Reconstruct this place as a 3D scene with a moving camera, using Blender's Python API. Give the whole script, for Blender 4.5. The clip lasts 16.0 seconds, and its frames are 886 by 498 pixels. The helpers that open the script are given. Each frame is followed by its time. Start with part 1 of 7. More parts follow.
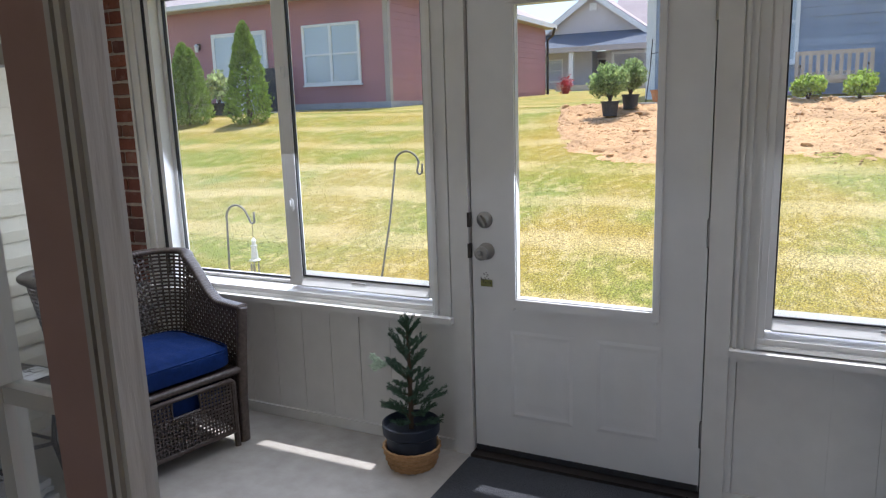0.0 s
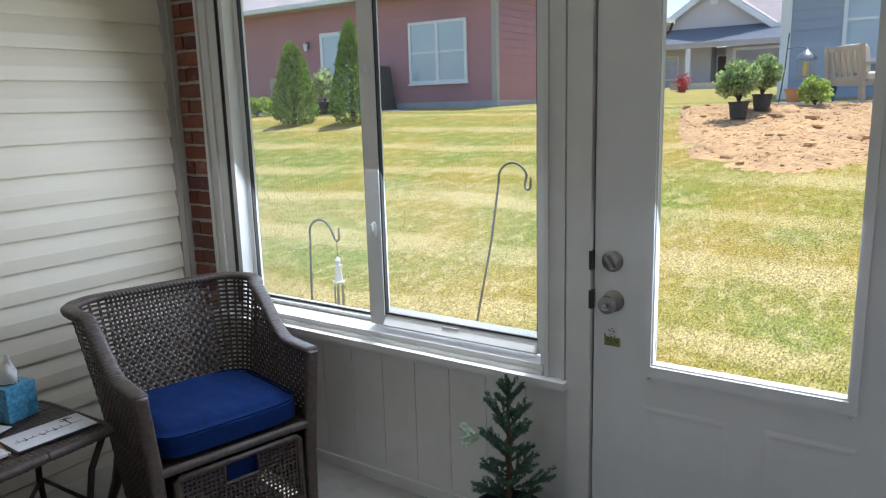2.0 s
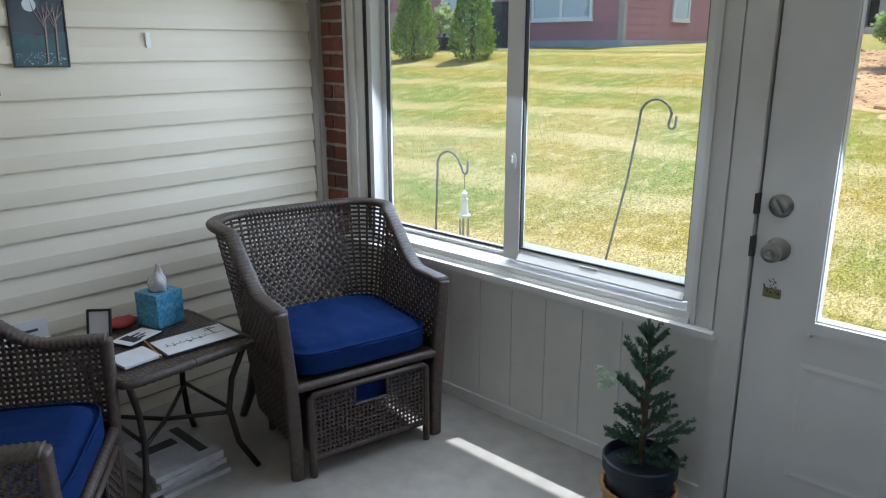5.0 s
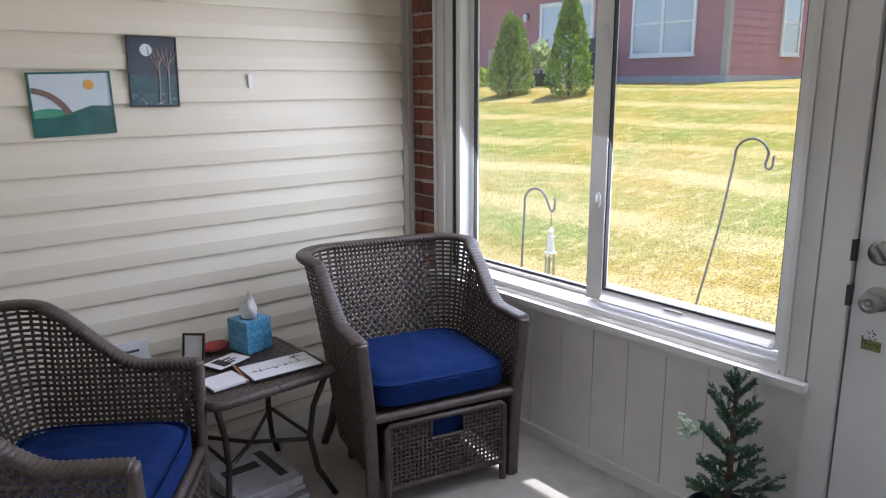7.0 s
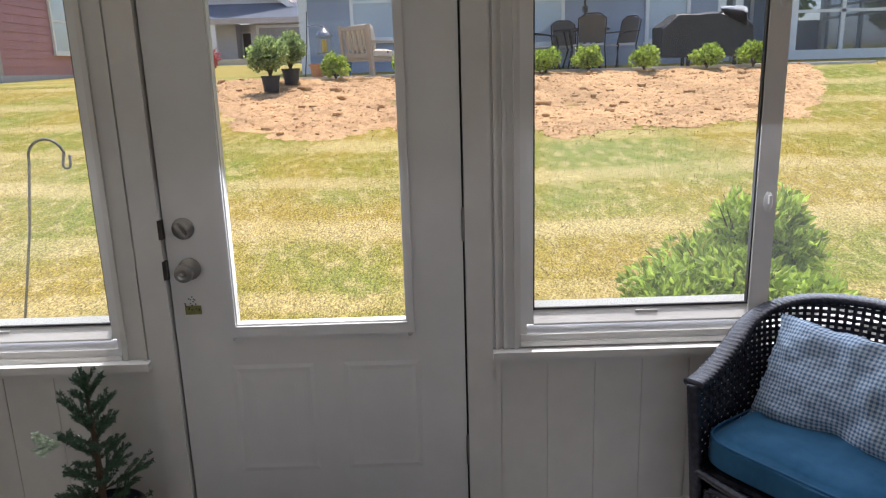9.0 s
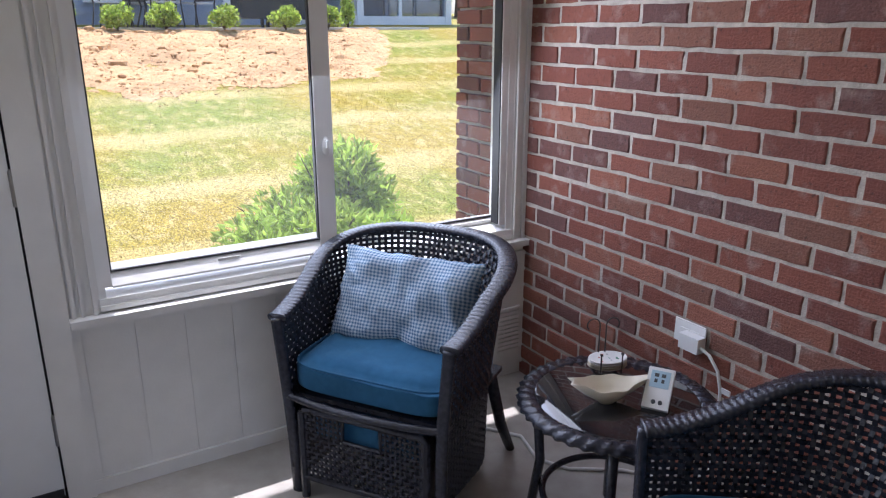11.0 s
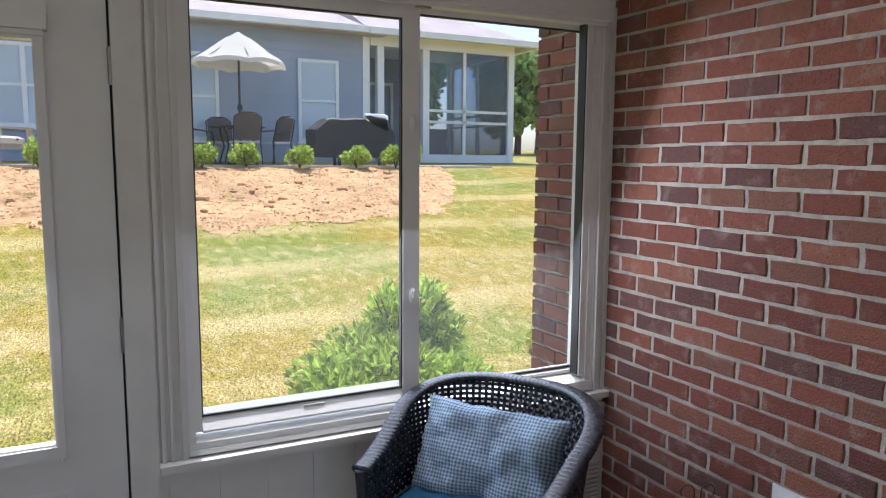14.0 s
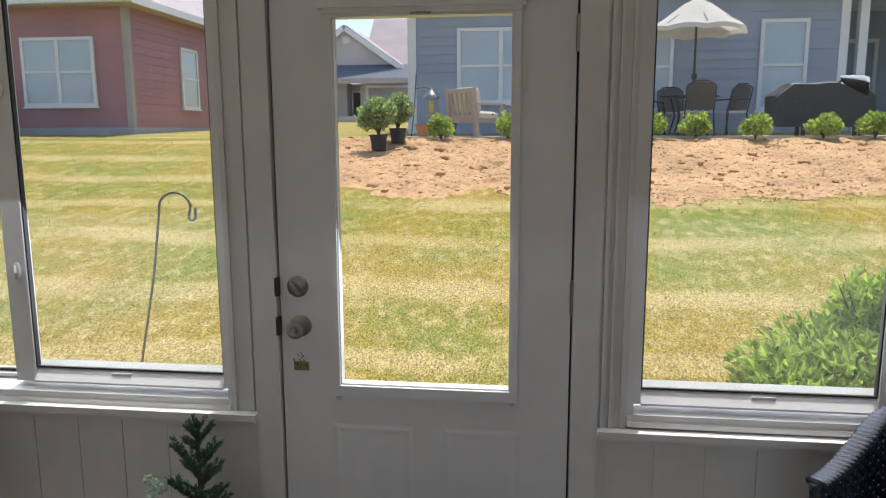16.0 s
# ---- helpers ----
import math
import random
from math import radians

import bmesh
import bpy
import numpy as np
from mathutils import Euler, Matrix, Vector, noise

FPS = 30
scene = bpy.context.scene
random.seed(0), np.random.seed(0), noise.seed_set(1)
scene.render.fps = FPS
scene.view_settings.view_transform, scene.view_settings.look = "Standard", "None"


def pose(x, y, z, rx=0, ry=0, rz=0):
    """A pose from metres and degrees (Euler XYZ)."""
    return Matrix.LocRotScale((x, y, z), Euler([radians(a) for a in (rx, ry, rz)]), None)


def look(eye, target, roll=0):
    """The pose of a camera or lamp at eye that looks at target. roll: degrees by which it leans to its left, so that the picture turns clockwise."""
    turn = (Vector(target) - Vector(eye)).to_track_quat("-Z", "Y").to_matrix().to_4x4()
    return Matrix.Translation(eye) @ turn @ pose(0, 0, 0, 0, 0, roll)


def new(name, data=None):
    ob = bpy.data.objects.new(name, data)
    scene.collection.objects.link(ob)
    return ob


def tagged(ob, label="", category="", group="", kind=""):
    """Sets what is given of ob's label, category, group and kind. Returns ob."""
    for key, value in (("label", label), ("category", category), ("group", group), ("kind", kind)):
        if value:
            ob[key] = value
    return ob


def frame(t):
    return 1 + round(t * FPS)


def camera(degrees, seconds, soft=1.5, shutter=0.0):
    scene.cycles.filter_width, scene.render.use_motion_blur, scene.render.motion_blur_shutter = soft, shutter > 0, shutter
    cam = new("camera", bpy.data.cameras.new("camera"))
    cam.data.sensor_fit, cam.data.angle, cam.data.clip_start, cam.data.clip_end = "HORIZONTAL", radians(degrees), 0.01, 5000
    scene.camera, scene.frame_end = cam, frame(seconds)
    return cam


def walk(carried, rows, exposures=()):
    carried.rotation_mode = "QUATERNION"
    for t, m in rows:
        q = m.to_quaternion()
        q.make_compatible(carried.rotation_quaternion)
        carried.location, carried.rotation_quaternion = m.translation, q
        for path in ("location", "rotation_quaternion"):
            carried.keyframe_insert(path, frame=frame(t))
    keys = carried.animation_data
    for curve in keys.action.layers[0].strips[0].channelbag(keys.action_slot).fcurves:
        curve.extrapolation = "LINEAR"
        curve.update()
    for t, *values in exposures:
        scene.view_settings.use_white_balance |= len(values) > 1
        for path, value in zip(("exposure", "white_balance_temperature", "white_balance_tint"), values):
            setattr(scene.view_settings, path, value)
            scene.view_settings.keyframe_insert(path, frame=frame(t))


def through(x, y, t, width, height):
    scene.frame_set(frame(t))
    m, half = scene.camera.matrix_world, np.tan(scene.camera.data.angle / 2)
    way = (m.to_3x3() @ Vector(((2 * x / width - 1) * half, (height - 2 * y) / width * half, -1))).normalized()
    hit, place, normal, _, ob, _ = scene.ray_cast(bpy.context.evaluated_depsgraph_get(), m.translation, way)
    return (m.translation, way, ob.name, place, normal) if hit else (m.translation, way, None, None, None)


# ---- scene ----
cam = camera(62.8, 16.0, soft=1.2)
PATH = [
    (0, (1.206, -2.668, 1.494), (0.327, -0.914, 1.104), -1.8),
    (0.5, (1.134, -2.54, 1.494), (0.227, -0.801, 1.103), -1.5),
    (1, (1.042, -2.386, 1.521), (0.086, -0.675, 1.122), -1.6),
    (1.5, (0.966, -2.254, 1.52), (-0.064, -0.586, 1.121), -1.8),
    (2, (0.892, -2.125, 1.524), (-0.227, -0.513, 1.137), -1.6),
    (2.5, (0.867, -2.083, 1.529), (-0.342, -0.533, 1.161), -1.3),
    (3, (0.856, -2.078, 1.529), (-0.413, -0.574, 1.173), -0.7),
    (3.5, (0.851, -2.084, 1.511), (-0.443, -0.603, 1.145), -0.3),
    (4, (0.826, -2.085, 1.489), (-0.473, -0.62, 1.079), 0.2),
    (4.5, (0.757, -2.127, 1.49), (-0.531, -0.67, 1.023), 0.1),
    (4.7, (0.745, -2.14, 1.471), (-0.547, -0.702, 0.962), -0.1),
    (6.8, (0.799, -2.148, 1.48), (-0.742, -0.978, 0.975), -0.5),
    (7, (0.79, -2.122, 1.487), (-0.721, -0.89, 1.041), -0.3),
    (7.5, (0.784, -2.08, 1.477), (-0.527, -0.62, 1.09), 0.7),
    (8, (0.763, -2.104, 1.492), (-0.192, -0.394, 1.087), -0.3),
    (8.5, (0.77, -2.16, 1.514), (0.309, -0.266, 1.064), -1.7),
    (9, (0.848, -2.182, 1.483), (0.855, -0.241, 1.003), -1.7),
    (9.5, (0.863, -2.209, 1.477), (1.303, -0.333, 0.943), -0.2),
    (10, (0.936, -2.278, 1.458), (1.642, -0.499, 0.876), 0.0),
    (10.2, (0.958, -2.293, 1.452), (1.742, -0.556, 0.846), 0.1),
    (12.3, (0.831, -2.323, 1.49), (1.975, -0.752, 1.017), 0.3),
    (12.5, (0.833, -2.324, 1.502), (1.986, -0.747, 1.073), 0.4),
    (13, (0.839, -2.323, 1.525), (1.977, -0.71, 1.204), 0.6),
    (13.5, (0.839, -2.315, 1.543), (1.895, -0.636, 1.281), 0.5),
    (14, (0.819, -2.286, 1.538), (1.714, -0.514, 1.294), 0.4),
    (14.5, (0.798, -2.242, 1.519), (1.43, -0.362, 1.261), 0.5),
    (15, (0.803, -2.204, 1.525), (1.086, -0.244, 1.239), 0.5),
    (15.5, (0.817, -2.176, 1.524), (0.79, -0.2, 1.215), 0.2),
    (16, (0.803, -2.181, 1.518), (0.555, -0.222, 1.197), -0.2),
]
# seconds, stops, kelvin, tint
EXPOSURES = (
    (0.0, 0.90, 5700, 17), (1.0, 0.85, 5600, 12), (2.0, 0.81, 5600, 12), (3.5, 0.78, 5550, 11), (4.5, 0.81, 5450, 9), (7.0, 1.16, 5700, 20), (8.0, 0.86, 5950, 17), (9.0, 0.70, 6150, 20),
    (10.0, 0.96, 5850, 21), (12.5, 1.23, 5600, 25), (13.5, 1.02, 5700, 22), (14.0, 0.88, 5800, 18), (15.0, 0.64, 6150, 22), (16.0, 0.57, 6100, 17),
)
walk(cam, [(t, look(eye, target, roll)) for t, eye, target, roll in PATH], exposures=EXPOSURES)

# ---- light ----
SUN_DIR = Vector((-0.09, -0.335, -1.0)).normalized()
sun_data = bpy.data.lights.new("sun", "SUN")
sun_data.energy, sun_data.angle, sun_data.color = 3.3, radians(0.53), (1.0, 0.95, 0.86)
sun = new("sun", sun_data)
sun.rotation_mode = "QUATERNION"
sun.rotation_quaternion = SUN_DIR.to_track_quat("-Z", "Y")
sun.location = (6, 8, 20)
world = bpy.data.worlds.new("sky")
scene.world = world
world.use_nodes = True
sky = world.node_tree.nodes.new("ShaderNodeTexSky")
sky.sky_type, sky.sun_disc = "NISHITA", False
sky.sun_elevation = math.asin(-SUN_DIR.z)
sky.sun_rotation = math.atan2(-SUN_DIR.x, -SUN_DIR.y)
sky.air_density, sky.dust_density = 1.0, 2.0
bg = world.node_tree.nodes["Background"]
world.node_tree.links.new(sky.outputs[0], bg.inputs[0])
bg.inputs[1].default_value = 0.15


def sky_window(name, x, z, w, h, watts):
    """The sky's light in a window's opening."""
    d = bpy.data.lights.new(name, "AREA")
    d.shape, d.size, d.size_y, d.energy, d.color = "RECTANGLE", w, h, watts, (0.93, 0.97, 1.0)
    o = new(name, d)
    o.matrix_world = look((x, -0.03, z), (x, -2.0, z - 1.0))
    return o


sky_window("opening_fill", -0.95, 1.38, 1.4, 1.3, 10.8)
sky_window("opening_fill", 1.86, 1.38, 1.4, 1.3, 9.3)
sky_window("opening_fill", 0.46, 1.27, 0.5, 1.1, 3.6)
# Added fill lamp, no rear window is known; it brightens the glazed door leaf.
rear_fill = sky_window("opening_fill", 0.6, 1.35, 2.3, 1.4, 4.0)
rear_fill.matrix_world = look((0.6, -6.18, 1.35), (0.6, -2.0, 1.1))


# ---- materials ----
def mat(name, a, b=None, rough=0.6, scale=20.0, bump=0.0, bump_scale=80.0, metal=0.0, stretch=(1, 1, 1), island=0.0, coat=0.0, objrand=0.0, stain=0.12, sheen=0.0, through=0.0):
    """A surface of colour a going to b in a noise, darkened a little in large stains, with fine relief."""
    m = bpy.data.materials.new(name)
    m.use_nodes = True
    nt, L = m.node_tree, m.node_tree.links
    p = nt.nodes["Principled BSDF"]
    b = b or tuple(c * 0.85 for c in a)
    co = nt.nodes.new("ShaderNodeTexCoord")
    mp = nt.nodes.new("ShaderNodeMapping")
    mp.inputs["Scale"].default_value = stretch
    L.new(co.outputs["Object"], mp.inputs[0])
    n1 = nt.nodes.new("ShaderNodeTexNoise")
    n1.inputs["Scale"].default_value, n1.inputs["Detail"].default_value = scale, 6
    n2 = nt.nodes.new("ShaderNodeTexNoise")
    n2.inputs["Scale"].default_value, n2.inputs["Detail"].default_value = scale * 0.09 + 0.3, 3
    L.new(mp.outputs[0], n1.inputs[0]), L.new(co.outputs["Object"], n2.inputs[0])
    ramp = nt.nodes.new("ShaderNodeMapRange")
    ramp.inputs[1].default_value, ramp.inputs[2].default_value = 0.3, 0.7
    L.new(n1.outputs[0], ramp.inputs[0])
    mix = nt.nodes.new("ShaderNodeMix")
    mix.data_type = "RGBA"
    mix.inputs[6].default_value, mix.inputs[7].default_value = (*a, 1), (*b, 1)
    L.new(ramp.outputs[0], mix.inputs[0])
    val = nt.nodes.new("ShaderNodeMapRange")
    val.inputs[1].default_value, val.inputs[2].default_value = 0.3, 0.7
    val.inputs[3].default_value, val.inputs[4].default_value = 1 - stain, 1 + stain * 0.5
    L.new(n2.outputs[0], val.inputs[0])
    out = val.outputs[0]
    for amount, node, sock in ((island, "ShaderNodeNewGeometry", "Random Per Island"), (objrand, "ShaderNodeObjectInfo", "Random")):
        if amount:
            r = nt.nodes.new(node)
            mr = nt.nodes.new("ShaderNodeMapRange")
            mr.inputs[3].default_value, mr.inputs[4].default_value = 1 - amount, 1 + amount
            L.new(r.outputs[sock], mr.inputs[0])
            mu = nt.nodes.new("ShaderNodeMath")
            mu.operation = "MULTIPLY"
            L.new(out, mu.inputs[0]), L.new(mr.outputs[0], mu.inputs[1])
            out = mu.outputs[0]
    hsv = nt.nodes.new("ShaderNodeHueSaturation")
    L.new(mix.outputs[2], hsv.inputs["Color"]), L.new(out, hsv.inputs["Value"])
    L.new(hsv.outputs[0], p.inputs["Base Color"])
    p.inputs["Roughness"].default_value, p.inputs["Metallic"].default_value = rough, metal
    p.inputs["Coat Weight"].default_value = coat
    p.inputs["Sheen Weight"].default_value = sheen
    if bump:
        n3 = nt.nodes.new("ShaderNodeTexNoise")
        n3.inputs["Scale"].default_value, n3.inputs["Detail"].default_value = bump_scale, 4
        L.new(mp.outputs[0], n3.inputs[0])
        bp = nt.nodes.new("ShaderNodeBump")
        bp.inputs["Strength"].default_value, bp.inputs["Distance"].default_value = bump, 0.01
        L.new(n3.outputs[0], bp.inputs["Height"]), L.new(bp.outputs[0], p.inputs["Normal"])
    if through:
        see_through(nt, hsv.outputs[0], through)
    return m


def see_through(nt, colour, amount):
    """Lets leaves and cloth glow with the light behind them."""
    tr, mx = nt.nodes.new("ShaderNodeBsdfTranslucent"), nt.nodes.new("ShaderNodeMixShader")
    mx.inputs[0].default_value = amount
    nt.links.new(colour, tr.inputs[0])
    nt.links.new(nt.nodes["Principled BSDF"].outputs[0], mx.inputs[1])
    nt.links.new(tr.outputs[0], mx.inputs[2])
    nt.links.new(mx.outputs[0], nt.nodes["Material Output"].inputs[0])


def glass_mat(name, tint=(1, 1, 1), ior=1.3, veil=0.0):
    m = bpy.data.materials.new(name)
    m.use_nodes = True
    nt = m.node_tree
    nt.nodes.remove(nt.nodes["Principled BSDF"])
    tr, gl = nt.nodes.new("ShaderNodeBsdfTransparent"), nt.nodes.new("ShaderNodeBsdfGlossy")
    fr, mx = nt.nodes.new("ShaderNodeFresnel"), nt.nodes.new("ShaderNodeMixShader")
    tr.inputs[0].default_value = (*tint, 1)
    # A translucent film puts glare haze, with a little dust, into the pane.
    if veil:
        film, both = nt.nodes.new("ShaderNodeBsdfTranslucent"), nt.nodes.new("ShaderNodeMixShader")
        film.inputs[0].default_value = (0.8, 0.8, 0.78, 1)
        both.inputs[0].default_value = veil
        nt.links.new(tr.outputs[0], both.inputs[1]), nt.links.new(film.outputs[0], both.inputs[2])
        tr = both
    gl.inputs["Roughness"].default_value = 0.0
    fr.inputs[0].default_value = ior
    cap = nt.nodes.new("ShaderNodeMath")
    cap.operation, cap.inputs[1].default_value = "MINIMUM", 0.16
    for a, b in ((fr.outputs[0], cap.inputs[0]), (cap.outputs[0], mx.inputs[0]), (tr.outputs[0], mx.inputs[1]), (gl.outputs[0], mx.inputs[2]), (mx.outputs[0], nt.nodes["Material Output"].inputs[0])):
        nt.links.new(a, b)
    return m


WHITE = mat("white_vinyl", (0.78, 0.78, 0.76), (0.72, 0.72, 0.70), 0.4, 6, 0.02, 60, stain=0.05)
PAINT = mat("white_painted_trim", (0.74, 0.73, 0.70), (0.68, 0.67, 0.64), 0.5, 9, 0.05, 120, stain=0.08)
DOORPAINT = mat("white_door_paint", (0.76, 0.76, 0.75), (0.71, 0.71, 0.70), 0.42, 7, 0.04, 150, stain=0.07)
CEIL = mat("ceiling_paint", (0.78, 0.77, 0.74), (0.73, 0.72, 0.69), 0.9, 12, 0.1, 90)
SIDING = mat("cream_vinyl_siding", (0.73, 0.665, 0.53), (0.69, 0.625, 0.49), 0.45, 10, 0.08, 60, stretch=(1, 0.15, 3), objrand=0.03, stain=0.06)
TAUPE = mat("taupe_corner_trim", (0.50, 0.47, 0.41), (0.45, 0.42, 0.37), 0.5, 8, 0.04, 60)
CONCRETE = mat("grey_painted_concrete", (0.42, 0.395, 0.355), (0.35, 0.325, 0.285), 0.65, 14, 0.12, 70, stain=0.2)
GASKET = mat("black_rubber_gasket", (0.02, 0.02, 0.025), (0.03, 0.03, 0.03), 0.6, 30)
# Last value: painted haze over the view outside, stronger here than in the door.
GLASS = glass_mat("window_glass", (0.96, 0.98, 0.97), 1.25, veil=0.017)
DOORGLASS = glass_mat("door_glass", (0.97, 0.98, 0.97), 1.25, veil=0.008)
CHROME = mat("brushed_nickel", (0.36, 0.35, 0.33), (0.30, 0.29, 0.275), 0.34, 40, metal=1.0, stain=0.05)
GREYROD = mat("weathered_grey_rod", (0.15, 0.14, 0.13), (0.22, 0.21, 0.195), 0.5, 40, metal=0.3)
DARKMETAL = mat("dark_bronze_metal", (0.045, 0.038, 0.034), (0.06, 0.05, 0.045), 0.45, 40, 0.1, 200, metal=0.6)
MATRUG = mat("charcoal_door_mat", (0.035, 0.038, 0.045), (0.055, 0.058, 0.065), 0.95, 120, 0.8, 250)
WICKER = mat("brown_resin_wicker", (0.045, 0.032, 0.026), (0.085, 0.064, 0.053), 0.40, 60, 0.2, 200, island=0.25)
BLACKWICKER = mat("black_resin_wicker", (0.012, 0.013, 0.019), (0.028, 0.030, 0.042), 0.26, 60, 0.2, 200, island=0.25)
NAVY = mat("navy_cushion_fabric", (0.004, 0.018, 0.085), (0.007, 0.025, 0.115), 0.9, 40, 0.25, 500, sheen=0.0)
TEAL = mat("teal_cushion_fabric", (0.022, 0.092, 0.180), (0.028, 0.112, 0.212), 0.85, 40, 0.25, 500, sheen=0.05)
MORTAR = mat("pale_mortar", (0.56, 0.50, 0.425), (0.40, 0.36, 0.305), 0.95, 40, 0.5, 120, stain=0.2)


def brick_mat():
    """Fired clay of several tones, a different one for each brick, speckled, with smears of mortar on the face."""
    m = mat("red_clay_brick", (0.26, 0.092, 0.062), (0.175, 0.062, 0.045), 0.9, 45, 0.6, 130, objrand=0.22, stain=0.25)
    nt, L = m.node_tree, m.node_tree.links
    p = nt.nodes["Principled BSDF"]
    p.inputs["Specular IOR Level"].default_value = 0.2
    info, geo, ramp = nt.nodes.new("ShaderNodeObjectInfo"), nt.nodes.new("ShaderNodeNewGeometry"), nt.nodes.new("ShaderNodeValToRGB")

    def calc(kind, x, y):
        n = nt.nodes.new("ShaderNodeMath")
        n.operation = kind
        for sock, v in zip(n.inputs, (x, y)):
            if isinstance(v, float):
                sock.default_value = v
            else:
                L.new(v, sock)
        return n.outputs[0]

    def mixed(fac, x, y):
        n = nt.nodes.new("ShaderNodeMix")
        n.data_type = "RGBA"
        for sock, v in zip((n.inputs[0], n.inputs[6], n.inputs[7]), (fac, x, y)):
            if isinstance(v, (float, tuple)):
                sock.default_value = v
            else:
                L.new(v, sock)
        return n.outputs[2]

    pick = calc("FRACT", calc("ADD", calc("MULTIPLY", info.outputs["Random"], 7.31), calc("MULTIPLY", geo.outputs["Random Per Island"], 3.7)), 0.0)
    L.new(pick, ramp.inputs[0])
    ramp.color_ramp.interpolation = "CONSTANT"
    ramp.color_ramp.elements[0].color = (0.115, 0.072, 0.070, 1)
    ramp.color_ramp.elements[1].position, ramp.color_ramp.elements[1].color = 0.15, (0.215, 0.077, 0.056, 1)
    for pos, c in ((0.36, (0.258, 0.097, 0.069, 1)), (0.58, (0.175, 0.070, 0.057, 1)), (0.74, (0.31, 0.130, 0.086, 1)), (0.90, (0.225, 0.115, 0.082, 1))):
        ramp.color_ramp.elements.new(pos).color = c
    base = mixed(0.62, p.inputs["Base Color"].links[0].from_socket, ramp.outputs[0])
    for scale, lo, hi, most, colour in ((16.0, 0.56, 0.74, 0.45, (0.36, 0.27, 0.23, 1)), (85.0, 0.60, 0.70, 0.55, (0.055, 0.035, 0.034, 1))):
        n, mr = nt.nodes.new("ShaderNodeTexNoise"), nt.nodes.new("ShaderNodeMapRange")
        n.inputs["Scale"].default_value, n.inputs["Detail"].default_value = scale, 6
        L.new(geo.outputs["Position"], n.inputs[0]), L.new(n.outputs[0], mr.inputs[0])
        mr.inputs[1].default_value, mr.inputs[2].default_value, mr.inputs[4].default_value = lo, hi, most
        base = mixed(mr.outputs[0], base, colour)
    L.new(base, p.inputs["Base Color"])
    return m


REDBRICK = brick_mat()
HOUSEPAINT = mat("beige_room_paint", (0.55, 0.49, 0.42), (0.52, 0.46, 0.39), 0.8, 9, 0.08, 120)
BROWNPAINT = mat("rosy_brown_door_paint", (0.36, 0.22, 0.18), (0.32, 0.19, 0.155), 0.55, 9, 0.08, 90)
WORNPOST = mat("worn_greige_post_paint", (0.60, 0.555, 0.49), (0.42, 0.375, 0.32), 0.6, 16, 0.25, 60, stretch=(1, 1, 0.12), stain=0.2)
WOODFLOOR = mat("brown_wood_floor", (0.22, 0.13, 0.08), (0.16, 0.09, 0.055), 0.4, 18, 0.1, 60, stretch=(0.2, 2, 1))


def gingham_mat():
    """Blue and white woven checks with a streak of paler cloth."""
    m = mat("blue_gingham_cloth", (0.55, 0.58, 0.62), (0.50, 0.53, 0.58), 0.9, 60, 0.3, 700)
    nt, L = m.node_tree, m.node_tree.links
    co = nt.nodes.new("ShaderNodeTexCoord")
    sep = nt.nodes.new("ShaderNodeSeparateXYZ")
    L.new(co.outputs["UV"], sep.inputs[0])
    tot = None
    for k in (0, 1):
        mu = nt.nodes.new("ShaderNodeMath")
        mu.operation, mu.inputs[1].default_value = "MULTIPLY", (42.0, 28.0)[k]
        fr = nt.nodes.new("ShaderNodeMath")
        fr.operation = "FRACT"
        gt = nt.nodes.new("ShaderNodeMath")
        gt.operation, gt.inputs[1].default_value = "GREATER_THAN", 0.5
        L.new(sep.outputs[k], mu.inputs[0]), L.new(mu.outputs[0], fr.inputs[0]), L.new(fr.outputs[0], gt.inputs[0])
        if tot is None:
            tot = gt
        else:
            ad = nt.nodes.new("ShaderNodeMath")
            ad.operation = "ADD"
            L.new(tot.outputs[0], ad.inputs[0]), L.new(gt.outputs[0], ad.inputs[1])
            tot = ad
    hf = nt.nodes.new("ShaderNodeMath")
    hf.operation, hf.inputs[1].default_value = "MULTIPLY", 0.5
    L.new(tot.outputs[0], hf.inputs[0])
    mx = nt.nodes.new("ShaderNodeMix")
    mx.data_type = "RGBA"
    mx.inputs[6].default_value, mx.inputs[7].default_value = (0.47, 0.55, 0.62, 1), (0.085, 0.165, 0.275, 1)
    L.new(hf.outputs[0], mx.inputs[0]), L.new(mx.outputs[2], nt.nodes["Principled BSDF"].inputs["Base Color"])
    return m


GINGHAM = gingham_mat()
for cloth in (NAVY, TEAL, GINGHAM):
    cloth.node_tree.nodes["Principled BSDF"].inputs["Specular IOR Level"].default_value = 0.15



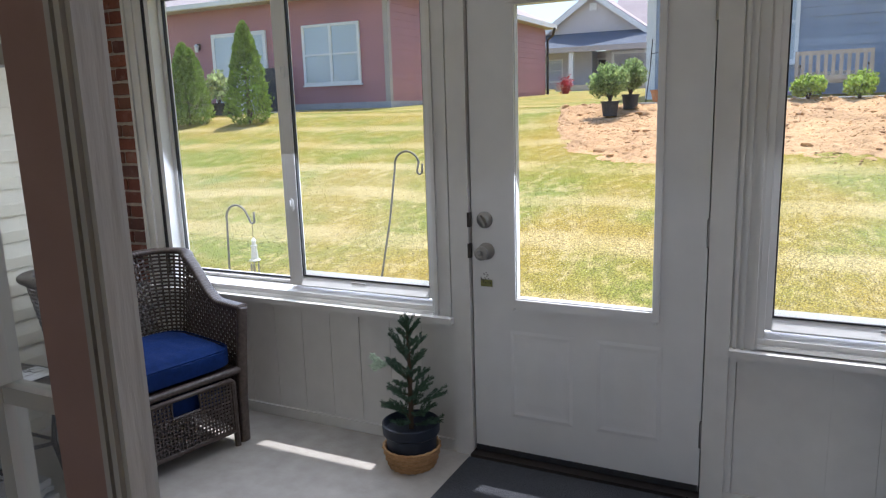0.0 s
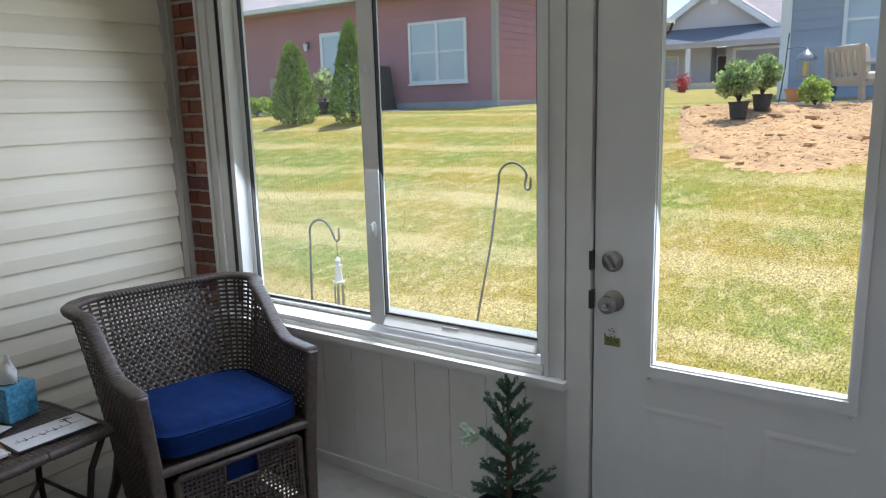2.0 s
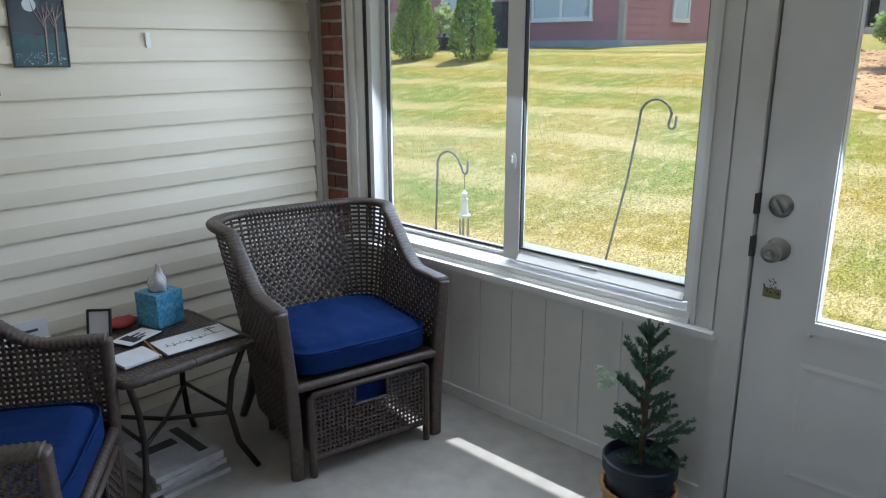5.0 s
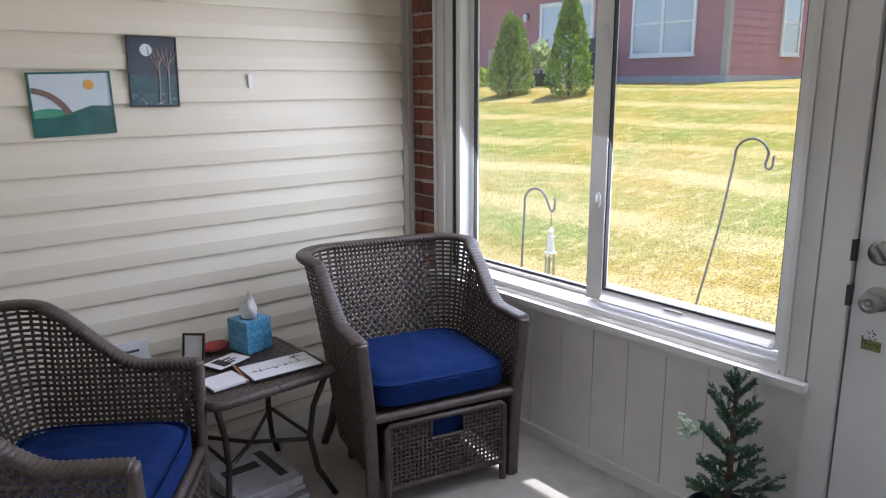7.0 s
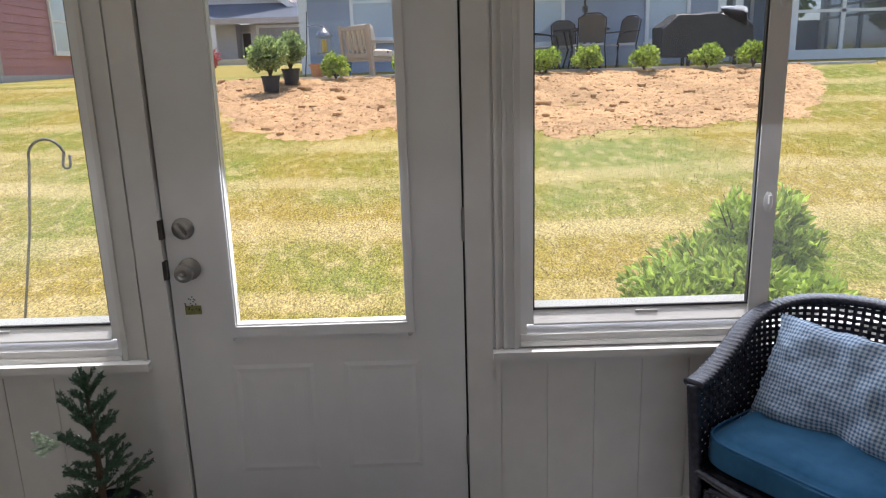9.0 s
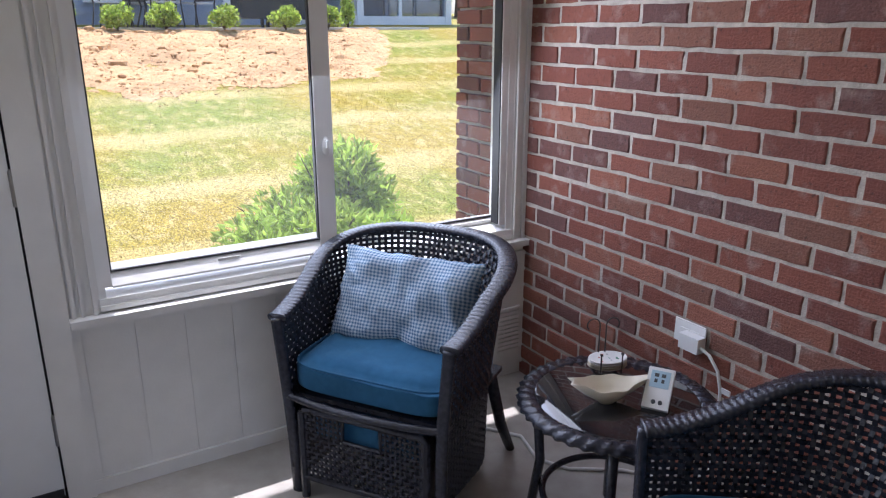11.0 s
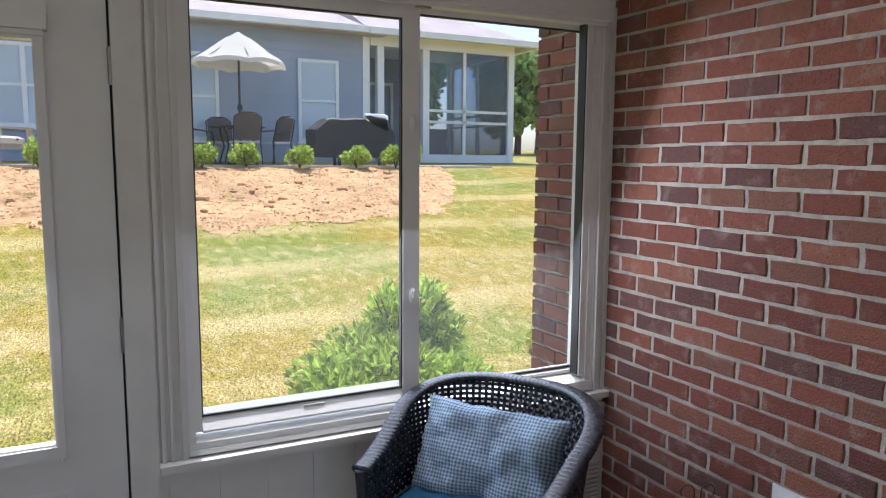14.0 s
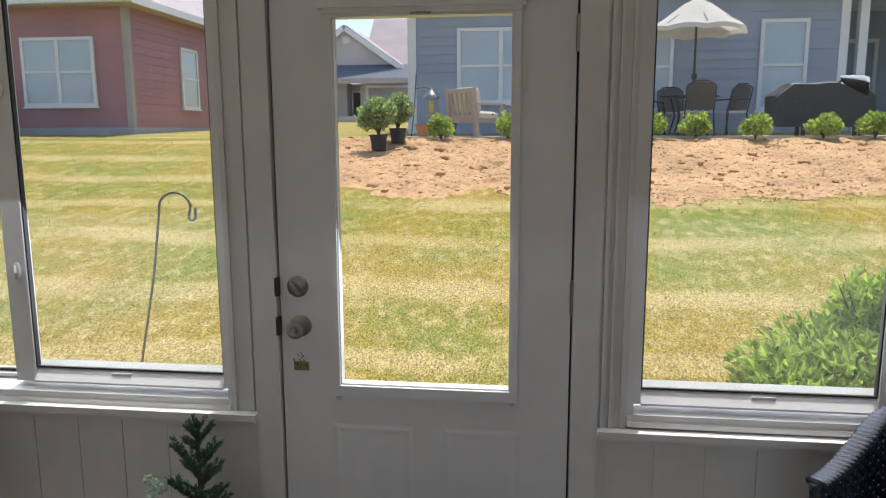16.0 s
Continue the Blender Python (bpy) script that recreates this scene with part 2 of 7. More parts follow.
def ground_mat(name, green, straw, lush, band=True, blades=False):
    """Lawn: straw and green mowing bands across the slope, patchy, with fine blades."""
    m = bpy.data.materials.new(name)
    m.use_nodes = True
    nt, L = m.node_tree, m.node_tree.links
    p = nt.nodes["Principled BSDF"]
    p.inputs["Roughness"].default_value = 0.9
    p.inputs["Specular IOR Level"].default_value = 0.15
    geo = nt.nodes.new("ShaderNodeNewGeometry")

    def noise_of(scale, detail, stretch=(1, 1, 1)):
        mp = nt.nodes.new("ShaderNodeMapping")
        mp.inputs["Scale"].default_value = stretch
        L.new(geo.outputs["Position"], mp.inputs[0])
        n = nt.nodes.new("ShaderNodeTexNoise")
        n.inputs["Scale"].default_value, n.inputs["Detail"].default_value = scale, detail
        L.new(mp.outputs[0], n.inputs[0])
        return n

    def blend(fac, a, b):
        mx = nt.nodes.new("ShaderNodeMix")
        mx.data_type = "RGBA"
        L.new(fac, mx.inputs[0])
        for sock, v in ((mx.inputs[6], a), (mx.inputs[7], b)):
            if isinstance(v, tuple):
                sock.default_value = (*v, 1)
            else:
                L.new(v, sock)
        return mx.outputs[2]

    def span(sock, lo, hi, t0=0.0, t1=1.0):
        mr = nt.nodes.new("ShaderNodeMapRange")
        mr.interpolation_type = "SMOOTHSTEP"
        for k, v in zip((1, 2, 3, 4), (lo, hi, t0, t1)):
            mr.inputs[k].default_value = v
        L.new(sock, mr.inputs[0])
        return mr.outputs[0]

    base = blend(span(noise_of(0.55, 4).outputs[0], 0.35, 0.68), green, lush)
    if band:
        mp = nt.nodes.new("ShaderNodeMapping")
        mp.inputs["Rotation"].default_value = (0, 0, radians(-1))
        L.new(geo.outputs["Position"], mp.inputs[0])
        wv = nt.nodes.new("ShaderNodeTexWave")
        wv.bands_direction = "Y"
        wv.inputs["Scale"].default_value, wv.inputs["Distortion"].default_value = 0.233, 3.2
        wv.inputs["Phase Offset"].default_value = -1.4
        wv.inputs["Detail"].default_value, wv.inputs["Detail Scale"].default_value = 3, 1.2
        L.new(mp.outputs[0], wv.inputs[0])
        mu = nt.nodes.new("ShaderNodeMath")
        mu.operation = "MULTIPLY"
        L.new(span(wv.outputs[1], 0.62, 1.0, 0.0, 0.72), mu.inputs[0])
        L.new(span(noise_of(0.8, 5).outputs[0], 0.25, 0.6), mu.inputs[1])
        base = blend(mu.outputs[0], base, straw)
    base = blend(span(noise_of(9, 6, (1, 0.6, 1)).outputs[0], 0.44, 0.74, 0.0, 0.68), base, straw)
    fine = noise_of(70, 5, (1, 0.5, 1))
    hsv = nt.nodes.new("ShaderNodeHueSaturation")
    if blades:
        base = blend(span(geo.outputs["Random Per Island"], 0.45, 1.0, 0.0, 0.5), base, straw)
    L.new(base, hsv.inputs["Color"]), L.new(span(fine.outputs[0], 0.3, 0.7, 0.52, 1.40), hsv.inputs["Value"])
    L.new(hsv.outputs[0], p.inputs["Base Color"])
    bp = nt.nodes.new("ShaderNodeBump")
    bp.inputs["Strength"].default_value, bp.inputs["Distance"].default_value = 0.5, 0.02
    L.new(fine.outputs[0], bp.inputs["Height"]), L.new(bp.outputs[0], p.inputs["Normal"])
    if blades:
        see_through(nt, hsv.outputs[0], 0.7)
    return m


GRASS_COLOURS = (0.312, 0.227, 0.036), (0.49, 0.382, 0.158), (0.190, 0.215, 0.033)
LAWN = ground_mat("dry_mown_lawn", *GRASS_COLOURS)
BLADES = ground_mat("dry_grass_blades", *GRASS_COLOURS, blades=True)
DIRT = mat("reddish_clay_soil", (0.58, 0.36, 0.170), (0.46, 0.268, 0.118), 0.95, 11, 0.7, 70, stain=0.25, island=0.12)
PATIO = mat("pale_concrete_patio", (0.55, 0.53, 0.50), (0.48, 0.46, 0.43), 0.85, 8, 0.2, 60)
REDWALL = mat("dusty_red_lap_siding", (0.42, 0.195, 0.205), (0.38, 0.175, 0.185), 0.6, 6, 0.05, 50, objrand=0.04)
GREYWALL = mat("blue_grey_lap_siding", (0.33, 0.375, 0.45), (0.31, 0.35, 0.42), 0.6, 6, 0.05, 50, objrand=0.04)
TANWALL = mat("taupe_lap_siding", (0.60, 0.565, 0.55), (0.55, 0.515, 0.50), 0.7, 4)
SHINGLE = mat("grey_roof_shingles", (0.50, 0.42, 0.40), (0.40, 0.34, 0.32), 0.9, 12, 0.5, 40, stretch=(1, 3, 3), island=0.15)
BLUESHINGLE = mat("blue_grey_roof_shingles", (0.16, 0.18, 0.21), (0.12, 0.135, 0.16), 0.9, 12, 0.5, 40)
FOUND = mat("grey_foundation", (0.42, 0.41, 0.42), (0.36, 0.35, 0.36), 0.9, 8, 0.2, 60)
EAVE = mat("beige_eave", (0.42, 0.37, 0.33), (0.38, 0.335, 0.30), 0.6, 6)
BLIND = mat("white_blinds", (0.78, 0.79, 0.80), (0.72, 0.73, 0.74), 0.6, 5)
DARKIN = mat("dark_room_interior", (0.06, 0.065, 0.07), (0.09, 0.095, 0.10), 0.8, 3)
FARGLASS = glass_mat("house_glass", (0.90, 0.93, 0.95), 1.5)
SCREEN = glass_mat("screen_mesh", (0.62, 0.66, 0.72), 1.5)
CYPRESS = mat("arborvitae_foliage", (0.20, 0.31, 0.04), (0.30, 0.41, 0.08), 0.8, 30, island=0.5, stain=0.3, through=0.55)
BOXWOOD = mat("light_green_shrub_leaves", (0.33, 0.47, 0.06), (0.48, 0.58, 0.12), 0.55, 30, island=0.5, stain=0.2, through=0.58)
HOLLY = mat("pale_holly_leaves", (0.22, 0.33, 0.09), (0.46, 0.54, 0.24), 0.45, 30, island=0.5, stain=0.2, through=0.5)
DEEPLEAF = mat("dark_green_leaves", (0.20, 0.31, 0.09), (0.32, 0.42, 0.16), 0.6, 30, island=0.5, stain=0.2, through=0.45)
YELLOWLEAF = mat("yellow_green_leaves", (0.55, 0.58, 0.08), (0.62, 0.62, 0.12), 0.6, 30, island=0.4, through=0.45)
VARLEAF = mat("pale_variegated_leaves", (0.40, 0.50, 0.16), (0.62, 0.64, 0.36), 0.6, 30, island=0.5, through=0.45)
BARK = mat("brown_bark", (0.12, 0.08, 0.05), (0.08, 0.055, 0.035), 0.95, 40, 0.6, 80)
NEEDLE = mat("dark_spruce_needles", (0.034, 0.080, 0.042), (0.075, 0.145, 0.085), 0.5, 60, island=0.4)
FROSTED = mat("frosted_pale_needles", (0.55, 0.66, 0.50), (0.66, 0.74, 0.60), 0.7, 60, island=0.2)


# ---- mesh helpers ----
def box(bm, x0, x1, y0, y1, z0, z1, m=None):
    v = [bm.verts.new(c) for c in ((x0, y0, z0), (x1, y0, z0), (x1, y1, z0), (x0, y1, z0), (x0, y0, z1), (x1, y0, z1), (x1, y1, z1), (x0, y1, z1))]
    if m is not None:
        for q in v:
            q.co = m @ q.co
    for f in ((3, 2, 1, 0), (4, 5, 6, 7), (0, 1, 5, 4), (1, 2, 6, 5), (2, 3, 7, 6), (3, 0, 4, 7)):
        bm.faces.new([v[i] for i in f])
    return v


def tube(bm, pts, radius, n=8, closed=False, caps=True):
    """A round bar along points; radius may be one number or one a point."""
    pts = [Vector(p) for p in pts]
    rings, up = [], None
    for i, p in enumerate(pts):
        a, b = pts[i - 1] if (i or closed) else p, pts[(i + 1) % len(pts)] if (i + 1 < len(pts) or closed) else p
        t = (b - a).normalized()
        if up is None:
            up = t.orthogonal().normalized()
        up = (up - t * up.dot(t)).normalized()
        side = t.cross(up)
        r = radius[i] if isinstance(radius, (list, tuple)) else radius
        rings.append([bm.verts.new(p + (up * math.cos(2 * math.pi * k / n) + side * math.sin(2 * math.pi * k / n)) * r) for k in range(n)])
    for i in range(len(rings) if closed else len(rings) - 1):
        a, b = rings[i], rings[(i + 1) % len(rings)]
        for k in range(n):
            bm.faces.new((a[k], a[(k + 1) % n], b[(k + 1) % n], b[k]))
    if caps and not closed:
        bm.faces.new(rings[0][::-1]), bm.faces.new(rings[-1])


def lathe(bm, profile, n=24, cx=0.0, cy=0.0, caps=True):
    """A turned body from (radius, height) pairs, bottom to top."""
    rings = [[bm.verts.new((cx + r * math.cos(2 * math.pi * k / n), cy + r * math.sin(2 * math.pi * k / n), z)) for k in range(n)] for r, z in profile]
    for a, b in zip(rings, rings[1:]):
        for k in range(n):
            bm.faces.new((a[k], a[(k + 1) % n], b[(k + 1) % n], b[k]))
    if caps:
        bm.faces.new(rings[0][::-1]), bm.faces.new(rings[-1])


def bevelled(bm, width=0.003, segments=2):
    bmesh.ops.bevel(bm, geom=[e for e in bm.edges if e.is_manifold and e.calc_face_angle(0) > 0.5], offset=width, segments=segments, affect="EDGES", profile=0.5, clamp_overlap=True)
    return bm


def part(name, bm, material, parent=None, label="", smooth=False):
    """Links a bmesh as one mesh object, under a thing or a part if one is given."""
    me = bpy.data.meshes.new(name)
    bmesh.ops.recalc_face_normals(bm, faces=bm.faces)
    bm.to_mesh(me)
    bm.free()
    for m in material if isinstance(material, (list, tuple)) else (material,):
        me.materials.append(m)
    if smooth:
        me.shade_smooth()
        if smooth is not True:
            me.set_sharp_from_angle(angle=radians(smooth))
    o = new(name, me)
    o.parent = parent
    if label:
        o["label"] = label
    return o


def boxes(name, rows, material, parent=None, label="", bevel=0.0, smooth=False):
    bm = bmesh.new()
    for r in rows:
        box(bm, *r)
    if bevel:
        bevelled(bm, bevel)
    return part(name, bm, material, parent, label, smooth)


def thing(name, label, category, m=None, group="", kind=""):
    """An Empty at a thing's base, to hold its parts."""
    o = new(name)
    o.empty_display_size = 0.1
    tagged(o, label, category, group, kind)
    if m is not None:
        o.matrix_basis = m
    return o


def struct(ob, label, category):
    return tagged(ob, label, category, kind="structure")


def raw_mesh(name, verts, faces, material, parent=None, label=""):
    me = bpy.data.meshes.new(name)
    me.from_pydata(verts, [], faces)
    me.materials.append(material)
    o = new(name, me)
    o.parent = parent
    if label:
        o["label"] = label
    return o


def leaf_cloud(name, centres, normals, size, material, parent=None, label="", rng=None, fold=0.35, slim=0.45):
    """Many small folded leaves, four corners each, facing roughly along the normals."""
    rng = rng or np.random.default_rng(3)
    c, nrm = np.asarray(centres, float), np.asarray(normals, float)
    n = len(c)
    d = nrm + rng.normal(0, 0.6, (n, 3))
    d /= np.linalg.norm(d, axis=1)[:, None] + 1e-9
    s = np.cross(d, rng.normal(0, 1, (n, 3)))
    s /= np.linalg.norm(s, axis=1)[:, None] + 1e-9
    u = np.cross(s, d)
    L = size * rng.uniform(0.6, 1.3, (n, 1))
    v = np.stack([c - d * L * 0.5, c + s * L * slim + u * L * fold * 0.3, c + d * L * 0.5, c - s * L * slim + u * L * fold * 0.3], 1).reshape(-1, 3)
    f = np.arange(4 * n).reshape(-1, 4)
    faces = np.concatenate([f[:, [0, 1, 2]], f[:, [0, 2, 3]]])
    return raw_mesh(name, v.tolist(), faces.tolist(), material, parent, label)


# ---- the sunroom ----
X0, X1, YN, YS, H = -2.06, 2.72, 0.0, -2.32, 2.45


def ground_z(x, y):
    """Height of the lawn: low by the room, rising to the houses behind."""
    ys = (-60.0, 0.0, 3.0, 6.0, 8.5, 10.3, 13.2, 25.0, 40.0, 400.0)
    zs = (-0.15, -0.15, 0.08, 0.58, 1.03, 1.36, 1.47, 1.75, 2.2, 6.0)
    return float(np.interp(y, ys, zs))


def north_wall():
    w = thing("wall_north", "white panelled window wall of the sunroom", "wall", kind="structure")
    # solid parts behind the panelling and round the openings
    rows = [(X0 - 0.2, -1.87, 0.02, 0.16, 0, H), (-1.87, -0.05, 0.02, 0.16, 0.0, 0.64), (-0.17, -0.05, 0.02, 0.16, 0.64, H), (0.985, 1.09, 0.02, 0.16, 0.64, H),
            (0.985, X1 + 0.2, 0.02, 0.16, 0.0, 0.64), (2.65, X1 + 0.2, 0.02, 0.16, 0.64, H), (-1.87, -1.74, 0.02, 0.16, 0.64, H),
            (-1.74, -0.17, 0.02, 0.16, 2.09, H), (1.09, 2.65, 0.02, 0.16, 2.09, H), (-0.05, 0.985, 0.02, 0.16, 2.09, H)]
    boxes("wall_core", rows, PAINT, w)
    boxes("groove_backing", [(-1.87, -0.088, 0.0065, 0.02, 0.05, 0.56), (1.03, 2.56, 0.0065, 0.02, 0.05, 0.56)], PAINT, w)
    # wainscot boards with their grooves
    for a, b in ((-1.87, -0.088), (1.03, 2.56)):
        n = round((b - a) / 0.155)
        step = (b - a) / n
        for i in range(n):
            bm = bmesh.new()
            box(bm, a + i * step + 0.0015, a + (i + 1) * step - 0.0015, 0.002, 0.0065, 0.05, 0.56)
            bevelled(bm, 0.002, 2)
            part("wainscot_board", bm, PAINT, w)
    for a, b in ((-1.87, -0.08), (1.005, X1)):
        boxes("base_strip", [(a, b, -0.01, 0.02, 0.0, 0.05)], PAINT, w, bevel=0.004)
        boxes("cap_strip", [(a, b, -0.008, 0.02, 0.56, 0.588)], PAINT, w, bevel=0.003)
        sill = boxes("window_sill", [(a, b, -0.048, 0.03, 0.588, 0.612)], PAINT, w, bevel=0.006)
    boxes("end_panel", [(2.56, X1, -0.022, 0.02, 0.05, 0.56)], PAINT, w, bevel=0.003)
    boxes("panel_edge", [(1.005, 1.03, -0.008, 0.02, 0.05, 0.56)], PAINT, w, bevel=0.003)
    # louvred grille in the end panel
    bm = bmesh.new()
    for i in range(11):
        box(bm, 2.575, 2.685, -0.034, -0.018, 0.12 + i * 0.019, 0.130 + i * 0.019)
    part("grille", bm, PAINT, w)
    # flat casings with fine beads
    def casing(a, b, z0, z1, beads=()):
        boxes("casing", [(a, b, -0.006, 0.02, z0, z1)], PAINT, w, bevel=0.003)
        for x, wd in beads:
            boxes("bead", [(x - wd, x + wd, -0.017, -0.006, z0, z1)], PAINT, w, bevel=0.004)
    casing(-1.865, -1.735, 0.612, 2.12, ((-1.85, 0.008), (-1.79, 0.006)))
    casing(-0.175, -0.085, 0.612, 2.12, ((-0.16, 0.006), (-0.10, 0.006)))
    casing(1.005, 1.095, 0.612, 2.12, ((1.02, 0.006), (1.045, 0.005), (1.08, 0.006)))
    casing(2.645, X1, 0.612, 2.12, ((2.66, 0.006), (2.70, 0.008)))
    casing(X0, -1.0, 2.12, H)
    casing(-1.0, 1.9, 2.12, H)
    casing(1.9, X1, 2.12, H)
    return w


north_wall()


def brick_mesh(name, lx, ly, lz, seed):
    """One brick whose arrises wander and are chipped: a back ring, a front edge and a slightly smaller face."""
    rng = random.Random(seed)
    edge = [(lx * k / 4, 0.0) for k in range(4)] + [(lx, lz * k / 2) for k in range(2)] + [(lx * (4 - k) / 4, lz) for k in range(4)] + [(0.0, lz * (2 - k) / 2) for k in range(2)]
    off = [(rng.uniform(-0.0022, 0.0022), rng.uniform(-0.0022, 0.0022), rng.uniform(0.002, 0.006)) for _ in edge]
    bm = bmesh.new()
    rings = []
    for y, inset in ((ly, 0.0), (0.004, 0.0), (0.0, 1.0)):
        ring = []
        for (x, z), (dx, dz, chip) in zip(edge, off):
            ring.append(bm.verts.new((x + dx + (chip if x == 0 else -chip if x == lx else 0.0) * inset, y, z + dz + (chip if z == 0 else -chip if z == lz else 0.0) * inset * 0.7)))
        rings.append(ring)
    n = len(edge)
    for p, q in zip(rings, rings[1:]):
        for k in range(n):
            bm.faces.new((p[k], p[(k + 1) % n], q[(k + 1) % n], q[k]))
    bm.faces.new(rings[-1])
    bmesh.ops.recalc_face_normals(bm, faces=bm.faces)
    me = bpy.data.meshes.new(name)
    bm.to_mesh(me)
    bm.free()
    me.materials.append(REDBRICK)
    return me


COURSE, BL, BH, JOINT = 0.0697, 0.1825, 0.0572, 0.0125


def brick_wall(parent, m, length, height, thick_out, seed, limit=300, offset=0.0):
    """Running-bond bricks on the plane x along, y out of the wall, z up, at the pose m; the top courses are joined."""
    rng = random.Random(seed)
    meshes = [brick_mesh("brick", BL, thick_out, BH, seed + k) for k in range(9)]
    count, rest = 0, []
    for j in range(int(height / COURSE)):
        x = -(BL + JOINT) * (0.5 if j % 2 else 0.0) - offset
        while x < length - 0.01:
            a, b = max(x, 0.0), min(x + BL, length)
            if b - a > 0.02:
                z = j * COURSE + 0.006 + rng.uniform(-0.002, 0.002)
                out = rng.uniform(-0.0025, 0.0015)
                if count < limit:
                    o = new("brick", rng.choice(meshes))
                    o.parent = parent
                    o.matrix_basis = m @ Matrix.Translation((a, -thick_out + 0.006 + out - 0.006, z)) @ Matrix.Diagonal(((b - a) / BL, 1, 1, 1)) @ pose(0, 0, 0, 0, rng.uniform(-0.5, 0.5), 0)
                    count += 1
                else:
                    rest.append((a, b, out, z))
            x += BL + JOINT
    if rest:
        bm = bmesh.new()
        for a, b, out, z in rest:
            box(bm, a, b, -thick_out + out, out, z, z + BH, m)
        o = part("bricks", bm, REDBRICK, parent)
        o["kind"] = "stuff"


def east_wall():
    w = thing("wall_east", "red brick side wall with pale mortar joints", "wall", kind="structure")
    boxes("mortar", [(X1 - 0.008, X1 + 0.2, YS - 0.1, 0.0, 0, H)], MORTAR, w)
    return w


EAST = east_wall()


def west_wall():
    w = thing("wall_west", "cream vinyl lap siding on the side wall", "wall", kind="structure")
    boxes("backing", [(X0 - 0.2, X0 - 0.004, YS - 0.1, 0.02, 0, H)], SIDING, w)
    bm = bmesh.new()
    prof = ((0.0, 0.0), (0.003, 0.003), (0.0175, 0.0), (0.019, 0.005), (0.0182, 0.054), (0.0165, 0.060), (0.003, 0.122), (0.0, 0.122))
    a = [bm.verts.new((x, 0, z)) for x, z in prof]
    b = [bm.verts.new((x, 1, z)) for x, z in prof]
    for i in range(len(prof)):
        k = (i + 1) % len(prof)
        bm.faces.new((a[i], a[k], b[k], b[i]))
    bm.faces.new(a), bm.faces.new(b[::-1])
    me = bpy.data.meshes.new("siding_plank")
    bmesh.ops.recalc_face_normals(bm, faces=bm.faces)
    bm.to_mesh(me)
    bm.free()
    me.materials.append(SIDING)
    rng = random.Random(4)
    for i in range(20):
        o = new("siding_plank", me)
        o.parent = w
        o.matrix_basis = Matrix.Translation((X0 - 0.004, YS, 0.068 + i * 0.1228 + rng.uniform(-0.001, 0.001))) @ Matrix.Diagonal((1, -0.05 - YS, 1, 1))
    boxes("starter_strip", [(X0 - 0.004, X0 + 0.008, YS, -0.05, 0.0, 0.062)], SIDING, w, bevel=0.002)
    boxes("corner_channel", [(X0 - 0.004, X0 + 0.022, -0.055, -0.028, 0, H)], TAUPE, w, bevel=0.003)
    boxes("corner_trim", [(X0 - 0.004, X0 + 0.035, -0.028, 0.02, 0, H)], TAUPE, w, bevel=0.004)
    pier = thing("brick_pier", "narrow strip of red brick beside the window casing", "brick pier", kind="structure")
    boxes("mortar", [(-2.03, -1.866, 0.006, 0.03, 0.612, H)], MORTAR, pier)
    return w, pier


WEST, PIER = west_wall()


def room_shell():
    fl = boxes("floor", [(X0 - 0.2, X1 + 0.2, YS - 0.06, 0.16, -0.12, 0.0)], CONCRETE)
    struct(fl, "grey painted concrete floor of the sunroom", "floor")
    ce = boxes("ceiling", [(X0 - 0.2, X1 + 0.2, YS - 0.2, 0.16, H, H + 0.06)], CEIL)
    struct(ce, "plain white sunroom ceiling", "ceiling")
    roof = boxes("roof", [(X0 - 1.2, X1 + 1.2, -6.4, 0.485, H + 0.08, H + 0.22), (X0 - 1.2, X1 + 1.2, 0.485, 0.515, H + 0.0, H + 0.24)], WHITE)
    struct(roof, "white roof edge and overhanging eave", "roof")
    s = boxes("wall_south", [(X0 - 0.2, -0.46, YS - 0.14, YS, 0, H), (1.62, X1 + 0.2, YS - 0.14, YS, 0, H), (-0.46, 1.62, YS - 0.14, YS, 2.1, H)], SIDING)
    struct(s, "cream wall between house and sunroom", "wall")
    # The opening in the rear wall is assumed, cut for the added fill lamp.
    inside = boxes("room_behind", [(X0 - 0.2, X0 - 0.1, -6.2, YS - 0.14, 0, H), (X1 + 0.1, X1 + 0.2, -6.2, YS - 0.14, 0, H), (X0 - 0.2, -0.6, -6.3, -6.2, 0, H), (1.8, X1 + 0.2, -6.3, -6.2, 0, H), (-0.6, 1.8, -6.3, -6.2, 0, 0.6), (-0.6, 1.8, -6.3, -6.2, 2.1, H)], HOUSEPAINT)
    struct(inside, "beige walls of the room behind", "wall")
    c2 = boxes("ceiling_behind", [(X0 - 0.2, X1 + 0.2, -6.3, YS - 0.2, H, H + 0.06)], CEIL)
    struct(c2, "white ceiling of the room behind", "ceiling")
    f2 = boxes("floor_behind", [(X0 - 0.2, X1 + 0.2, -6.3, YS - 0.06, -0.12, 0.012)], WOODFLOOR)
    struct(f2, "brown wooden floor of the room behind", "floor")


room_shell()


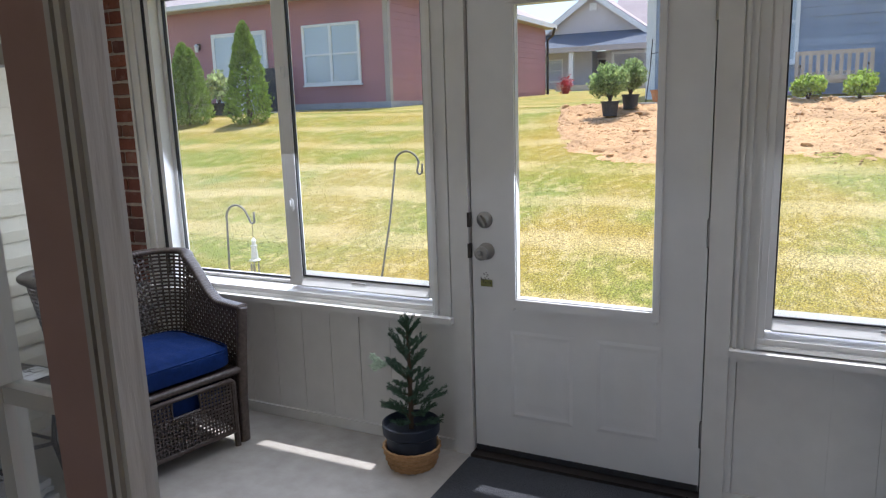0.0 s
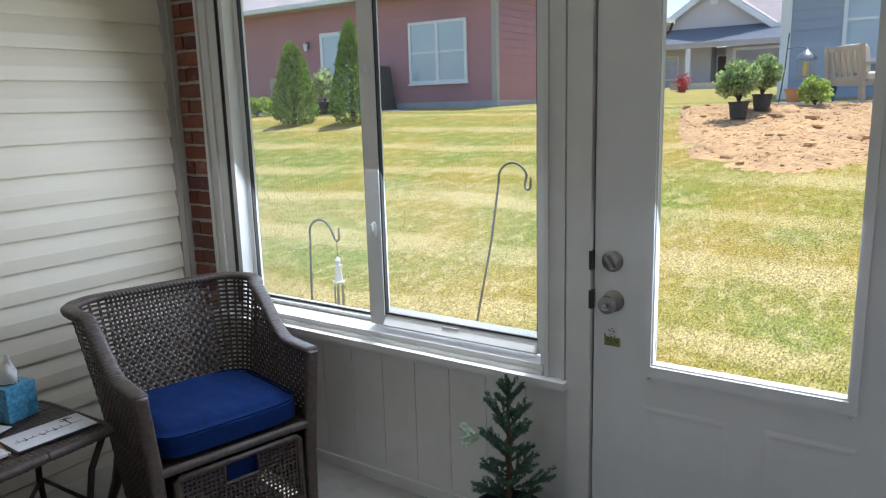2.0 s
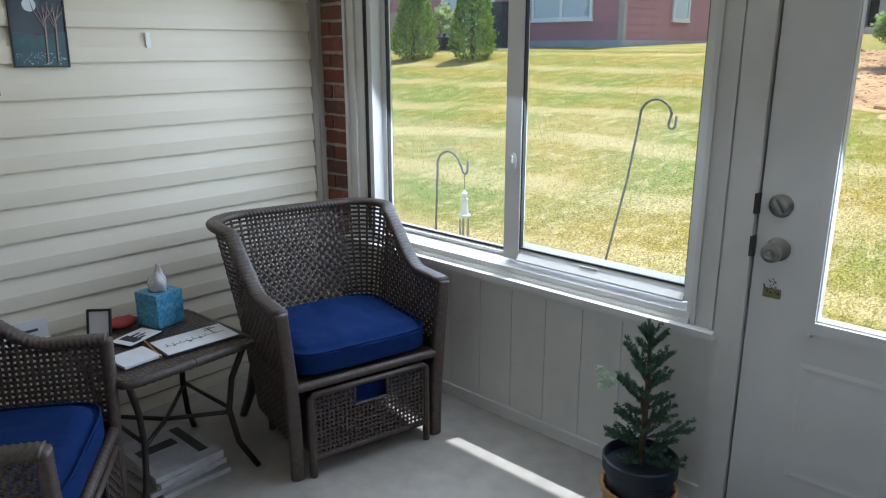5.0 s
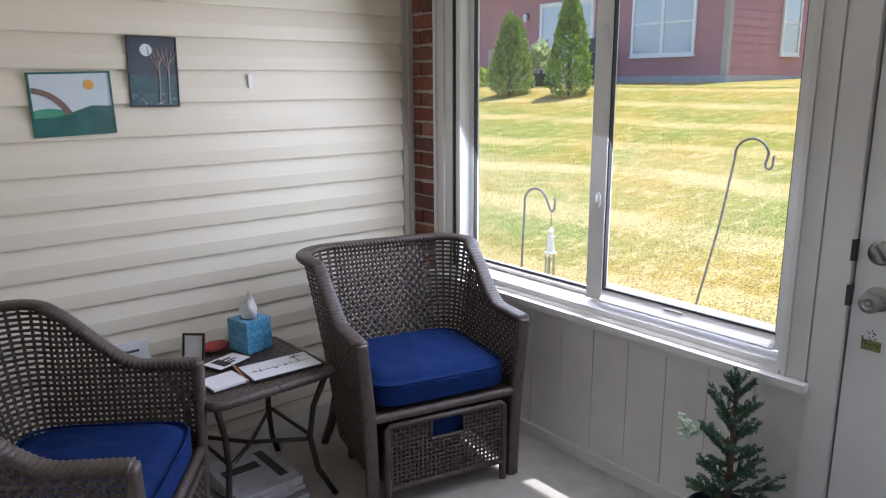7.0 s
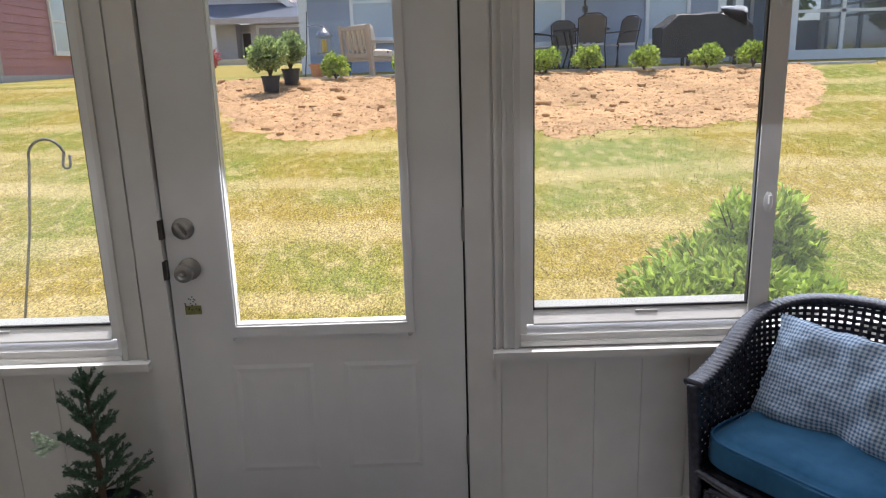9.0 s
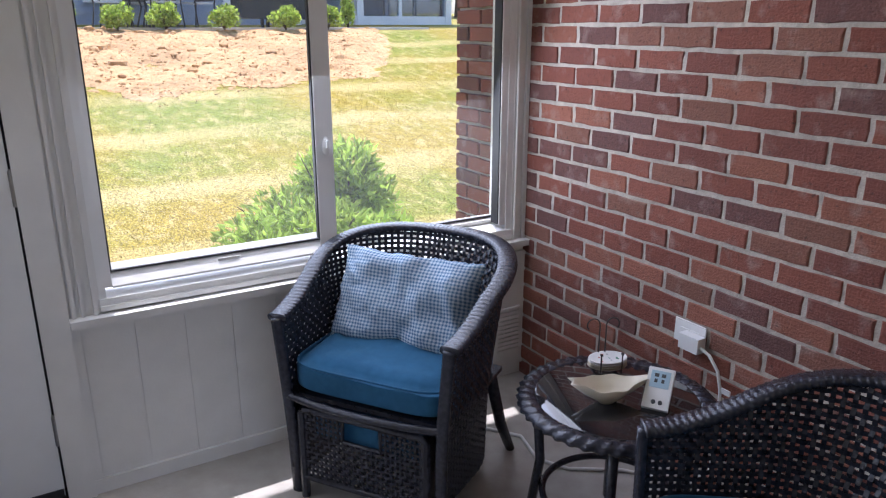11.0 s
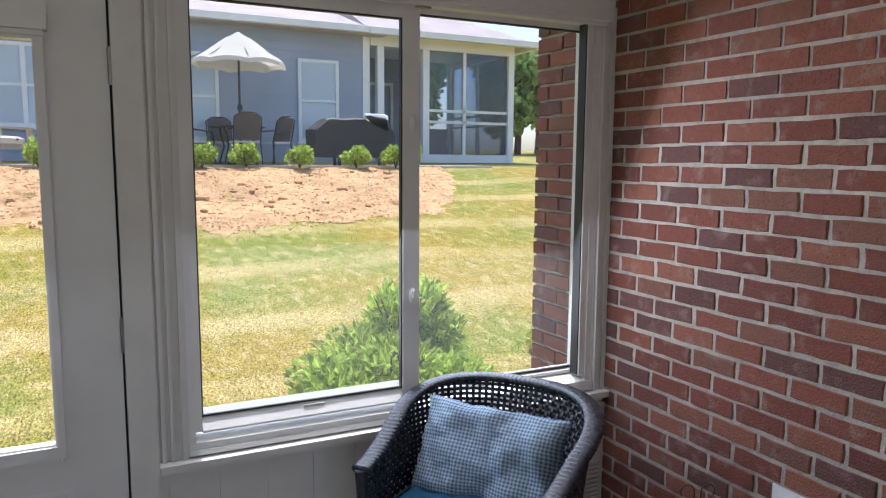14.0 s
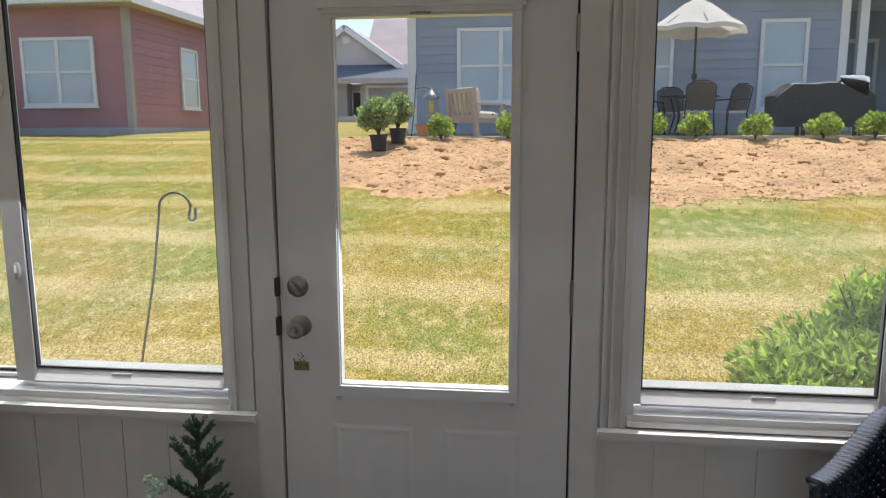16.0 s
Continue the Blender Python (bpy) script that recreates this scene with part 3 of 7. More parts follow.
def french_door():
    """The closed glazed leaf beside which the camera comes through."""
    d = thing("door_2", "closed glazed door leaf with rosy-brown stile and white grille", "door", kind="structure")
    y0, y1 = -2.20, -2.170
    boxes("stile", [(0.497, 0.565, y0, y1, 0.02, 2.08)], BROWNPAINT, d, bevel=0.004)
    boxes("stile", [(-0.25, -0.15, y0, y1, 0.02, 2.08)], BROWNPAINT, d, bevel=0.004)
    boxes("rail", [(-0.15, 0.497, y0, y1, 0.02, 0.25)], BROWNPAINT, d, bevel=0.004)
    boxes("rail", [(-0.15, 0.497, y0, y1, 1.97, 2.08)], BROWNPAINT, d, bevel=0.004)
    for z in (0.43, 0.81, 1.187, 1.556):
        boxes("muntin", [(-0.15, 0.497, y0 + 0.002, y1 - 0.004, z - 0.010, z + 0.010)], TAUPE, d, bevel=0.003)
    for x in (0.03, 0.21, 0.395):
        boxes("muntin", [(x - 0.011, x + 0.011, y0 + 0.001, y1 - 0.002, 0.25, 1.97)], TAUPE, d, bevel=0.003)
    g = boxes("pane", [(-0.15, 0.497, y0 + 0.012, y0 + 0.015, 0.25, 1.97)], GLASS, d)
    g.visible_shadow = False
    boxes("astragal", [(0.565, 0.598, y0 + 0.003, y1 + 0.004, 0.0, 2.1)], WORNPOST, d, "worn pale door post with beads and weatherstrip", bevel=0.003)
    for bx in (0.573, 0.587):
        boxes("bead", [(bx - 0.004, bx + 0.004, y0 - 0.003, y0 + 0.003, 0.0, 2.1)], WORNPOST, d, bevel=0.002)
    boxes("weatherstrip", [(0.586, 0.598, y1 + 0.004, y1 + 0.009, 0.0, 2.1)], TAUPE, d, bevel=0.002)
    boxes("jamb", [(-0.46, -0.25, YS - 0.14, y1 + 0.02, 0, 2.1)], PAINT, d)
    boxes("jamb", [(1.58, 1.62, YS - 0.14, YS + 0.012, 0, 2.1)], PAINT, d)
    boxes("door_head", [(-0.46, 1.62, YS, y1 + 0.02, 2.1, 2.2)], PAINT, d)


french_door()


def sloped(bm, x0, x1, y_in, y_out, z0, z_in, z_out):
    """A rail whose top falls towards the room."""
    v = box(bm, x0, x1, y_in, y_out, z0, z_out)
    v[4].co.z = v[5].co.z = z_in


def window_unit(name, x0, x1, s0, s1, slide_left, label, z0=0.645):
    """A two-light vinyl slider: frame, sliding sash, fixed light, gaskets, panes and latches."""
    w = thing(name, label, "window", kind="structure")
    z1 = 2.085
    fl, fr = (0.020, 0.028) if slide_left else (0.050, 0.012)
    bm = bmesh.new()
    for r in ((x0, x0 + fl, -0.004, 0.10, z0, z1), (x1 - fr, x1, -0.004, 0.10, z0, z1), (x0 + fl, x1 - fr, -0.004, 0.10, z1 - 0.03, z1)):
        box(bm, *r)
    sloped(bm, x0 + fl, x1 - fr, -0.012, 0.10, z0, z0 + 0.006, z0 + 0.034)
    bevelled(bm, 0.003)
    part("window_frame", bm, WHITE, w)
    for k, y in enumerate((-0.010, -0.016)):
        boxes("inner_lip", [(x0, x1, y, -0.004 if k == 0 else -0.010, z0 - 0.033, z0 + 0.004 - 0.021 * k)], WHITE, w, bevel=0.002)
    a, b = (x0 + 0.020, s1) if slide_left else (s0, x1 - 0.012)
    fa, fb = (s1 - 0.035, x1 - fr) if slide_left else (x0 + fl, s0 + 0.040)
    zb, zt = z0 + 0.032, z1 - 0.03
    sl, sr = (0.022, 0.062) if slide_left else (0.072, 0.020)
    bm = bmesh.new()
    for r in ((a, a + sl, 0.012, 0.046, zb, zt), (b - sr, b, 0.012, 0.046, zb, zt), (a + sl, b - sr, 0.012, 0.046, zt - 0.045, zt)):
        box(bm, *r)
    sloped(bm, a + sl, b - sr, 0.0, 0.046, zb, zb + 0.006, zb + 0.068)
    bevelled(bm, 0.003)
    part("sliding_sash", bm, WHITE, w)
    fe = 0.005 if slide_left else 0.024
    bm = bmesh.new()
    for r in ((fa, fa + 0.024, 0.054, 0.088, zb, zt), (fb - fe, fb, 0.054, 0.088, zb, zt), (fa + 0.024, fb - fe, 0.054, 0.088, zt - 0.018, zt)):
        box(bm, *r)
    sloped(bm, fa + 0.024, fb - fe, 0.054, 0.088, zb - 0.004, zb + 0.008, zb + 0.022)
    bevelled(bm, 0.002)
    part("fixed_sash", bm, WHITE, w)
    for p0, p1, y, e, zz in ((a + sl, b - sr, 0.030, 0.044, 0.045), (fa + 0.024, fb - fe, 0.070, 0.016, 0.018)):
        g0, g1 = zb + e, zt - zz
        boxes("gasket", [(p0, p0 + 0.005, y - 0.012, y + 0.006, g0, g1), (p1 - (0.002 if p1 > 2.5 else 0.005), p1, y - 0.012, y + 0.006, g0, g1), (p0, p1, y - 0.007, y + 0.006, g0, g0 + 0.006), (p0, p1, y - 0.012, y + 0.006, g1 - 0.005, g1)], GASKET, w)
        g = boxes("pane", [(p0 + 0.003, p1 - 0.003, y, y + 0.004, g0, g1)], GLASS, w)
        g.visible_shadow = False
    if slide_left:
        # inner stop that hides the jamb of the fixed light, with its black seal
        boxes("jamb_stop", [(x1 - fr - 0.030, x1 - fr, 0.0, 0.050, zb - 0.006, zt)], WHITE, w, bevel=0.003)
        boxes("seal", [(x1 - fr - 0.035, x1 - fr - 0.030, 0.006, 0.050, zb - 0.002, zt)], GASKET, w)
    else:
        boxes("seal", [(x0 + 0.006, x0 + 0.016, -0.008, -0.004, zb - 0.01, zt), (x0 + 0.020, x0 + 0.024, -0.007, -0.004, zb - 0.01, zt)], GASKET, w)
    lx = (b - 0.028) if slide_left else (a + 0.044)
    for z in (1.06, 1.66):
        bm = bmesh.new()
        lathe(bm, ((0.004, 0.0), (0.013, 0.002), (0.014, 0.008), (0.010, 0.013), (0.002, 0.015)), 14)
        for v in bm.verts:
            v.co = Vector((v.co.x + lx, 0.012 - v.co.z, v.co.y * 2.3 + z))
        lock = part("latch", bm, WHITE, w, "small oval white sash latch", smooth=40)
        boxes("lever", [(lx - 0.004, lx + 0.004, -0.012, 0.0, z - 0.004, z + 0.022)], WHITE, lock, bevel=0.002)
    px = (a + b) / 2
    boxes("finger_pull", [(px - 0.035, px + 0.035, 0.015, 0.024, zb + 0.029, zb + 0.036)], WHITE, w, bevel=0.002)
    return w


window_unit("window_1", -1.735, -0.175, -0.954, -0.882, False, "white vinyl sliding window with black gaskets")
window_unit("window_2", 1.095, 2.645, 1.815, 1.886, True, "white vinyl sliding window beside the brick wall", z0=0.652)


def shade_cassette(x0, x1, z, y, depth, label):
    t = thing("roller_shade", label, "window shade")
    bm = bmesh.new()
    box(bm, x0, x1, y - depth, y, z, z + 0.07)
    bevelled(bm, 0.012, 3)
    part("cassette", bm, WHITE, t, smooth=40)
    boxes("hem_bar", [(x0 + 0.01, x1 - 0.01, y - depth * 0.6, y - depth * 0.3, z - 0.014, z + 0.004)], WHITE, t, bevel=0.004)
    xm = (x0 + x1) / 2
    bm = bmesh.new()
    lathe(bm, ((0.004, -0.012), (0.03, -0.010), (0.03, -0.004), (0.004, 0.0)), 16)
    for v in bm.verts:
        v.co = Vector((v.co.x + xm, v.co.y * 0.3 + y - depth * 0.45, v.co.z + z - 0.012))
    part("pull_tab", bm, CHROME, t, smooth=40)


shade_cassette(-1.72, -0.19, 2.06, -0.006, 0.05, "white cordless roller shade rolled up above the window")
shade_cassette(1.10, 2.66, 2.06, -0.006, 0.05, "white cordless roller shade rolled up above the window")


def back_door():
    d = thing("door_1", "closed white half-glazed exterior door with two lower panels", "door", kind="structure")
    # leaf in four members round the light
    boxes("leaf", [(0.003, 0.194, 0.0, 0.044, 0.025, 2.045), (0.736, 0.917, 0.0, 0.044, 0.025, 2.045), (0.194, 0.736, 0.0, 0.044, 0.025, 0.712), (0.194, 0.736, 0.0, 0.044, 1.852, 2.045)], DOORPAINT, d)
    bm = bmesh.new()
    for a, b, c, e in ((0.172, 0.758, 0.678, 0.713), (0.172, 0.758, 1.851, 1.872), (0.172, 0.195, 0.713, 1.851), (0.735, 0.758, 0.713, 1.851)):
        box(bm, a, b, -0.013, 0.0, c, e)
    bevelled(bm, 0.006, 3)
    part("light_frame", bm, DOORPAINT, d, smooth=40)
    boxes("light_lip", [(0.194, 0.199, -0.004, 0.03, 0.713, 1.851), (0.731, 0.736, -0.004, 0.03, 0.713, 1.851), (0.199, 0.731, -0.004, 0.03, 0.713, 0.719)], WHITE, d)
    g = boxes("pane", [(0.199, 0.731, 0.018, 0.022, 0.716, 1.851)], DOORGLASS, d)
    g.visible_shadow = False
    for sx in (0.186, 0.744):
        for sz in (0.672,):
            bm = bmesh.new()
            lathe(bm, ((0.007, 0), (0.007, 0.008), (0.003, 0.012)), 10)
            for v in bm.verts:
                v.co = Vector((v.co.x + sx, -v.co.z, v.co.y + sz))
            part("shade_clip", bm, PAINT, d)
    for a, b in ((0.165, 0.430), (0.525, 0.770)):
        bm = bmesh.new()
        z0, z1, w = 0.20, 0.58, 0.022
        outer = [(a, z0), (b, z0), (b, z1), (a, z1)]
        rings = []
        for inset, y in ((0.0, 0.0), (0.014, -0.0022), (0.028, -0.0007), (0.040, -0.0007), (0.07, -0.0022)):
            rings.append([bm.verts.new((x + (inset if x == a else -inset), y - 0.0005, z + (inset if z == z0 else -inset))) for x, z in outer])
        for p, q in zip(rings, rings[1:]):
            for k in range(4):
                bm.faces.new((p[k], p[(k + 1) % 4], q[(k + 1) % 4], q[k]))
        bm.faces.new(rings[-1])
        part("raised_panel", bm, DOORPAINT, d)
    # jambs, stop and threshold
    for a, b in ((-0.085, -0.004), (0.924, 1.005)):
        boxes("door_casing", [(a, b, -0.02, 0.10, 0.0, 2.12)], PAINT, d, bevel=0.005)
    boxes("door_head", [(-0.004, 0.924, -0.02, 0.10, 2.05, 2.12)], PAINT, d, bevel=0.005)
    boxes("door_stop", [(-0.02, 0.012, 0.046, 0.09, 0.022, 2.05), (0.908, 0.94, 0.046, 0.09, 0.022, 2.05), (0.012, 0.908, 0.046, 0.09, 2.035, 2.06), (0.012, 0.908, 0.046, 0.09, 0.022, 0.04)], GASKET, d)
    boxes("threshold", [(-0.004, 0.924, -0.05, 0.14, 0.0, 0.022)], DARKMETAL, d, "dark metal threshold", bevel=0.005)
    boxes("door_sweep", [(0.006, 0.914, -0.006, 0.0, 0.026, 0.05)], GASKET, d)
    for z in (0.26, 1.02, 1.79):
        bm = bmesh.new()
        tube(bm, ((0.921, -0.012, z - 0.05), (0.921, -0.012, z + 0.05)), 0.0075, 10)
        h = part("hinge", bm, CHROME, d, "nickel door hinge", smooth=40)
        bm = bmesh.new()
        tube(bm, ((0.921, -0.012, z + 0.05), (0.921, -0.012, z + 0.056)), 0.0055, 10)
        part("finial", bm, CHROME, h)
    def turned(name, prof, x, z, mtl, parent, label="", sy=1.0):
        bm = bmesh.new()
        lathe(bm, prof, 24)
        for v in bm.verts:
            v.co = Vector((v.co.x + x, -v.co.z, v.co.y + z))
        return part(name, bm, mtl, parent, label, smooth=40)
    db = turned("deadbolt", ((0.034, 0), (0.034, 0.006), (0.028, 0.012), (0.012, 0.014)), 0.062, 1.033, CHROME, d, "brushed nickel deadbolt")
    bm = bmesh.new()
    box(bm, 0.0575, 0.0665, -0.034, -0.013, 1.011, 1.055, Matrix.Translation((0.062, 0, 1.033)) @ Matrix.Rotation(radians(-35), 4, "Y") @ Matrix.Translation((-0.062, 0, -1.033)))
    bevelled(bm, 0.003)
    part("thumb_turn", bm, CHROME, db)
    kn = turned("door_knob", ((0.035, 0), (0.035, 0.006), (0.026, 0.012), (0.013, 0.018), (0.012, 0.034), (0.024, 0.042), (0.029, 0.054), (0.027, 0.066), (0.016, 0.072), (0.008, 0.070)), 0.068, 0.905, CHROME, d, "round brushed nickel door knob")
    turned("lock_button", ((0.007, 0.069), (0.007, 0.078), (0.002, 0.080)), 0.068, 0.905, CHROME, kn)
    for z in (0.905, 1.033):
        boxes("strike_plate", [(-0.008, 0.004, -0.022, -0.001, z - 0.03, z + 0.03)], DARKMETAL, d)
    return d


back_door()
shade_cassette(0.160, 0.770, 1.874, 0.0, 0.045, "cream cordless roller shade rolled up on the door")


# ---- outdoors ----
def lawn():
    xs = sorted(set(np.concatenate([np.linspace(-24, 18, 85), np.linspace(-400, 400, 41)]).tolist()))
    ys = sorted(set(np.concatenate([np.linspace(-1, 16, 60), np.linspace(-60, 60, 25), np.linspace(60, 400, 12)]).tolist()))
    verts = [(x, y, ground_z(x, y) + (0.05 * noise.noise((x * 0.35, y * 0.35, 0)) if 1.5 < y < 12 else 0.0)) for y in ys for x in xs]
    n = len(xs)
    faces = [(j * n + i, j * n + i + 1, j * n + n + i + 1, j * n + n + i) for j in range(len(ys) - 1) for i in range(n - 1)
             if not (xs[i] > X0 - 1 and xs[i + 1] < X1 + 1 and ys[j + 1] < -0.2 and ys[j] > -7)]
    g = raw_mesh("ground", verts, faces, LAWN)
    g.data.shade_smooth()
    struct(g, "sloping lawn with straw-coloured mowing bands", "lawn")
    rng = np.random.default_rng(5)
    N = 200000
    y = 1.6 + 9.5 * rng.random(N) ** 1.35
    x = 0.8 + (y + 2.3) * rng.uniform(-1.45, 0.95, N)
    z = np.interp(y, (0.0, 3.0, 6.0, 8.5, 10.3, 13.2), (-0.15, 0.08, 0.58, 1.03, 1.36, 1.47)) - 0.006
    z = z + np.array([0.05 * noise.noise((u * 0.35, v * 0.35, 0)) for u, v in zip(x, y)])
    a = rng.uniform(0, 6.28, N)
    h = rng.uniform(0.009, 0.027, N)
    w = rng.uniform(0.0025, 0.0055, N)
    p = np.stack([x, y, z], 1)
    s = np.stack([np.cos(a) * w, np.sin(a) * w, 0 * a], 1)
    tip = np.stack([rng.normal(0, 0.018, N), rng.normal(0, 0.018, N), h], 1)
    keep = [i for i in range(N) if y[i] < 6.0 or dirt_depth(x[i], y[i]) < 0.10]
    v = np.stack([p - s, p + s, p + tip], 1)[keep].reshape(-1, 3)
    f = np.arange(len(v)).reshape(-1, 3)
    gr = raw_mesh("grass", v.tolist(), f.tolist(), BLADES)
    tagged(gr, "short dry grass blades on the lawn", "grass", kind="stuff")


def dirt_depth(x, y):
    """How far a spot lies inside the ragged border of the bare soil, in metres."""
    lo = 6.75 + 0.18 * math.sin(x * 1.7) + 0.12 * math.sin(x * 4.1 + 1) - 0.04 * (x - 2)
    if x > 4.5:
        lo += (x - 4.5) ** 2 * 0.55
    if x < -1.0:
        lo += (-1.0 - x) ** 2 * 0.9
    rag = noise.noise((x * 2.1, y * 2.1, 4)) * 0.32 + noise.noise((x * 6.5, y * 6.5, 9)) * 0.20 + noise.noise((x * 19, y * 19, 2)) * 0.12
    return min(y - lo, 10.55 - y, x + 3.3, 8.2 - x) + rag


def in_dirt(x, y):
    return dirt_depth(x, y) > 0


def soil():
    xs, ys = np.linspace(-3.2, 8.2, 460), np.linspace(6.0, 10.5, 200)
    verts, depth = [], {}
    for j, y in enumerate(ys):
        for i, x in enumerate(xs):
            d = dirt_depth(x, y)
            depth[i, j] = d
            k = max(0.0, min(1.0, d / 0.45))
            lumps = noise.noise((x * 1.3, y * 1.6, 3)) * 0.05 + noise.noise((x * 5, y * 6, 1)) * 0.03 + noise.noise((x * 13, y * 14, 7)) * 0.017 + noise.noise((x * 31, y * 31, 5)) * 0.012
            hole = noise.noise((x * 2.3, y * 3.2, 11))
            lumps -= 0.30 * max(0.0, hole - 0.42)
            base = 0.05 * noise.noise((x * 0.35, y * 0.35, 0))
            verts.append((x, y, ground_z(x, y) + base + 0.002 + 0.045 * k + lumps * (0.15 + 0.85 * k)))
    n = len(xs)
    faces = [(j * n + i, j * n + i + 1, j * n + n + i + 1, j * n + n + i) for j in range(len(ys) - 1) for i in range(n - 1) if depth[i, j] > -0.03]
    o = raw_mesh("soil_bed", verts, faces, DIRT)
    tagged(o, "bare reddish clay soil below the patio", "soil", kind="stuff")
    rng = random.Random(8)
    ico = bmesh.new()
    bmesh.ops.create_icosphere(ico, subdivisions=1, radius=1.0)
    iv, fi = [v.co.copy() for v in ico.verts], [[v.index for v in f.verts] for f in ico.faces]
    ico.free()
    cv, cf = [], []
    for _ in range(9000):
        x, y = rng.uniform(-3.2, 8.2), rng.uniform(6.1, 10.5)
        d = dirt_depth(x, y)
        if d < -0.35 or (d < 0.05 and rng.random() > 0.35 + d):
            continue
        r = rng.uniform(0.005, 0.015) * (rng.uniform(3, 6) if d > 0.15 and rng.random() < 0.022 else 1)
        lift = 0.05 * noise.noise((x * 0.35, y * 0.35, 0)) + 0.045 * max(0.0, min(1.0, d / 0.45)) + noise.noise((x * 1.3, y * 1.6, 3)) * 0.05
        sx, sy, sz = rng.uniform(0.8, 1.8), rng.uniform(0.8, 1.3), rng.uniform(0.45, 0.8)
        k = len(cv)
        for v in iv:
            w = r * rng.uniform(0.7, 1.3)
            cv.append((x + v.x * w * sx, y + v.y * w * sy, ground_z(x, y) + lift + r * 0.25 + v.z * w * sz))
        cf += [[k + q for q in f] for f in fi]
    o = raw_mesh("soil_clods", cv, cf, DIRT)
    tagged(o, "loose clods of dry clay on the bed", "soil", kind="stuff")


soil()
lawn()


def lap_boards(parent, m, length, z0, z1, material, pitch=0.18):
    """Overlapping boards on the plane x along, -y out, at the pose m."""
    bm = bmesh.new()
    box(bm, 0, length, -0.012, 0.02, 0, pitch)
    for v in bm.verts:
        if v.co.y < 0:
            v.co.y = -0.016 if v.co.z < 0.01 else -0.002
    me = bpy.data.meshes.new("lap_board")
    bmesh.ops.recalc_face_normals(bm, faces=bm.faces)
    bm.to_mesh(me)
    bm.free()
    me.materials.append(material)
    for i in range(int((z1 - z0) / pitch)):
        o = new("lap_board", me)
        o.parent = parent
        o.matrix_basis = m @ Matrix.Translation((0, 0, z0 + i * pitch))


def house_window(parent, x, z, w, h, m, units=1, blind=1.0, rail=0.5):
    """A double-hung window on the plane of a facade."""
    win = new("window")
    win.parent = parent
    win.matrix_basis = m @ Matrix.Translation((x, 0, z))
    t = 0.07
    rows = [(0, w, -0.05, 0.0, 0, t), (0, w, -0.05, 0.0, h - t, h), (0, t, -0.05, 0.0, t, h - t), (w - t, w, -0.05, 0.0, t, h - t), (-0.03, w + 0.03, -0.07, 0.0, -0.04, 0.0)]
    for k in range(1, units):
        rows.append((w * k / units - t * 0.6, w * k / units + t * 0.6, -0.05, 0.0, t, h - t))
    rows.append((t, w - t, -0.045, -0.005, h * rail - 0.025, h * rail + 0.025))
    boxes("window_frame", rows, WHITE, win)
    bm = bmesh.new()
    n = int((h - 2 * t) * blind / 0.05)
    for i in range(n):
        z1 = h - t - i * 0.05
        box(bm, t, w - t, -0.018, -0.014, z1 - 0.043, z1)
    box(bm, t, w - t, -0.012, -0.008, t, h - t)
    part("blind", bm, BLIND, win)
    for k in range(units):
        a, b = w * k / units + t * 0.5, w * (k + 1) / units - t * 0.5
        g = boxes("pane", [(a, b, -0.030, -0.027, t, h - t)], FARGLASS, win)
        g.visible_shadow = False


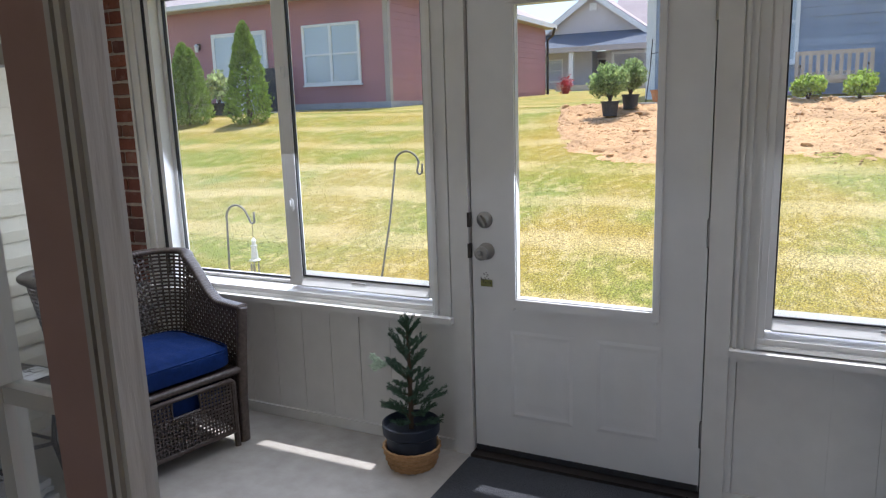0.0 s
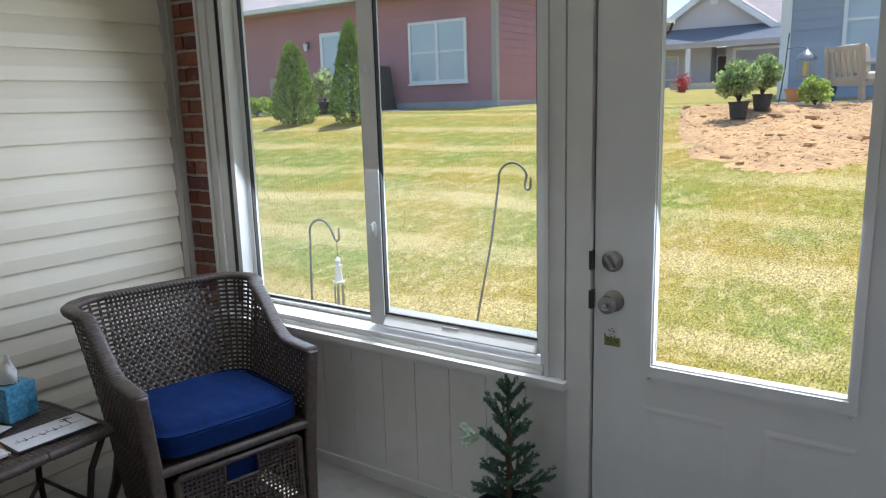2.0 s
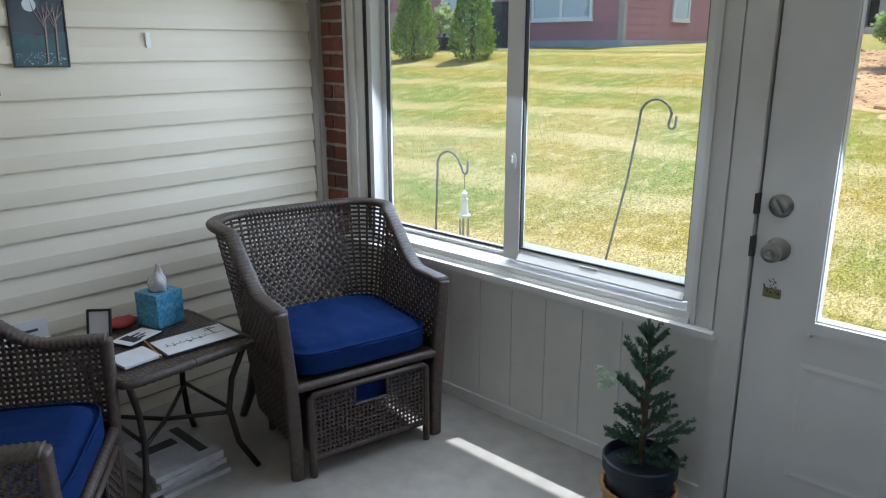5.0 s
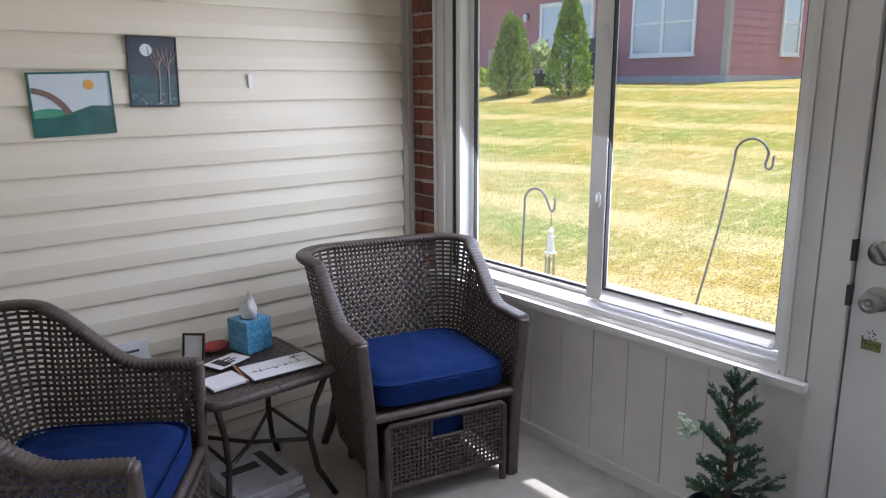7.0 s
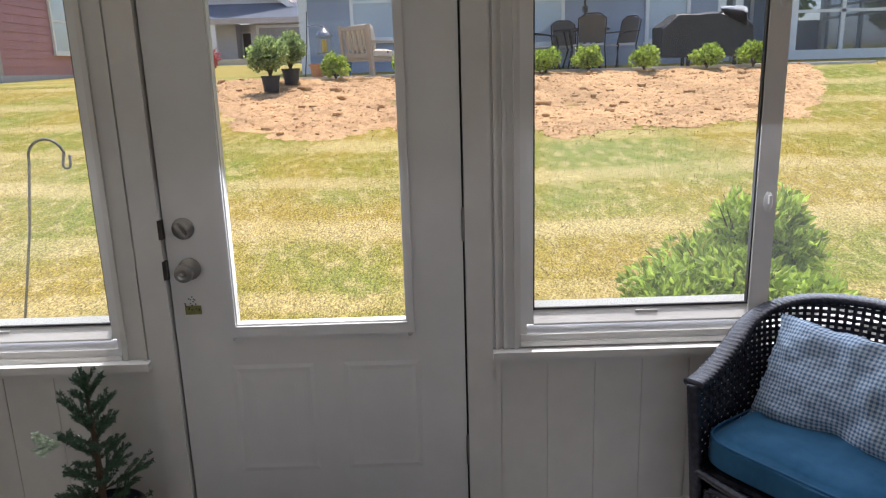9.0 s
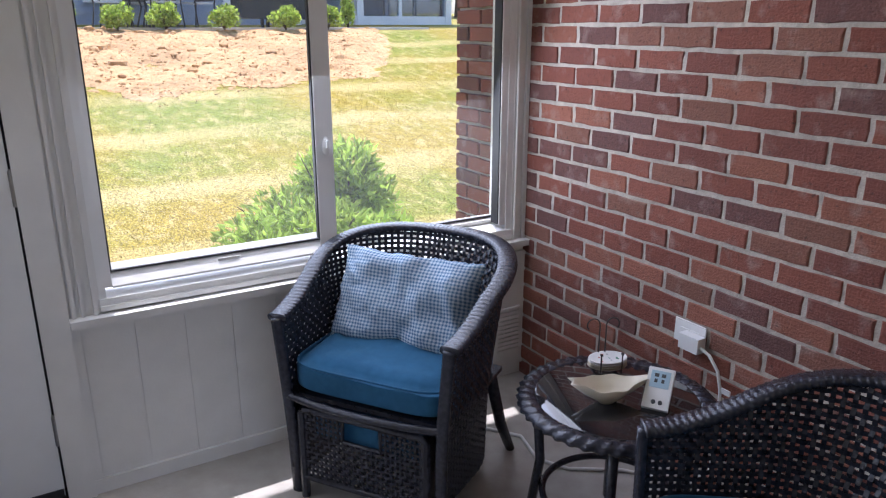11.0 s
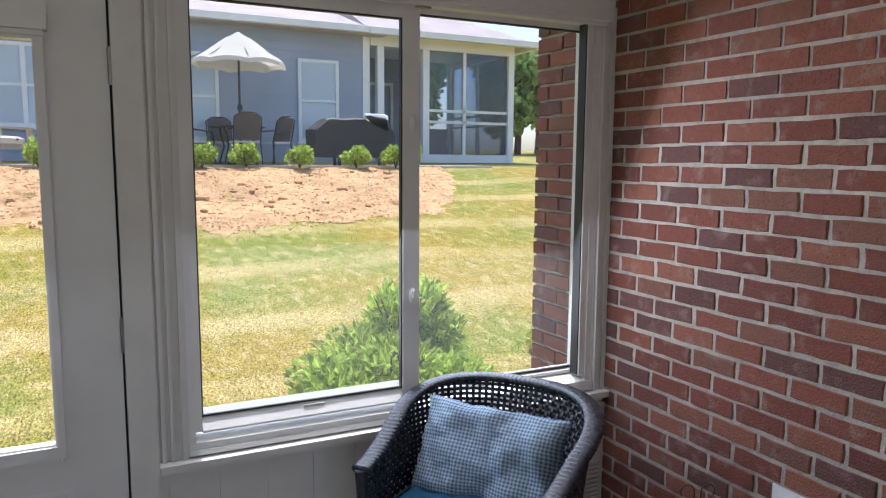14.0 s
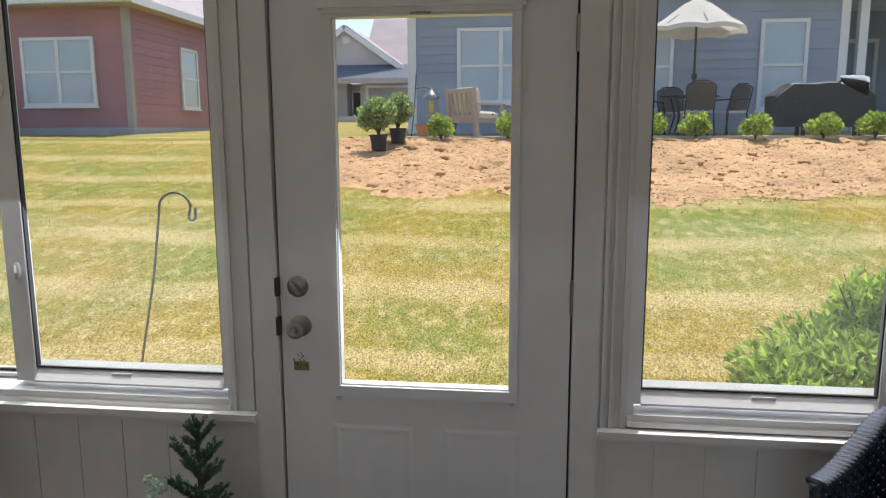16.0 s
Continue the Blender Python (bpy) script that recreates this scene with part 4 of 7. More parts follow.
def red_house():
    h = thing("red_house", "single-storey house with dusty red lap siding and white windows", "house")
    y, xc, z0, zt = 13.2, -8.06, 1.30, 4.22
    boxes("wall", [(-22, xc, y, y + 12, z0, zt)], REDWALL, h)
    boxes("foundation", [(-22, xc + 0.03, y - 0.03, y + 12.03, z0 - 0.4, 1.62)], FOUND, h)
    lap_boards(h, Matrix.Translation((-22, y, 0)), 22 + xc, 1.62, zt, REDWALL)
    lap_boards(h, Matrix.Translation((xc, y, 0)) @ Matrix.Rotation(radians(90), 4, "Z"), 12, 1.62, zt, REDWALL)
    boxes("corner_board", [(xc - 0.12, xc + 0.022, y - 0.025, y + 0.10, 1.6, zt)], EAVE, h)
    boxes("soffit", [(-22.4, xc + 0.35, y - 0.38, y + 12.3, zt, zt + 0.05)], EAVE, h)
    boxes("gutter", [(-22.4, xc + 0.37, y - 0.50, y - 0.38, zt + 0.02, zt + 0.14)], WHITE, h, bevel=0.02)
    boxes("fascia", [(xc + 0.35, xc + 0.38, y - 0.38, y + 12.3, zt, zt + 0.16)], WHITE, h)
    # hipped roof
    bm = bmesh.new()
    a = [bm.verts.new(c) for c in ((-22.4, y - 0.42, zt + 0.12), (xc + 0.36, y - 0.42, zt + 0.12), (xc + 0.36, y + 12.3, zt + 0.12), (-22.4, y + 12.3, zt + 0.12))]
    t = [bm.verts.new(c) for c in ((-16.5, y + 6, zt + 3.4), (xc - 5.6, y + 6, zt + 3.4))]
    for f in ((a[0], a[1], t[1], t[0]), (a[1], a[2], t[1]), (a[2], a[3], t[0], t[1]), (a[3], a[0], t[0]), a[::-1]):
        bm.faces.new(f)
    part("roof", bm, SHINGLE, h)
    m = Matrix.Translation((0, y - 0.014, 0))
    house_window(h, -10.60, 2.09, 1.74, 1.50, m, units=2, blind=1.0)
    side = Matrix.Translation((xc + 0.014, y, 0)) @ Matrix.Rotation(radians(90), 4, "Z")
    house_window(h, 2.3, 2.1, 0.9, 1.50, side, units=1)
    d = new("door")
    d.parent = h
    d.matrix_basis = Matrix.Translation((-13.66, y - 0.014, 1.45))
    boxes("frame", [(0, 0.10, -0.06, 0, 0, 2.12), (1.78, 1.88, -0.06, 0, 0, 2.12), (0.10, 1.78, -0.06, 0, 2.02, 2.12), (0.88, 1.0, -0.05, 0, 0, 2.02)], WHITE, d)
    boxes("pane", [(0.10, 0.88, -0.047, -0.043, 0, 2.02), (1.0, 1.78, -0.047, -0.043, 0, 2.02)], FARGLASS, d)
    boxes("curtain", [(0.10, 1.78, -0.036, -0.028, 0, 2.02)], BLIND, d)
    lamp = new("wall_lamp")
    lamp.parent = h
    lamp.matrix_basis = Matrix.Translation((-14.15, y - 0.02, 3.25))
    boxes("bracket", [(-0.04, 0.04, -0.02, 0.0, -0.05, 0.12), (-0.015, 0.015, -0.12, -0.02, 0.08, 0.11)], DARKMETAL, lamp)
    bm = bmesh.new()
    lathe(bm, ((0.04, -0.12), (0.055, 0.02), (0.075, 0.04), (0.02, 0.10)), 8, 0, -0.12)
    part("lantern", bm, BLIND, lamp)
    boxes("meter_box", [(xc + 0.02, xc + 0.16, y + 7.0, y + 7.3, 2.5, 2.9)], FOUND, h)
    boxes("utility_box", [(xc + 0.02, xc + 0.14, y + 7.5, y + 7.7, 2.4, 2.75)], FOUND, h)
    bm = bmesh.new()
    tube(bm, ((xc + 0.42, y + 11.9, zt + 0.02), (xc + 0.3, y + 12.0, zt - 0.25), (xc + 0.08, y + 12.05, zt - 0.4), (xc + 0.08, y + 12.05, 1.75), (xc + 0.25, y + 12.05, 1.65)), 0.05, 8)
    part("downspout", bm, DARKMETAL, h)


red_house()


def grey_house():
    h = thing("grey_house", "blue-grey single-storey house with a screened porch", "house")
    y, xa, xb, z0, zt = 13.2, -1.85, 6.75, 1.2, 4.22
    boxes("wall", [(xa, xb, y, y + 11, z0, zt)], GREYWALL, h)
    boxes("foundation", [(xa, xb, y - 0.03, y, z0 - 0.4, 1.46)], FOUND, h)
    lap_boards(h, Matrix.Translation((xa, y, 0)), xb - xa, 1.46, zt, GREYWALL)
    boxes("corner_board", [(xa - 0.02, xa + 0.16, y - 0.03, y + 0.12, 1.3, zt)], WHITE, h)
    boxes("corner_board", [(xb - 0.14, xb + 0.02, y - 0.03, y + 0.12, 1.3, zt)], WHITE, h)
    boxes("soffit", [(xa - 0.3, xb + 0.3, y - 0.38, y + 11, zt, zt + 0.05)], EAVE, h)
    boxes("gutter", [(xa - 0.3, xb + 0.0, y - 0.50, y - 0.38, zt + 0.02, zt + 0.15)], WHITE, h, bevel=0.02)
    bm = bmesh.new()
    a = [bm.verts.new(c) for c in ((xa - 0.3, y - 0.44, zt + 0.13), (xb + 0.3, y - 0.44, zt + 0.13), (xb + 0.3, y + 11, zt + 3.6), (xa - 0.3, y + 11, zt + 3.6), (xa - 0.3, y + 11, zt + 0.05), (xb + 0.3, y + 11, zt + 0.05))]
    for f in ((a[0], a[1], a[2], a[3]), (a[0], a[3], a[4]), (a[1], a[5], a[2]), (a[3], a[2], a[5], a[4]), (a[0], a[4], a[5], a[1])):
        bm.faces.new(f)
    part("roof", bm, SHINGLE, h)
    m = Matrix.Translation((0, y - 0.014, 0))
    house_window(h, -0.83, 2.08, 1.80, 1.52, m, units=2, blind=1.0)
    house_window(h, 2.6, 1.9, 0.90, 1.75, m, units=1, blind=0.5)
    house_window(h, 5.14, 1.90, 0.90, 1.75, m, units=1, blind=0.5)
    # screened porch
    p = thing("screened_porch", "white screened porch at the end of the grey house", "porch")
    x0, x1, yp, yb, zt2 = 6.95, 10.5, 13.2, 16.4, 4.25
    boxes("base", [(x0 + 1.1, x1 - 0.005, yp + 0.012, yb, 1.2, 1.66), (6.75, x0 + 1.1, yp + 0.5, yb, 1.2, 1.60)], WHITE, p)
    for x in (x0 + 0.02, x0 + 1.15, x1 - 0.09):
        boxes("post", [(x, x + 0.16, yp, yp + 0.16, 1.40, zt2 - 0.2)], WHITE, p, bevel=0.01)
    boxes("post", [(x1 - 0.16, x1, yb - 0.16, yb, 1.66, zt2 - 0.2)], WHITE, p)
    boxes("header", [(6.8, x1 + 0.05, yp - 0.02, yp + 0.18, zt2 - 0.2, zt2 + 0.05), (x1 - 0.16, x1 + 0.05, yp + 0.18, yb, zt2 - 0.2, zt2 + 0.05)], WHITE, p)
    for z in (2.42, 2.68):
        boxes("rail", [(x0 + 1.31, x1 - 0.09, yp + 0.04, yp + 0.12, z - 0.03, z + 0.03)], WHITE, p)
        boxes("rail", [(x1 - 0.12, x1 - 0.04, yp + 0.16, yb - 0.16, z - 0.03, z + 0.03)], WHITE, p)
    boxes("mullion", [(x0 + 2.22, x0 + 2.30, yp + 0.04, yp + 0.12, 1.66, zt2 - 0.2)], WHITE, p)
    boxes("mullion", [(x1 - 0.12, x1 - 0.04, yp + 1.5, yp + 1.58, 1.66, zt2 - 0.2)], WHITE, p)
    s = boxes("screen", [(x0 + 1.31, x1 - 0.09, yp + 0.08, yp + 0.083, 1.66, zt2 - 0.2), (x1 - 0.08, x1 - 0.077, yp + 0.16, yb - 0.16, 1.66, zt2 - 0.2)], SCREEN, p)
    boxes("rear_wall", [(6.76, 9.75, yb, yb + 0.1, 1.4, zt2), (9.75, x1, yb, yb + 0.1, 1.4, 2.4)], GREYWALL, p)
    boxes("mullion", [(9.6, 9.68, yb, yb + 0.08, 2.4, zt2 - 0.2)], WHITE, p)
    boxes("porch_ceiling", [(6.8, x1, yp + 0.18, yb, zt2 - 0.02, zt2 + 0.03)], WHITE, p)
    boxes("side_wall", [(6.76, 6.80, yp + 0.02, yb, 1.4, zt2)], GREYWALL, p)
    boxes("glass_door", [(7.3, 7.38, yb - 0.05, yb, 1.6, 3.6), (8.6, 8.68, yb - 0.05, yb, 1.6, 3.6), (7.38, 8.6, yb - 0.05, yb, 3.52, 3.6)], WHITE, p)
    bm = bmesh.new()
    b = [bm.verts.new(c) for c in ((6.6, yp - 0.45, zt2 + 0.06), (x1 + 0.5, yp - 0.45, zt2 + 0.06), (x1 + 0.5, yb + 0.5, zt2 + 0.06), (6.6, yb + 0.5, zt2 + 0.06))]
    t = [bm.verts.new(c) for c in ((6.6, yp + 3.4, zt2 + 1.75), (x1 - 2.0, yp + 3.0, zt2 + 1.6))]
    for f in ((b[0], b[1], t[1], t[0]), (b[1], b[2], t[1]), (b[2], b[3], t[0], t[1]), (b[3], b[0], t[0]), b[::-1]):
        bm.faces.new(f)
    part("roof", bm, SHINGLE, p)
    boxes("gutter", [(6.6, x1 + 0.55, yp - 0.56, yp - 0.44, zt2 - 0.03, zt2 + 0.10), (x1 + 0.46, x1 + 0.58, yp - 0.44, yb + 0.5, zt2 - 0.03, zt2 + 0.10)], WHITE, p, bevel=0.02)
    # patio slab
    pt = boxes("patio", [(-1.5, 8.4, 10.55, 13.17, 1.22, 1.42)], PATIO, bevel=0.01)
    struct(pt, "pale concrete patio slab behind the grey house", "patio")


grey_house()


def far_house():
    h = thing("far_house", "taupe gabled house with a dark garage door", "house")
    y = 40.0
    boxes("wall", [(-20, -10.15, y, y + 10, 1.5, 4.3), (-9.35, 2, y, y + 10, 1.5, 4.3), (-10.15, -9.35, y + 1.2, y + 10, 1.5, 4.3)], TANWALL, h)
    bm = bmesh.new()
    a = [bm.verts.new(c) for c in ((-13.1, y - 0.1, 5.2), (-7.1, y - 0.1, 5.2), (-10.1, y - 0.1, 7.3))]
    b = [bm.verts.new(v.co + Vector((0, 8, 0))) for v in a]
    bm.faces.new(a), bm.faces.new(b[::-1])
    for i in range(3):
        bm.faces.new((a[i], a[(i + 1) % 3], b[(i + 1) % 3], b[i]))
    part("gable", bm, TANWALL, h)
    bm, trim = bmesh.new(), bmesh.new()
    for s in (-1, 1):
        m = Matrix.Translation((-10.1, y - 0.5, 7.42)) @ Matrix.Rotation(radians(35 * s), 4, "Y")
        box(bm, *((0, 4.2) if s > 0 else (-4.2, 0)), 0, 9, -0.06, 0.10, m)
        box(trim, *((0.1, 4.2) if s > 0 else (-4.2, -0.1)), -0.04, 0.0, -0.22, 0.06, m)
    part("gable_roof", bm, SHINGLE, h)
    part("barge_board", trim, WHITE, h)
    bm = bmesh.new()
    v = [bm.verts.new(c) for c in ((-20.4, y - 1.6, 4.42), (2.4, y - 1.6, 4.42), (2.4, y - 0.1, 5.3), (-20.4, y - 0.1, 5.3), (-20.4, y - 1.6, 4.32), (2.4, y - 1.6, 4.32), (2.4, y, 4.32), (-20.4, y, 4.32))]
    for f in ((0, 1, 2, 3), (4, 7, 6, 5), (0, 4, 5, 1), (1, 5, 6, 2), (3, 7, 4, 0)):
        bm.faces.new([v[i] for i in f])
    part("porch_roof", bm, BLUESHINGLE, h)
    boxes("fascia", [(-20.4, 2.4, y - 1.68, y - 1.6, 4.15, 4.44)], EAVE, h)
    bm = bmesh.new()
    v = box(bm, -9.6, 3.0, y + 0.6, y + 11, 4.5, 8.6)
    for q in (v[4], v[5]):
        q.co.y = y + 5.2
    part("main_roof", bm, SHINGLE, h)
    boxes("garage_door", [(-8.85, -3.6, y - 0.08, y, 2.0, 4.0)], FOUND, h, "grey garage door")
    boxes("garage_trim", [(-9.0, -8.85, y - 0.12, y, 2.0, 4.15), (-8.85, -3.4, y - 0.12, y, 4.0, 4.15)], WHITE, h)
    boxes("front_door", [(-10.05, -9.45, y + 1.1, y + 1.2, 2.2, 3.8)], DARKMETAL, h, "dark front door")
    boxes("door_trim", [(-10.13, -10.05, y + 1.06, y + 1.2, 2.2, 3.9), (-9.45, -9.37, y + 1.06, y + 1.2, 2.2, 3.9), (-10.05, -9.45, y + 1.06, y + 1.2, 3.8, 3.9)], WHITE, h)
    boxes("post", [(-11.1, -10.85, y - 1.5, y - 1.25, 2.0, 4.3)], WHITE, h)
    boxes("vent", [(-10.3, -9.9, y - 0.14, y - 0.1, 6.5, 6.9)], WHITE, h)
    house_window(h, -13.0, 2.6, 1.1, 1.3, Matrix.Translation((0, y, 0)), units=1)
    dr = boxes("driveway", [(-9.5, -3.0, y - 9, y - 0.1, 1.5, 2.20)], PATIO)
    struct(dr, "pale concrete driveway of the far house", "driveway")


far_house()


def cypress(x, y, height, width, seed, lean=0.0, twin=0.0):
    t = thing("arborvitae", "dense green conical arborvitae on the lawn", "tree", Matrix.Translation((x, y, ground_z(x, y) - 0.02)), group="arborvitae by the red house")
    bm = bmesh.new()
    tube(bm, [(0, 0, 0), (lean * 0.4, 0, height * 0.5), (lean, 0, height * 0.92)], [0.05, 0.03, 0.008], 8)
    for k in range(14):
        z = height * (0.08 + 0.06 * k)
        a = k * 2.4
        tube(bm, [(0, 0, z), (math.cos(a) * width * 0.25, math.sin(a) * width * 0.25, z + 0.2)], [0.012, 0.004], 5)
    part("trunk", bm, BARK, t)
    rng = np.random.default_rng(seed)
    n = 6500
    u = rng.random(n) ** 0.8
    ang = rng.uniform(0, 2 * np.pi, n)
    prof = width * 0.5 * np.minimum(1.0, 0.55 + u * 3.5) * (1 - u) ** 0.62 * 1.08
    lump = 1 + 0.16 * np.sin(ang * 5 + u * 17 + seed) * np.sin(u * 23 + seed) + rng.normal(0, 0.07, n)
    r = prof * lump * np.where(rng.random(n) < 0.25, rng.uniform(0.5, 1, n), 1.0)
    c = np.stack([r * np.cos(ang) + lean * u, r * np.sin(ang), 0.03 + u * height], 1)
    if twin:
        c[::3, 0] = c[::3, 0] * 0.75 + twin
        c[::3, 2] *= 0.93
    nm = np.stack([np.cos(ang) * 0.7, np.sin(ang) * 0.7, 0.9 + 0 * u], 1)
    leaf_cloud("crown", c, nm, 0.085, CYPRESS, t, rng=rng, slim=0.22)
    return t


cypress(-11.1, 9.5, 1.76, 0.92, 1, twin=0.20)
cypress(-9.36, 9.5, 2.08, 0.90, 2)


def shrub(name, label, x, y, z, r, h, n, size, material, seed, stems=6, pot=None, group="", slim=0.45):
    """A rounded bush of several leafy clumps on woody stems."""
    t = thing(name, label, "shrub" if pot is None else "potted plant", Matrix.Translation((x, y, z)), group=group)
    rng = np.random.default_rng(seed)
    base = 0.0
    if pot:
        pr, ph = pot
        bm = bmesh.new()
        lathe(bm, ((pr * 0.8, 0), (pr, ph), (pr * 1.06, ph), (pr * 1.06, ph - 0.03), (pr * 0.92, ph - 0.03)), 18)
        part("pot", bm, GASKET, t, "black plastic nursery pot", smooth=40)
        base = ph
    bm = bmesh.new()
    for k in range(stems):
        a, q = 2 * math.pi * k / stems + rng.random(), rng.uniform(0.3, 0.75)
        tube(bm, [(0, 0, 0 if not pot else base - 0.04), (math.cos(a) * r * q * 0.5, math.sin(a) * r * q * 0.5, base + h * 0.4), (math.cos(a) * r * q, math.sin(a) * r * q, base + h * 0.8)], [0.012, 0.008, 0.003], 5)
    part("stems", bm, BARK, t)
    nc = 16
    cc = rng.normal(0, 1, (nc, 3))
    cc /= np.linalg.norm(cc, axis=1)[:, None]
    cc *= rng.uniform(0.35, 0.72, (nc, 1))
    cc[:, 2] = np.abs(cc[:, 2]) * 1.0 - 0.15
    pick = rng.integers(0, nc, n)
    d = rng.normal(0, 1, (n, 3))
    d /= np.linalg.norm(d, axis=1)[:, None]
    c = cc[pick] + d * 0.42 * rng.uniform(0.55, 1.08, (n, 1))
    c = c * np.array([r, r, h * 0.62]) + np.array([0, 0, base + h * 0.42])
    c[:, 2] = np.maximum(c[:, 2], base + 0.02)
    leaf_cloud("crown", c, d + np.array([0, 0, 0.5]), size, material, t, rng=rng, slim=slim)
    return t


for k, x in enumerate((-0.80, 0.34, 1.2, 1.9, 2.69, 3.40, 4.33, 5.38, 6.15)):
    shrub("boxwood_shrub", "small rounded light-green shrub at the patio edge", x, 10.25, ground_z(x, 10.25) + 0.03, 0.28, 0.46, 1700, 0.052, BOXWOOD, 20 + k, group="shrubs along the patio")
shrub("tall_shrub", "narrow dark-green shrub beside the patio", 6.75, 10.7, 1.36, 0.16, 0.75, 900, 0.05, BOXWOOD, 40)
for k, (x, y, s) in enumerate(((-1.68, 9.30, 1.0), (-1.47, 9.85, 0.95))):
    shrub("potted_holly", "pale green shrub in a black nursery pot", x, y, ground_z(x, y) + 0.05, 0.34 * s, 0.68 * s, 3400, 0.048, HOLLY, 50 + k, pot=(0.14, 0.24), group="potted shrubs on the soil")
shrub("window_shrub", "large bright green shrub outside the window", 2.64, 2.1, -0.1, 0.70, 0.55, 4600, 0.085, BOXWOOD, 60, stems=10, slim=0.2)
shrub("window_shrub", "large bright green shrub outside the window", 2.95, 2.45, -0.05, 0.44, 0.80, 2400, 0.085, BOXWOOD, 61, stems=8, slim=0.2)
shrub("yellow_shrub", "yellow-green low shrub by the brick wing wall", 4.12, 2.4, 0.0, 0.16, 0.30, 500, 0.05, YELLOWLEAF, 62)
shrub("flower_shrub", "pale variegated shrub in a tub by the red house", -11.95, 11.4, 1.40, 0.42, 0.80, 1300, 0.09, VARLEAF, 63, pot=(0.22, 0.3))
shrub("flower_shrub", "pale variegated shrub in a tub by the red house", -11.45, 11.3, 1.39, 0.30, 0.45, 800, 0.08, VARLEAF, 64, pot=(0.16, 0.25))
shrub("border_shrub", "yellow-green leafy border plant", -14.0, 11.0, 1.38, 0.6, 0.55, 1300, 0.09, BOXWOOD, 65)


def far_tree(x, y, h, r, seed):
    t = thing("tree", "leafy green tree behind the houses", "tree", Matrix.Translation((x, y, ground_z(x, y) - 0.05)), group="trees behind the houses")
    rng = np.random.default_rng(seed)
    bm = bmesh.new()
    tube(bm, [(0, 0, 0), (0.1, 0, h * 0.4), (0, 0.1, h * 0.8)], [0.18, 0.12, 0.03], 8)
    for k in range(9):
        a, z = k * 2.4, h * (0.3 + 0.06 * k)
        tube(bm, [(0, 0, z), (math.cos(a) * r * 0.6, math.sin(a) * r * 0.6, z + h * 0.15)], [0.06, 0.015], 6)
    part("trunk", bm, BARK, t)
    nc, n = 26, 4200
    cc = rng.normal(0, 1, (nc, 3))
    cc /= np.linalg.norm(cc, axis=1)[:, None]
    cc *= rng.uniform(0.3, 0.85, (nc, 1))
    d = rng.normal(0, 1, (n, 3))
    d /= np.linalg.norm(d, axis=1)[:, None]
    c = (cc[rng.integers(0, nc, n)] + d * 0.3 * rng.uniform(0.5, 1.1, (n, 1))) * np.array([r, r, h * 0.42]) + np.array([0, 0, h * 0.58])
    leaf_cloud("crown", c, d, 0.32, DEEPLEAF, t, rng=rng)


for k, (x, y, h, r) in enumerate(((17.5, 25, 4.6, 1.9), (19.5, 27, 5.2, 2.2), (15.8, 30, 6.5, 2.0), (22, 29, 6.0, 2.5))):
    far_tree(x, y, h, r, 80 + k)


def shepherd_hook(pts, label, tail):
    t = thing("shepherd_hook", label, "garden hook", Matrix.Translation(pts[0]))
    o = Vector(pts[0])
    bm = bmesh.new()
    tube(bm, [Vector(p) - o for p in pts], 0.0065, 8)
    part("rod", bm, GREYROD, t, smooth=True)
    return t


def arc(cx, cz, r, a0, a1, n, y, ax=1.0):
    return [(cx + ax * r * math.cos(radians(a0 + (a1 - a0) * k / n)), y, cz + r * math.sin(radians(a0 + (a1 - a0) * k / n))) for k in range(n + 1)]


shepherd_hook([(-1.275, 1.19, -0.06), (-1.09, 1.19, 0.80), (-1.04, 1.19, 1.12)] + arc(-0.955, 1.14, 0.085, 165, 15, 8, 1.19)[0:] + [(-0.885, 1.19, 1.11)] + arc(-0.868, 1.105, 0.017, 200, 360, 4, 1.19) + [(-0.848, 1.19, 1.15)], "tall leaning grey metal shepherd hook on the lawn", 0)
shepherd_hook([(-2.09, 0.79, -0.10), (-2.06, 0.79, 0.60), (-2.05, 0.79, 0.82)] + arc(-1.965, 0.83, 0.088, 170, 20, 8, 0.79) + [(-1.865, 0.79, 0.83)] + arc(-1.845, 0.825, 0.018, 190, 360, 4, 0.79) + [(-1.826, 0.79, 0.88)], "short grey metal shepherd hook holding a wind chime", 0)


def wind_chime():
    t = thing("wind_chime", "white lighthouse wind chime with hanging tubes", "wind chime", Matrix.Translation((-1.847, 0.79, 0.807)))
    bm = bmesh.new()
    tube(bm, ((0, 0, 0), (0, 0, -0.09)), 0.0015, 5)
    part("cord", bm, DARKMETAL, t)
    bm = bmesh.new()
    lathe(bm, ((0.034, -0.235), (0.034, -0.228), (0.024, -0.225), (0.016, -0.145), (0.021, -0.143), (0.021, -0.137), (0.012, -0.135), (0.012, -0.112), (0.018, -0.110), (0.002, -0.088)), 16)
    part("lighthouse", bm, WHITE, t, smooth=40)
    for k in range(5):
        a = k * 1.2566
        bm = bmesh.new()
        tube(bm, ((0.024 * math.cos(a), 0.024 * math.sin(a), -0.255), (0.024 * math.cos(a), 0.024 * math.sin(a), -0.38)), 0.005, 8)
        tube(bm, ((0.024 * math.cos(a), 0.024 * math.sin(a), -0.233), (0.024 * math.cos(a), 0.024 * math.sin(a), -0.255)), 0.001, 4)
        part("chime_tube", bm, CHROME, t)


wind_chime()


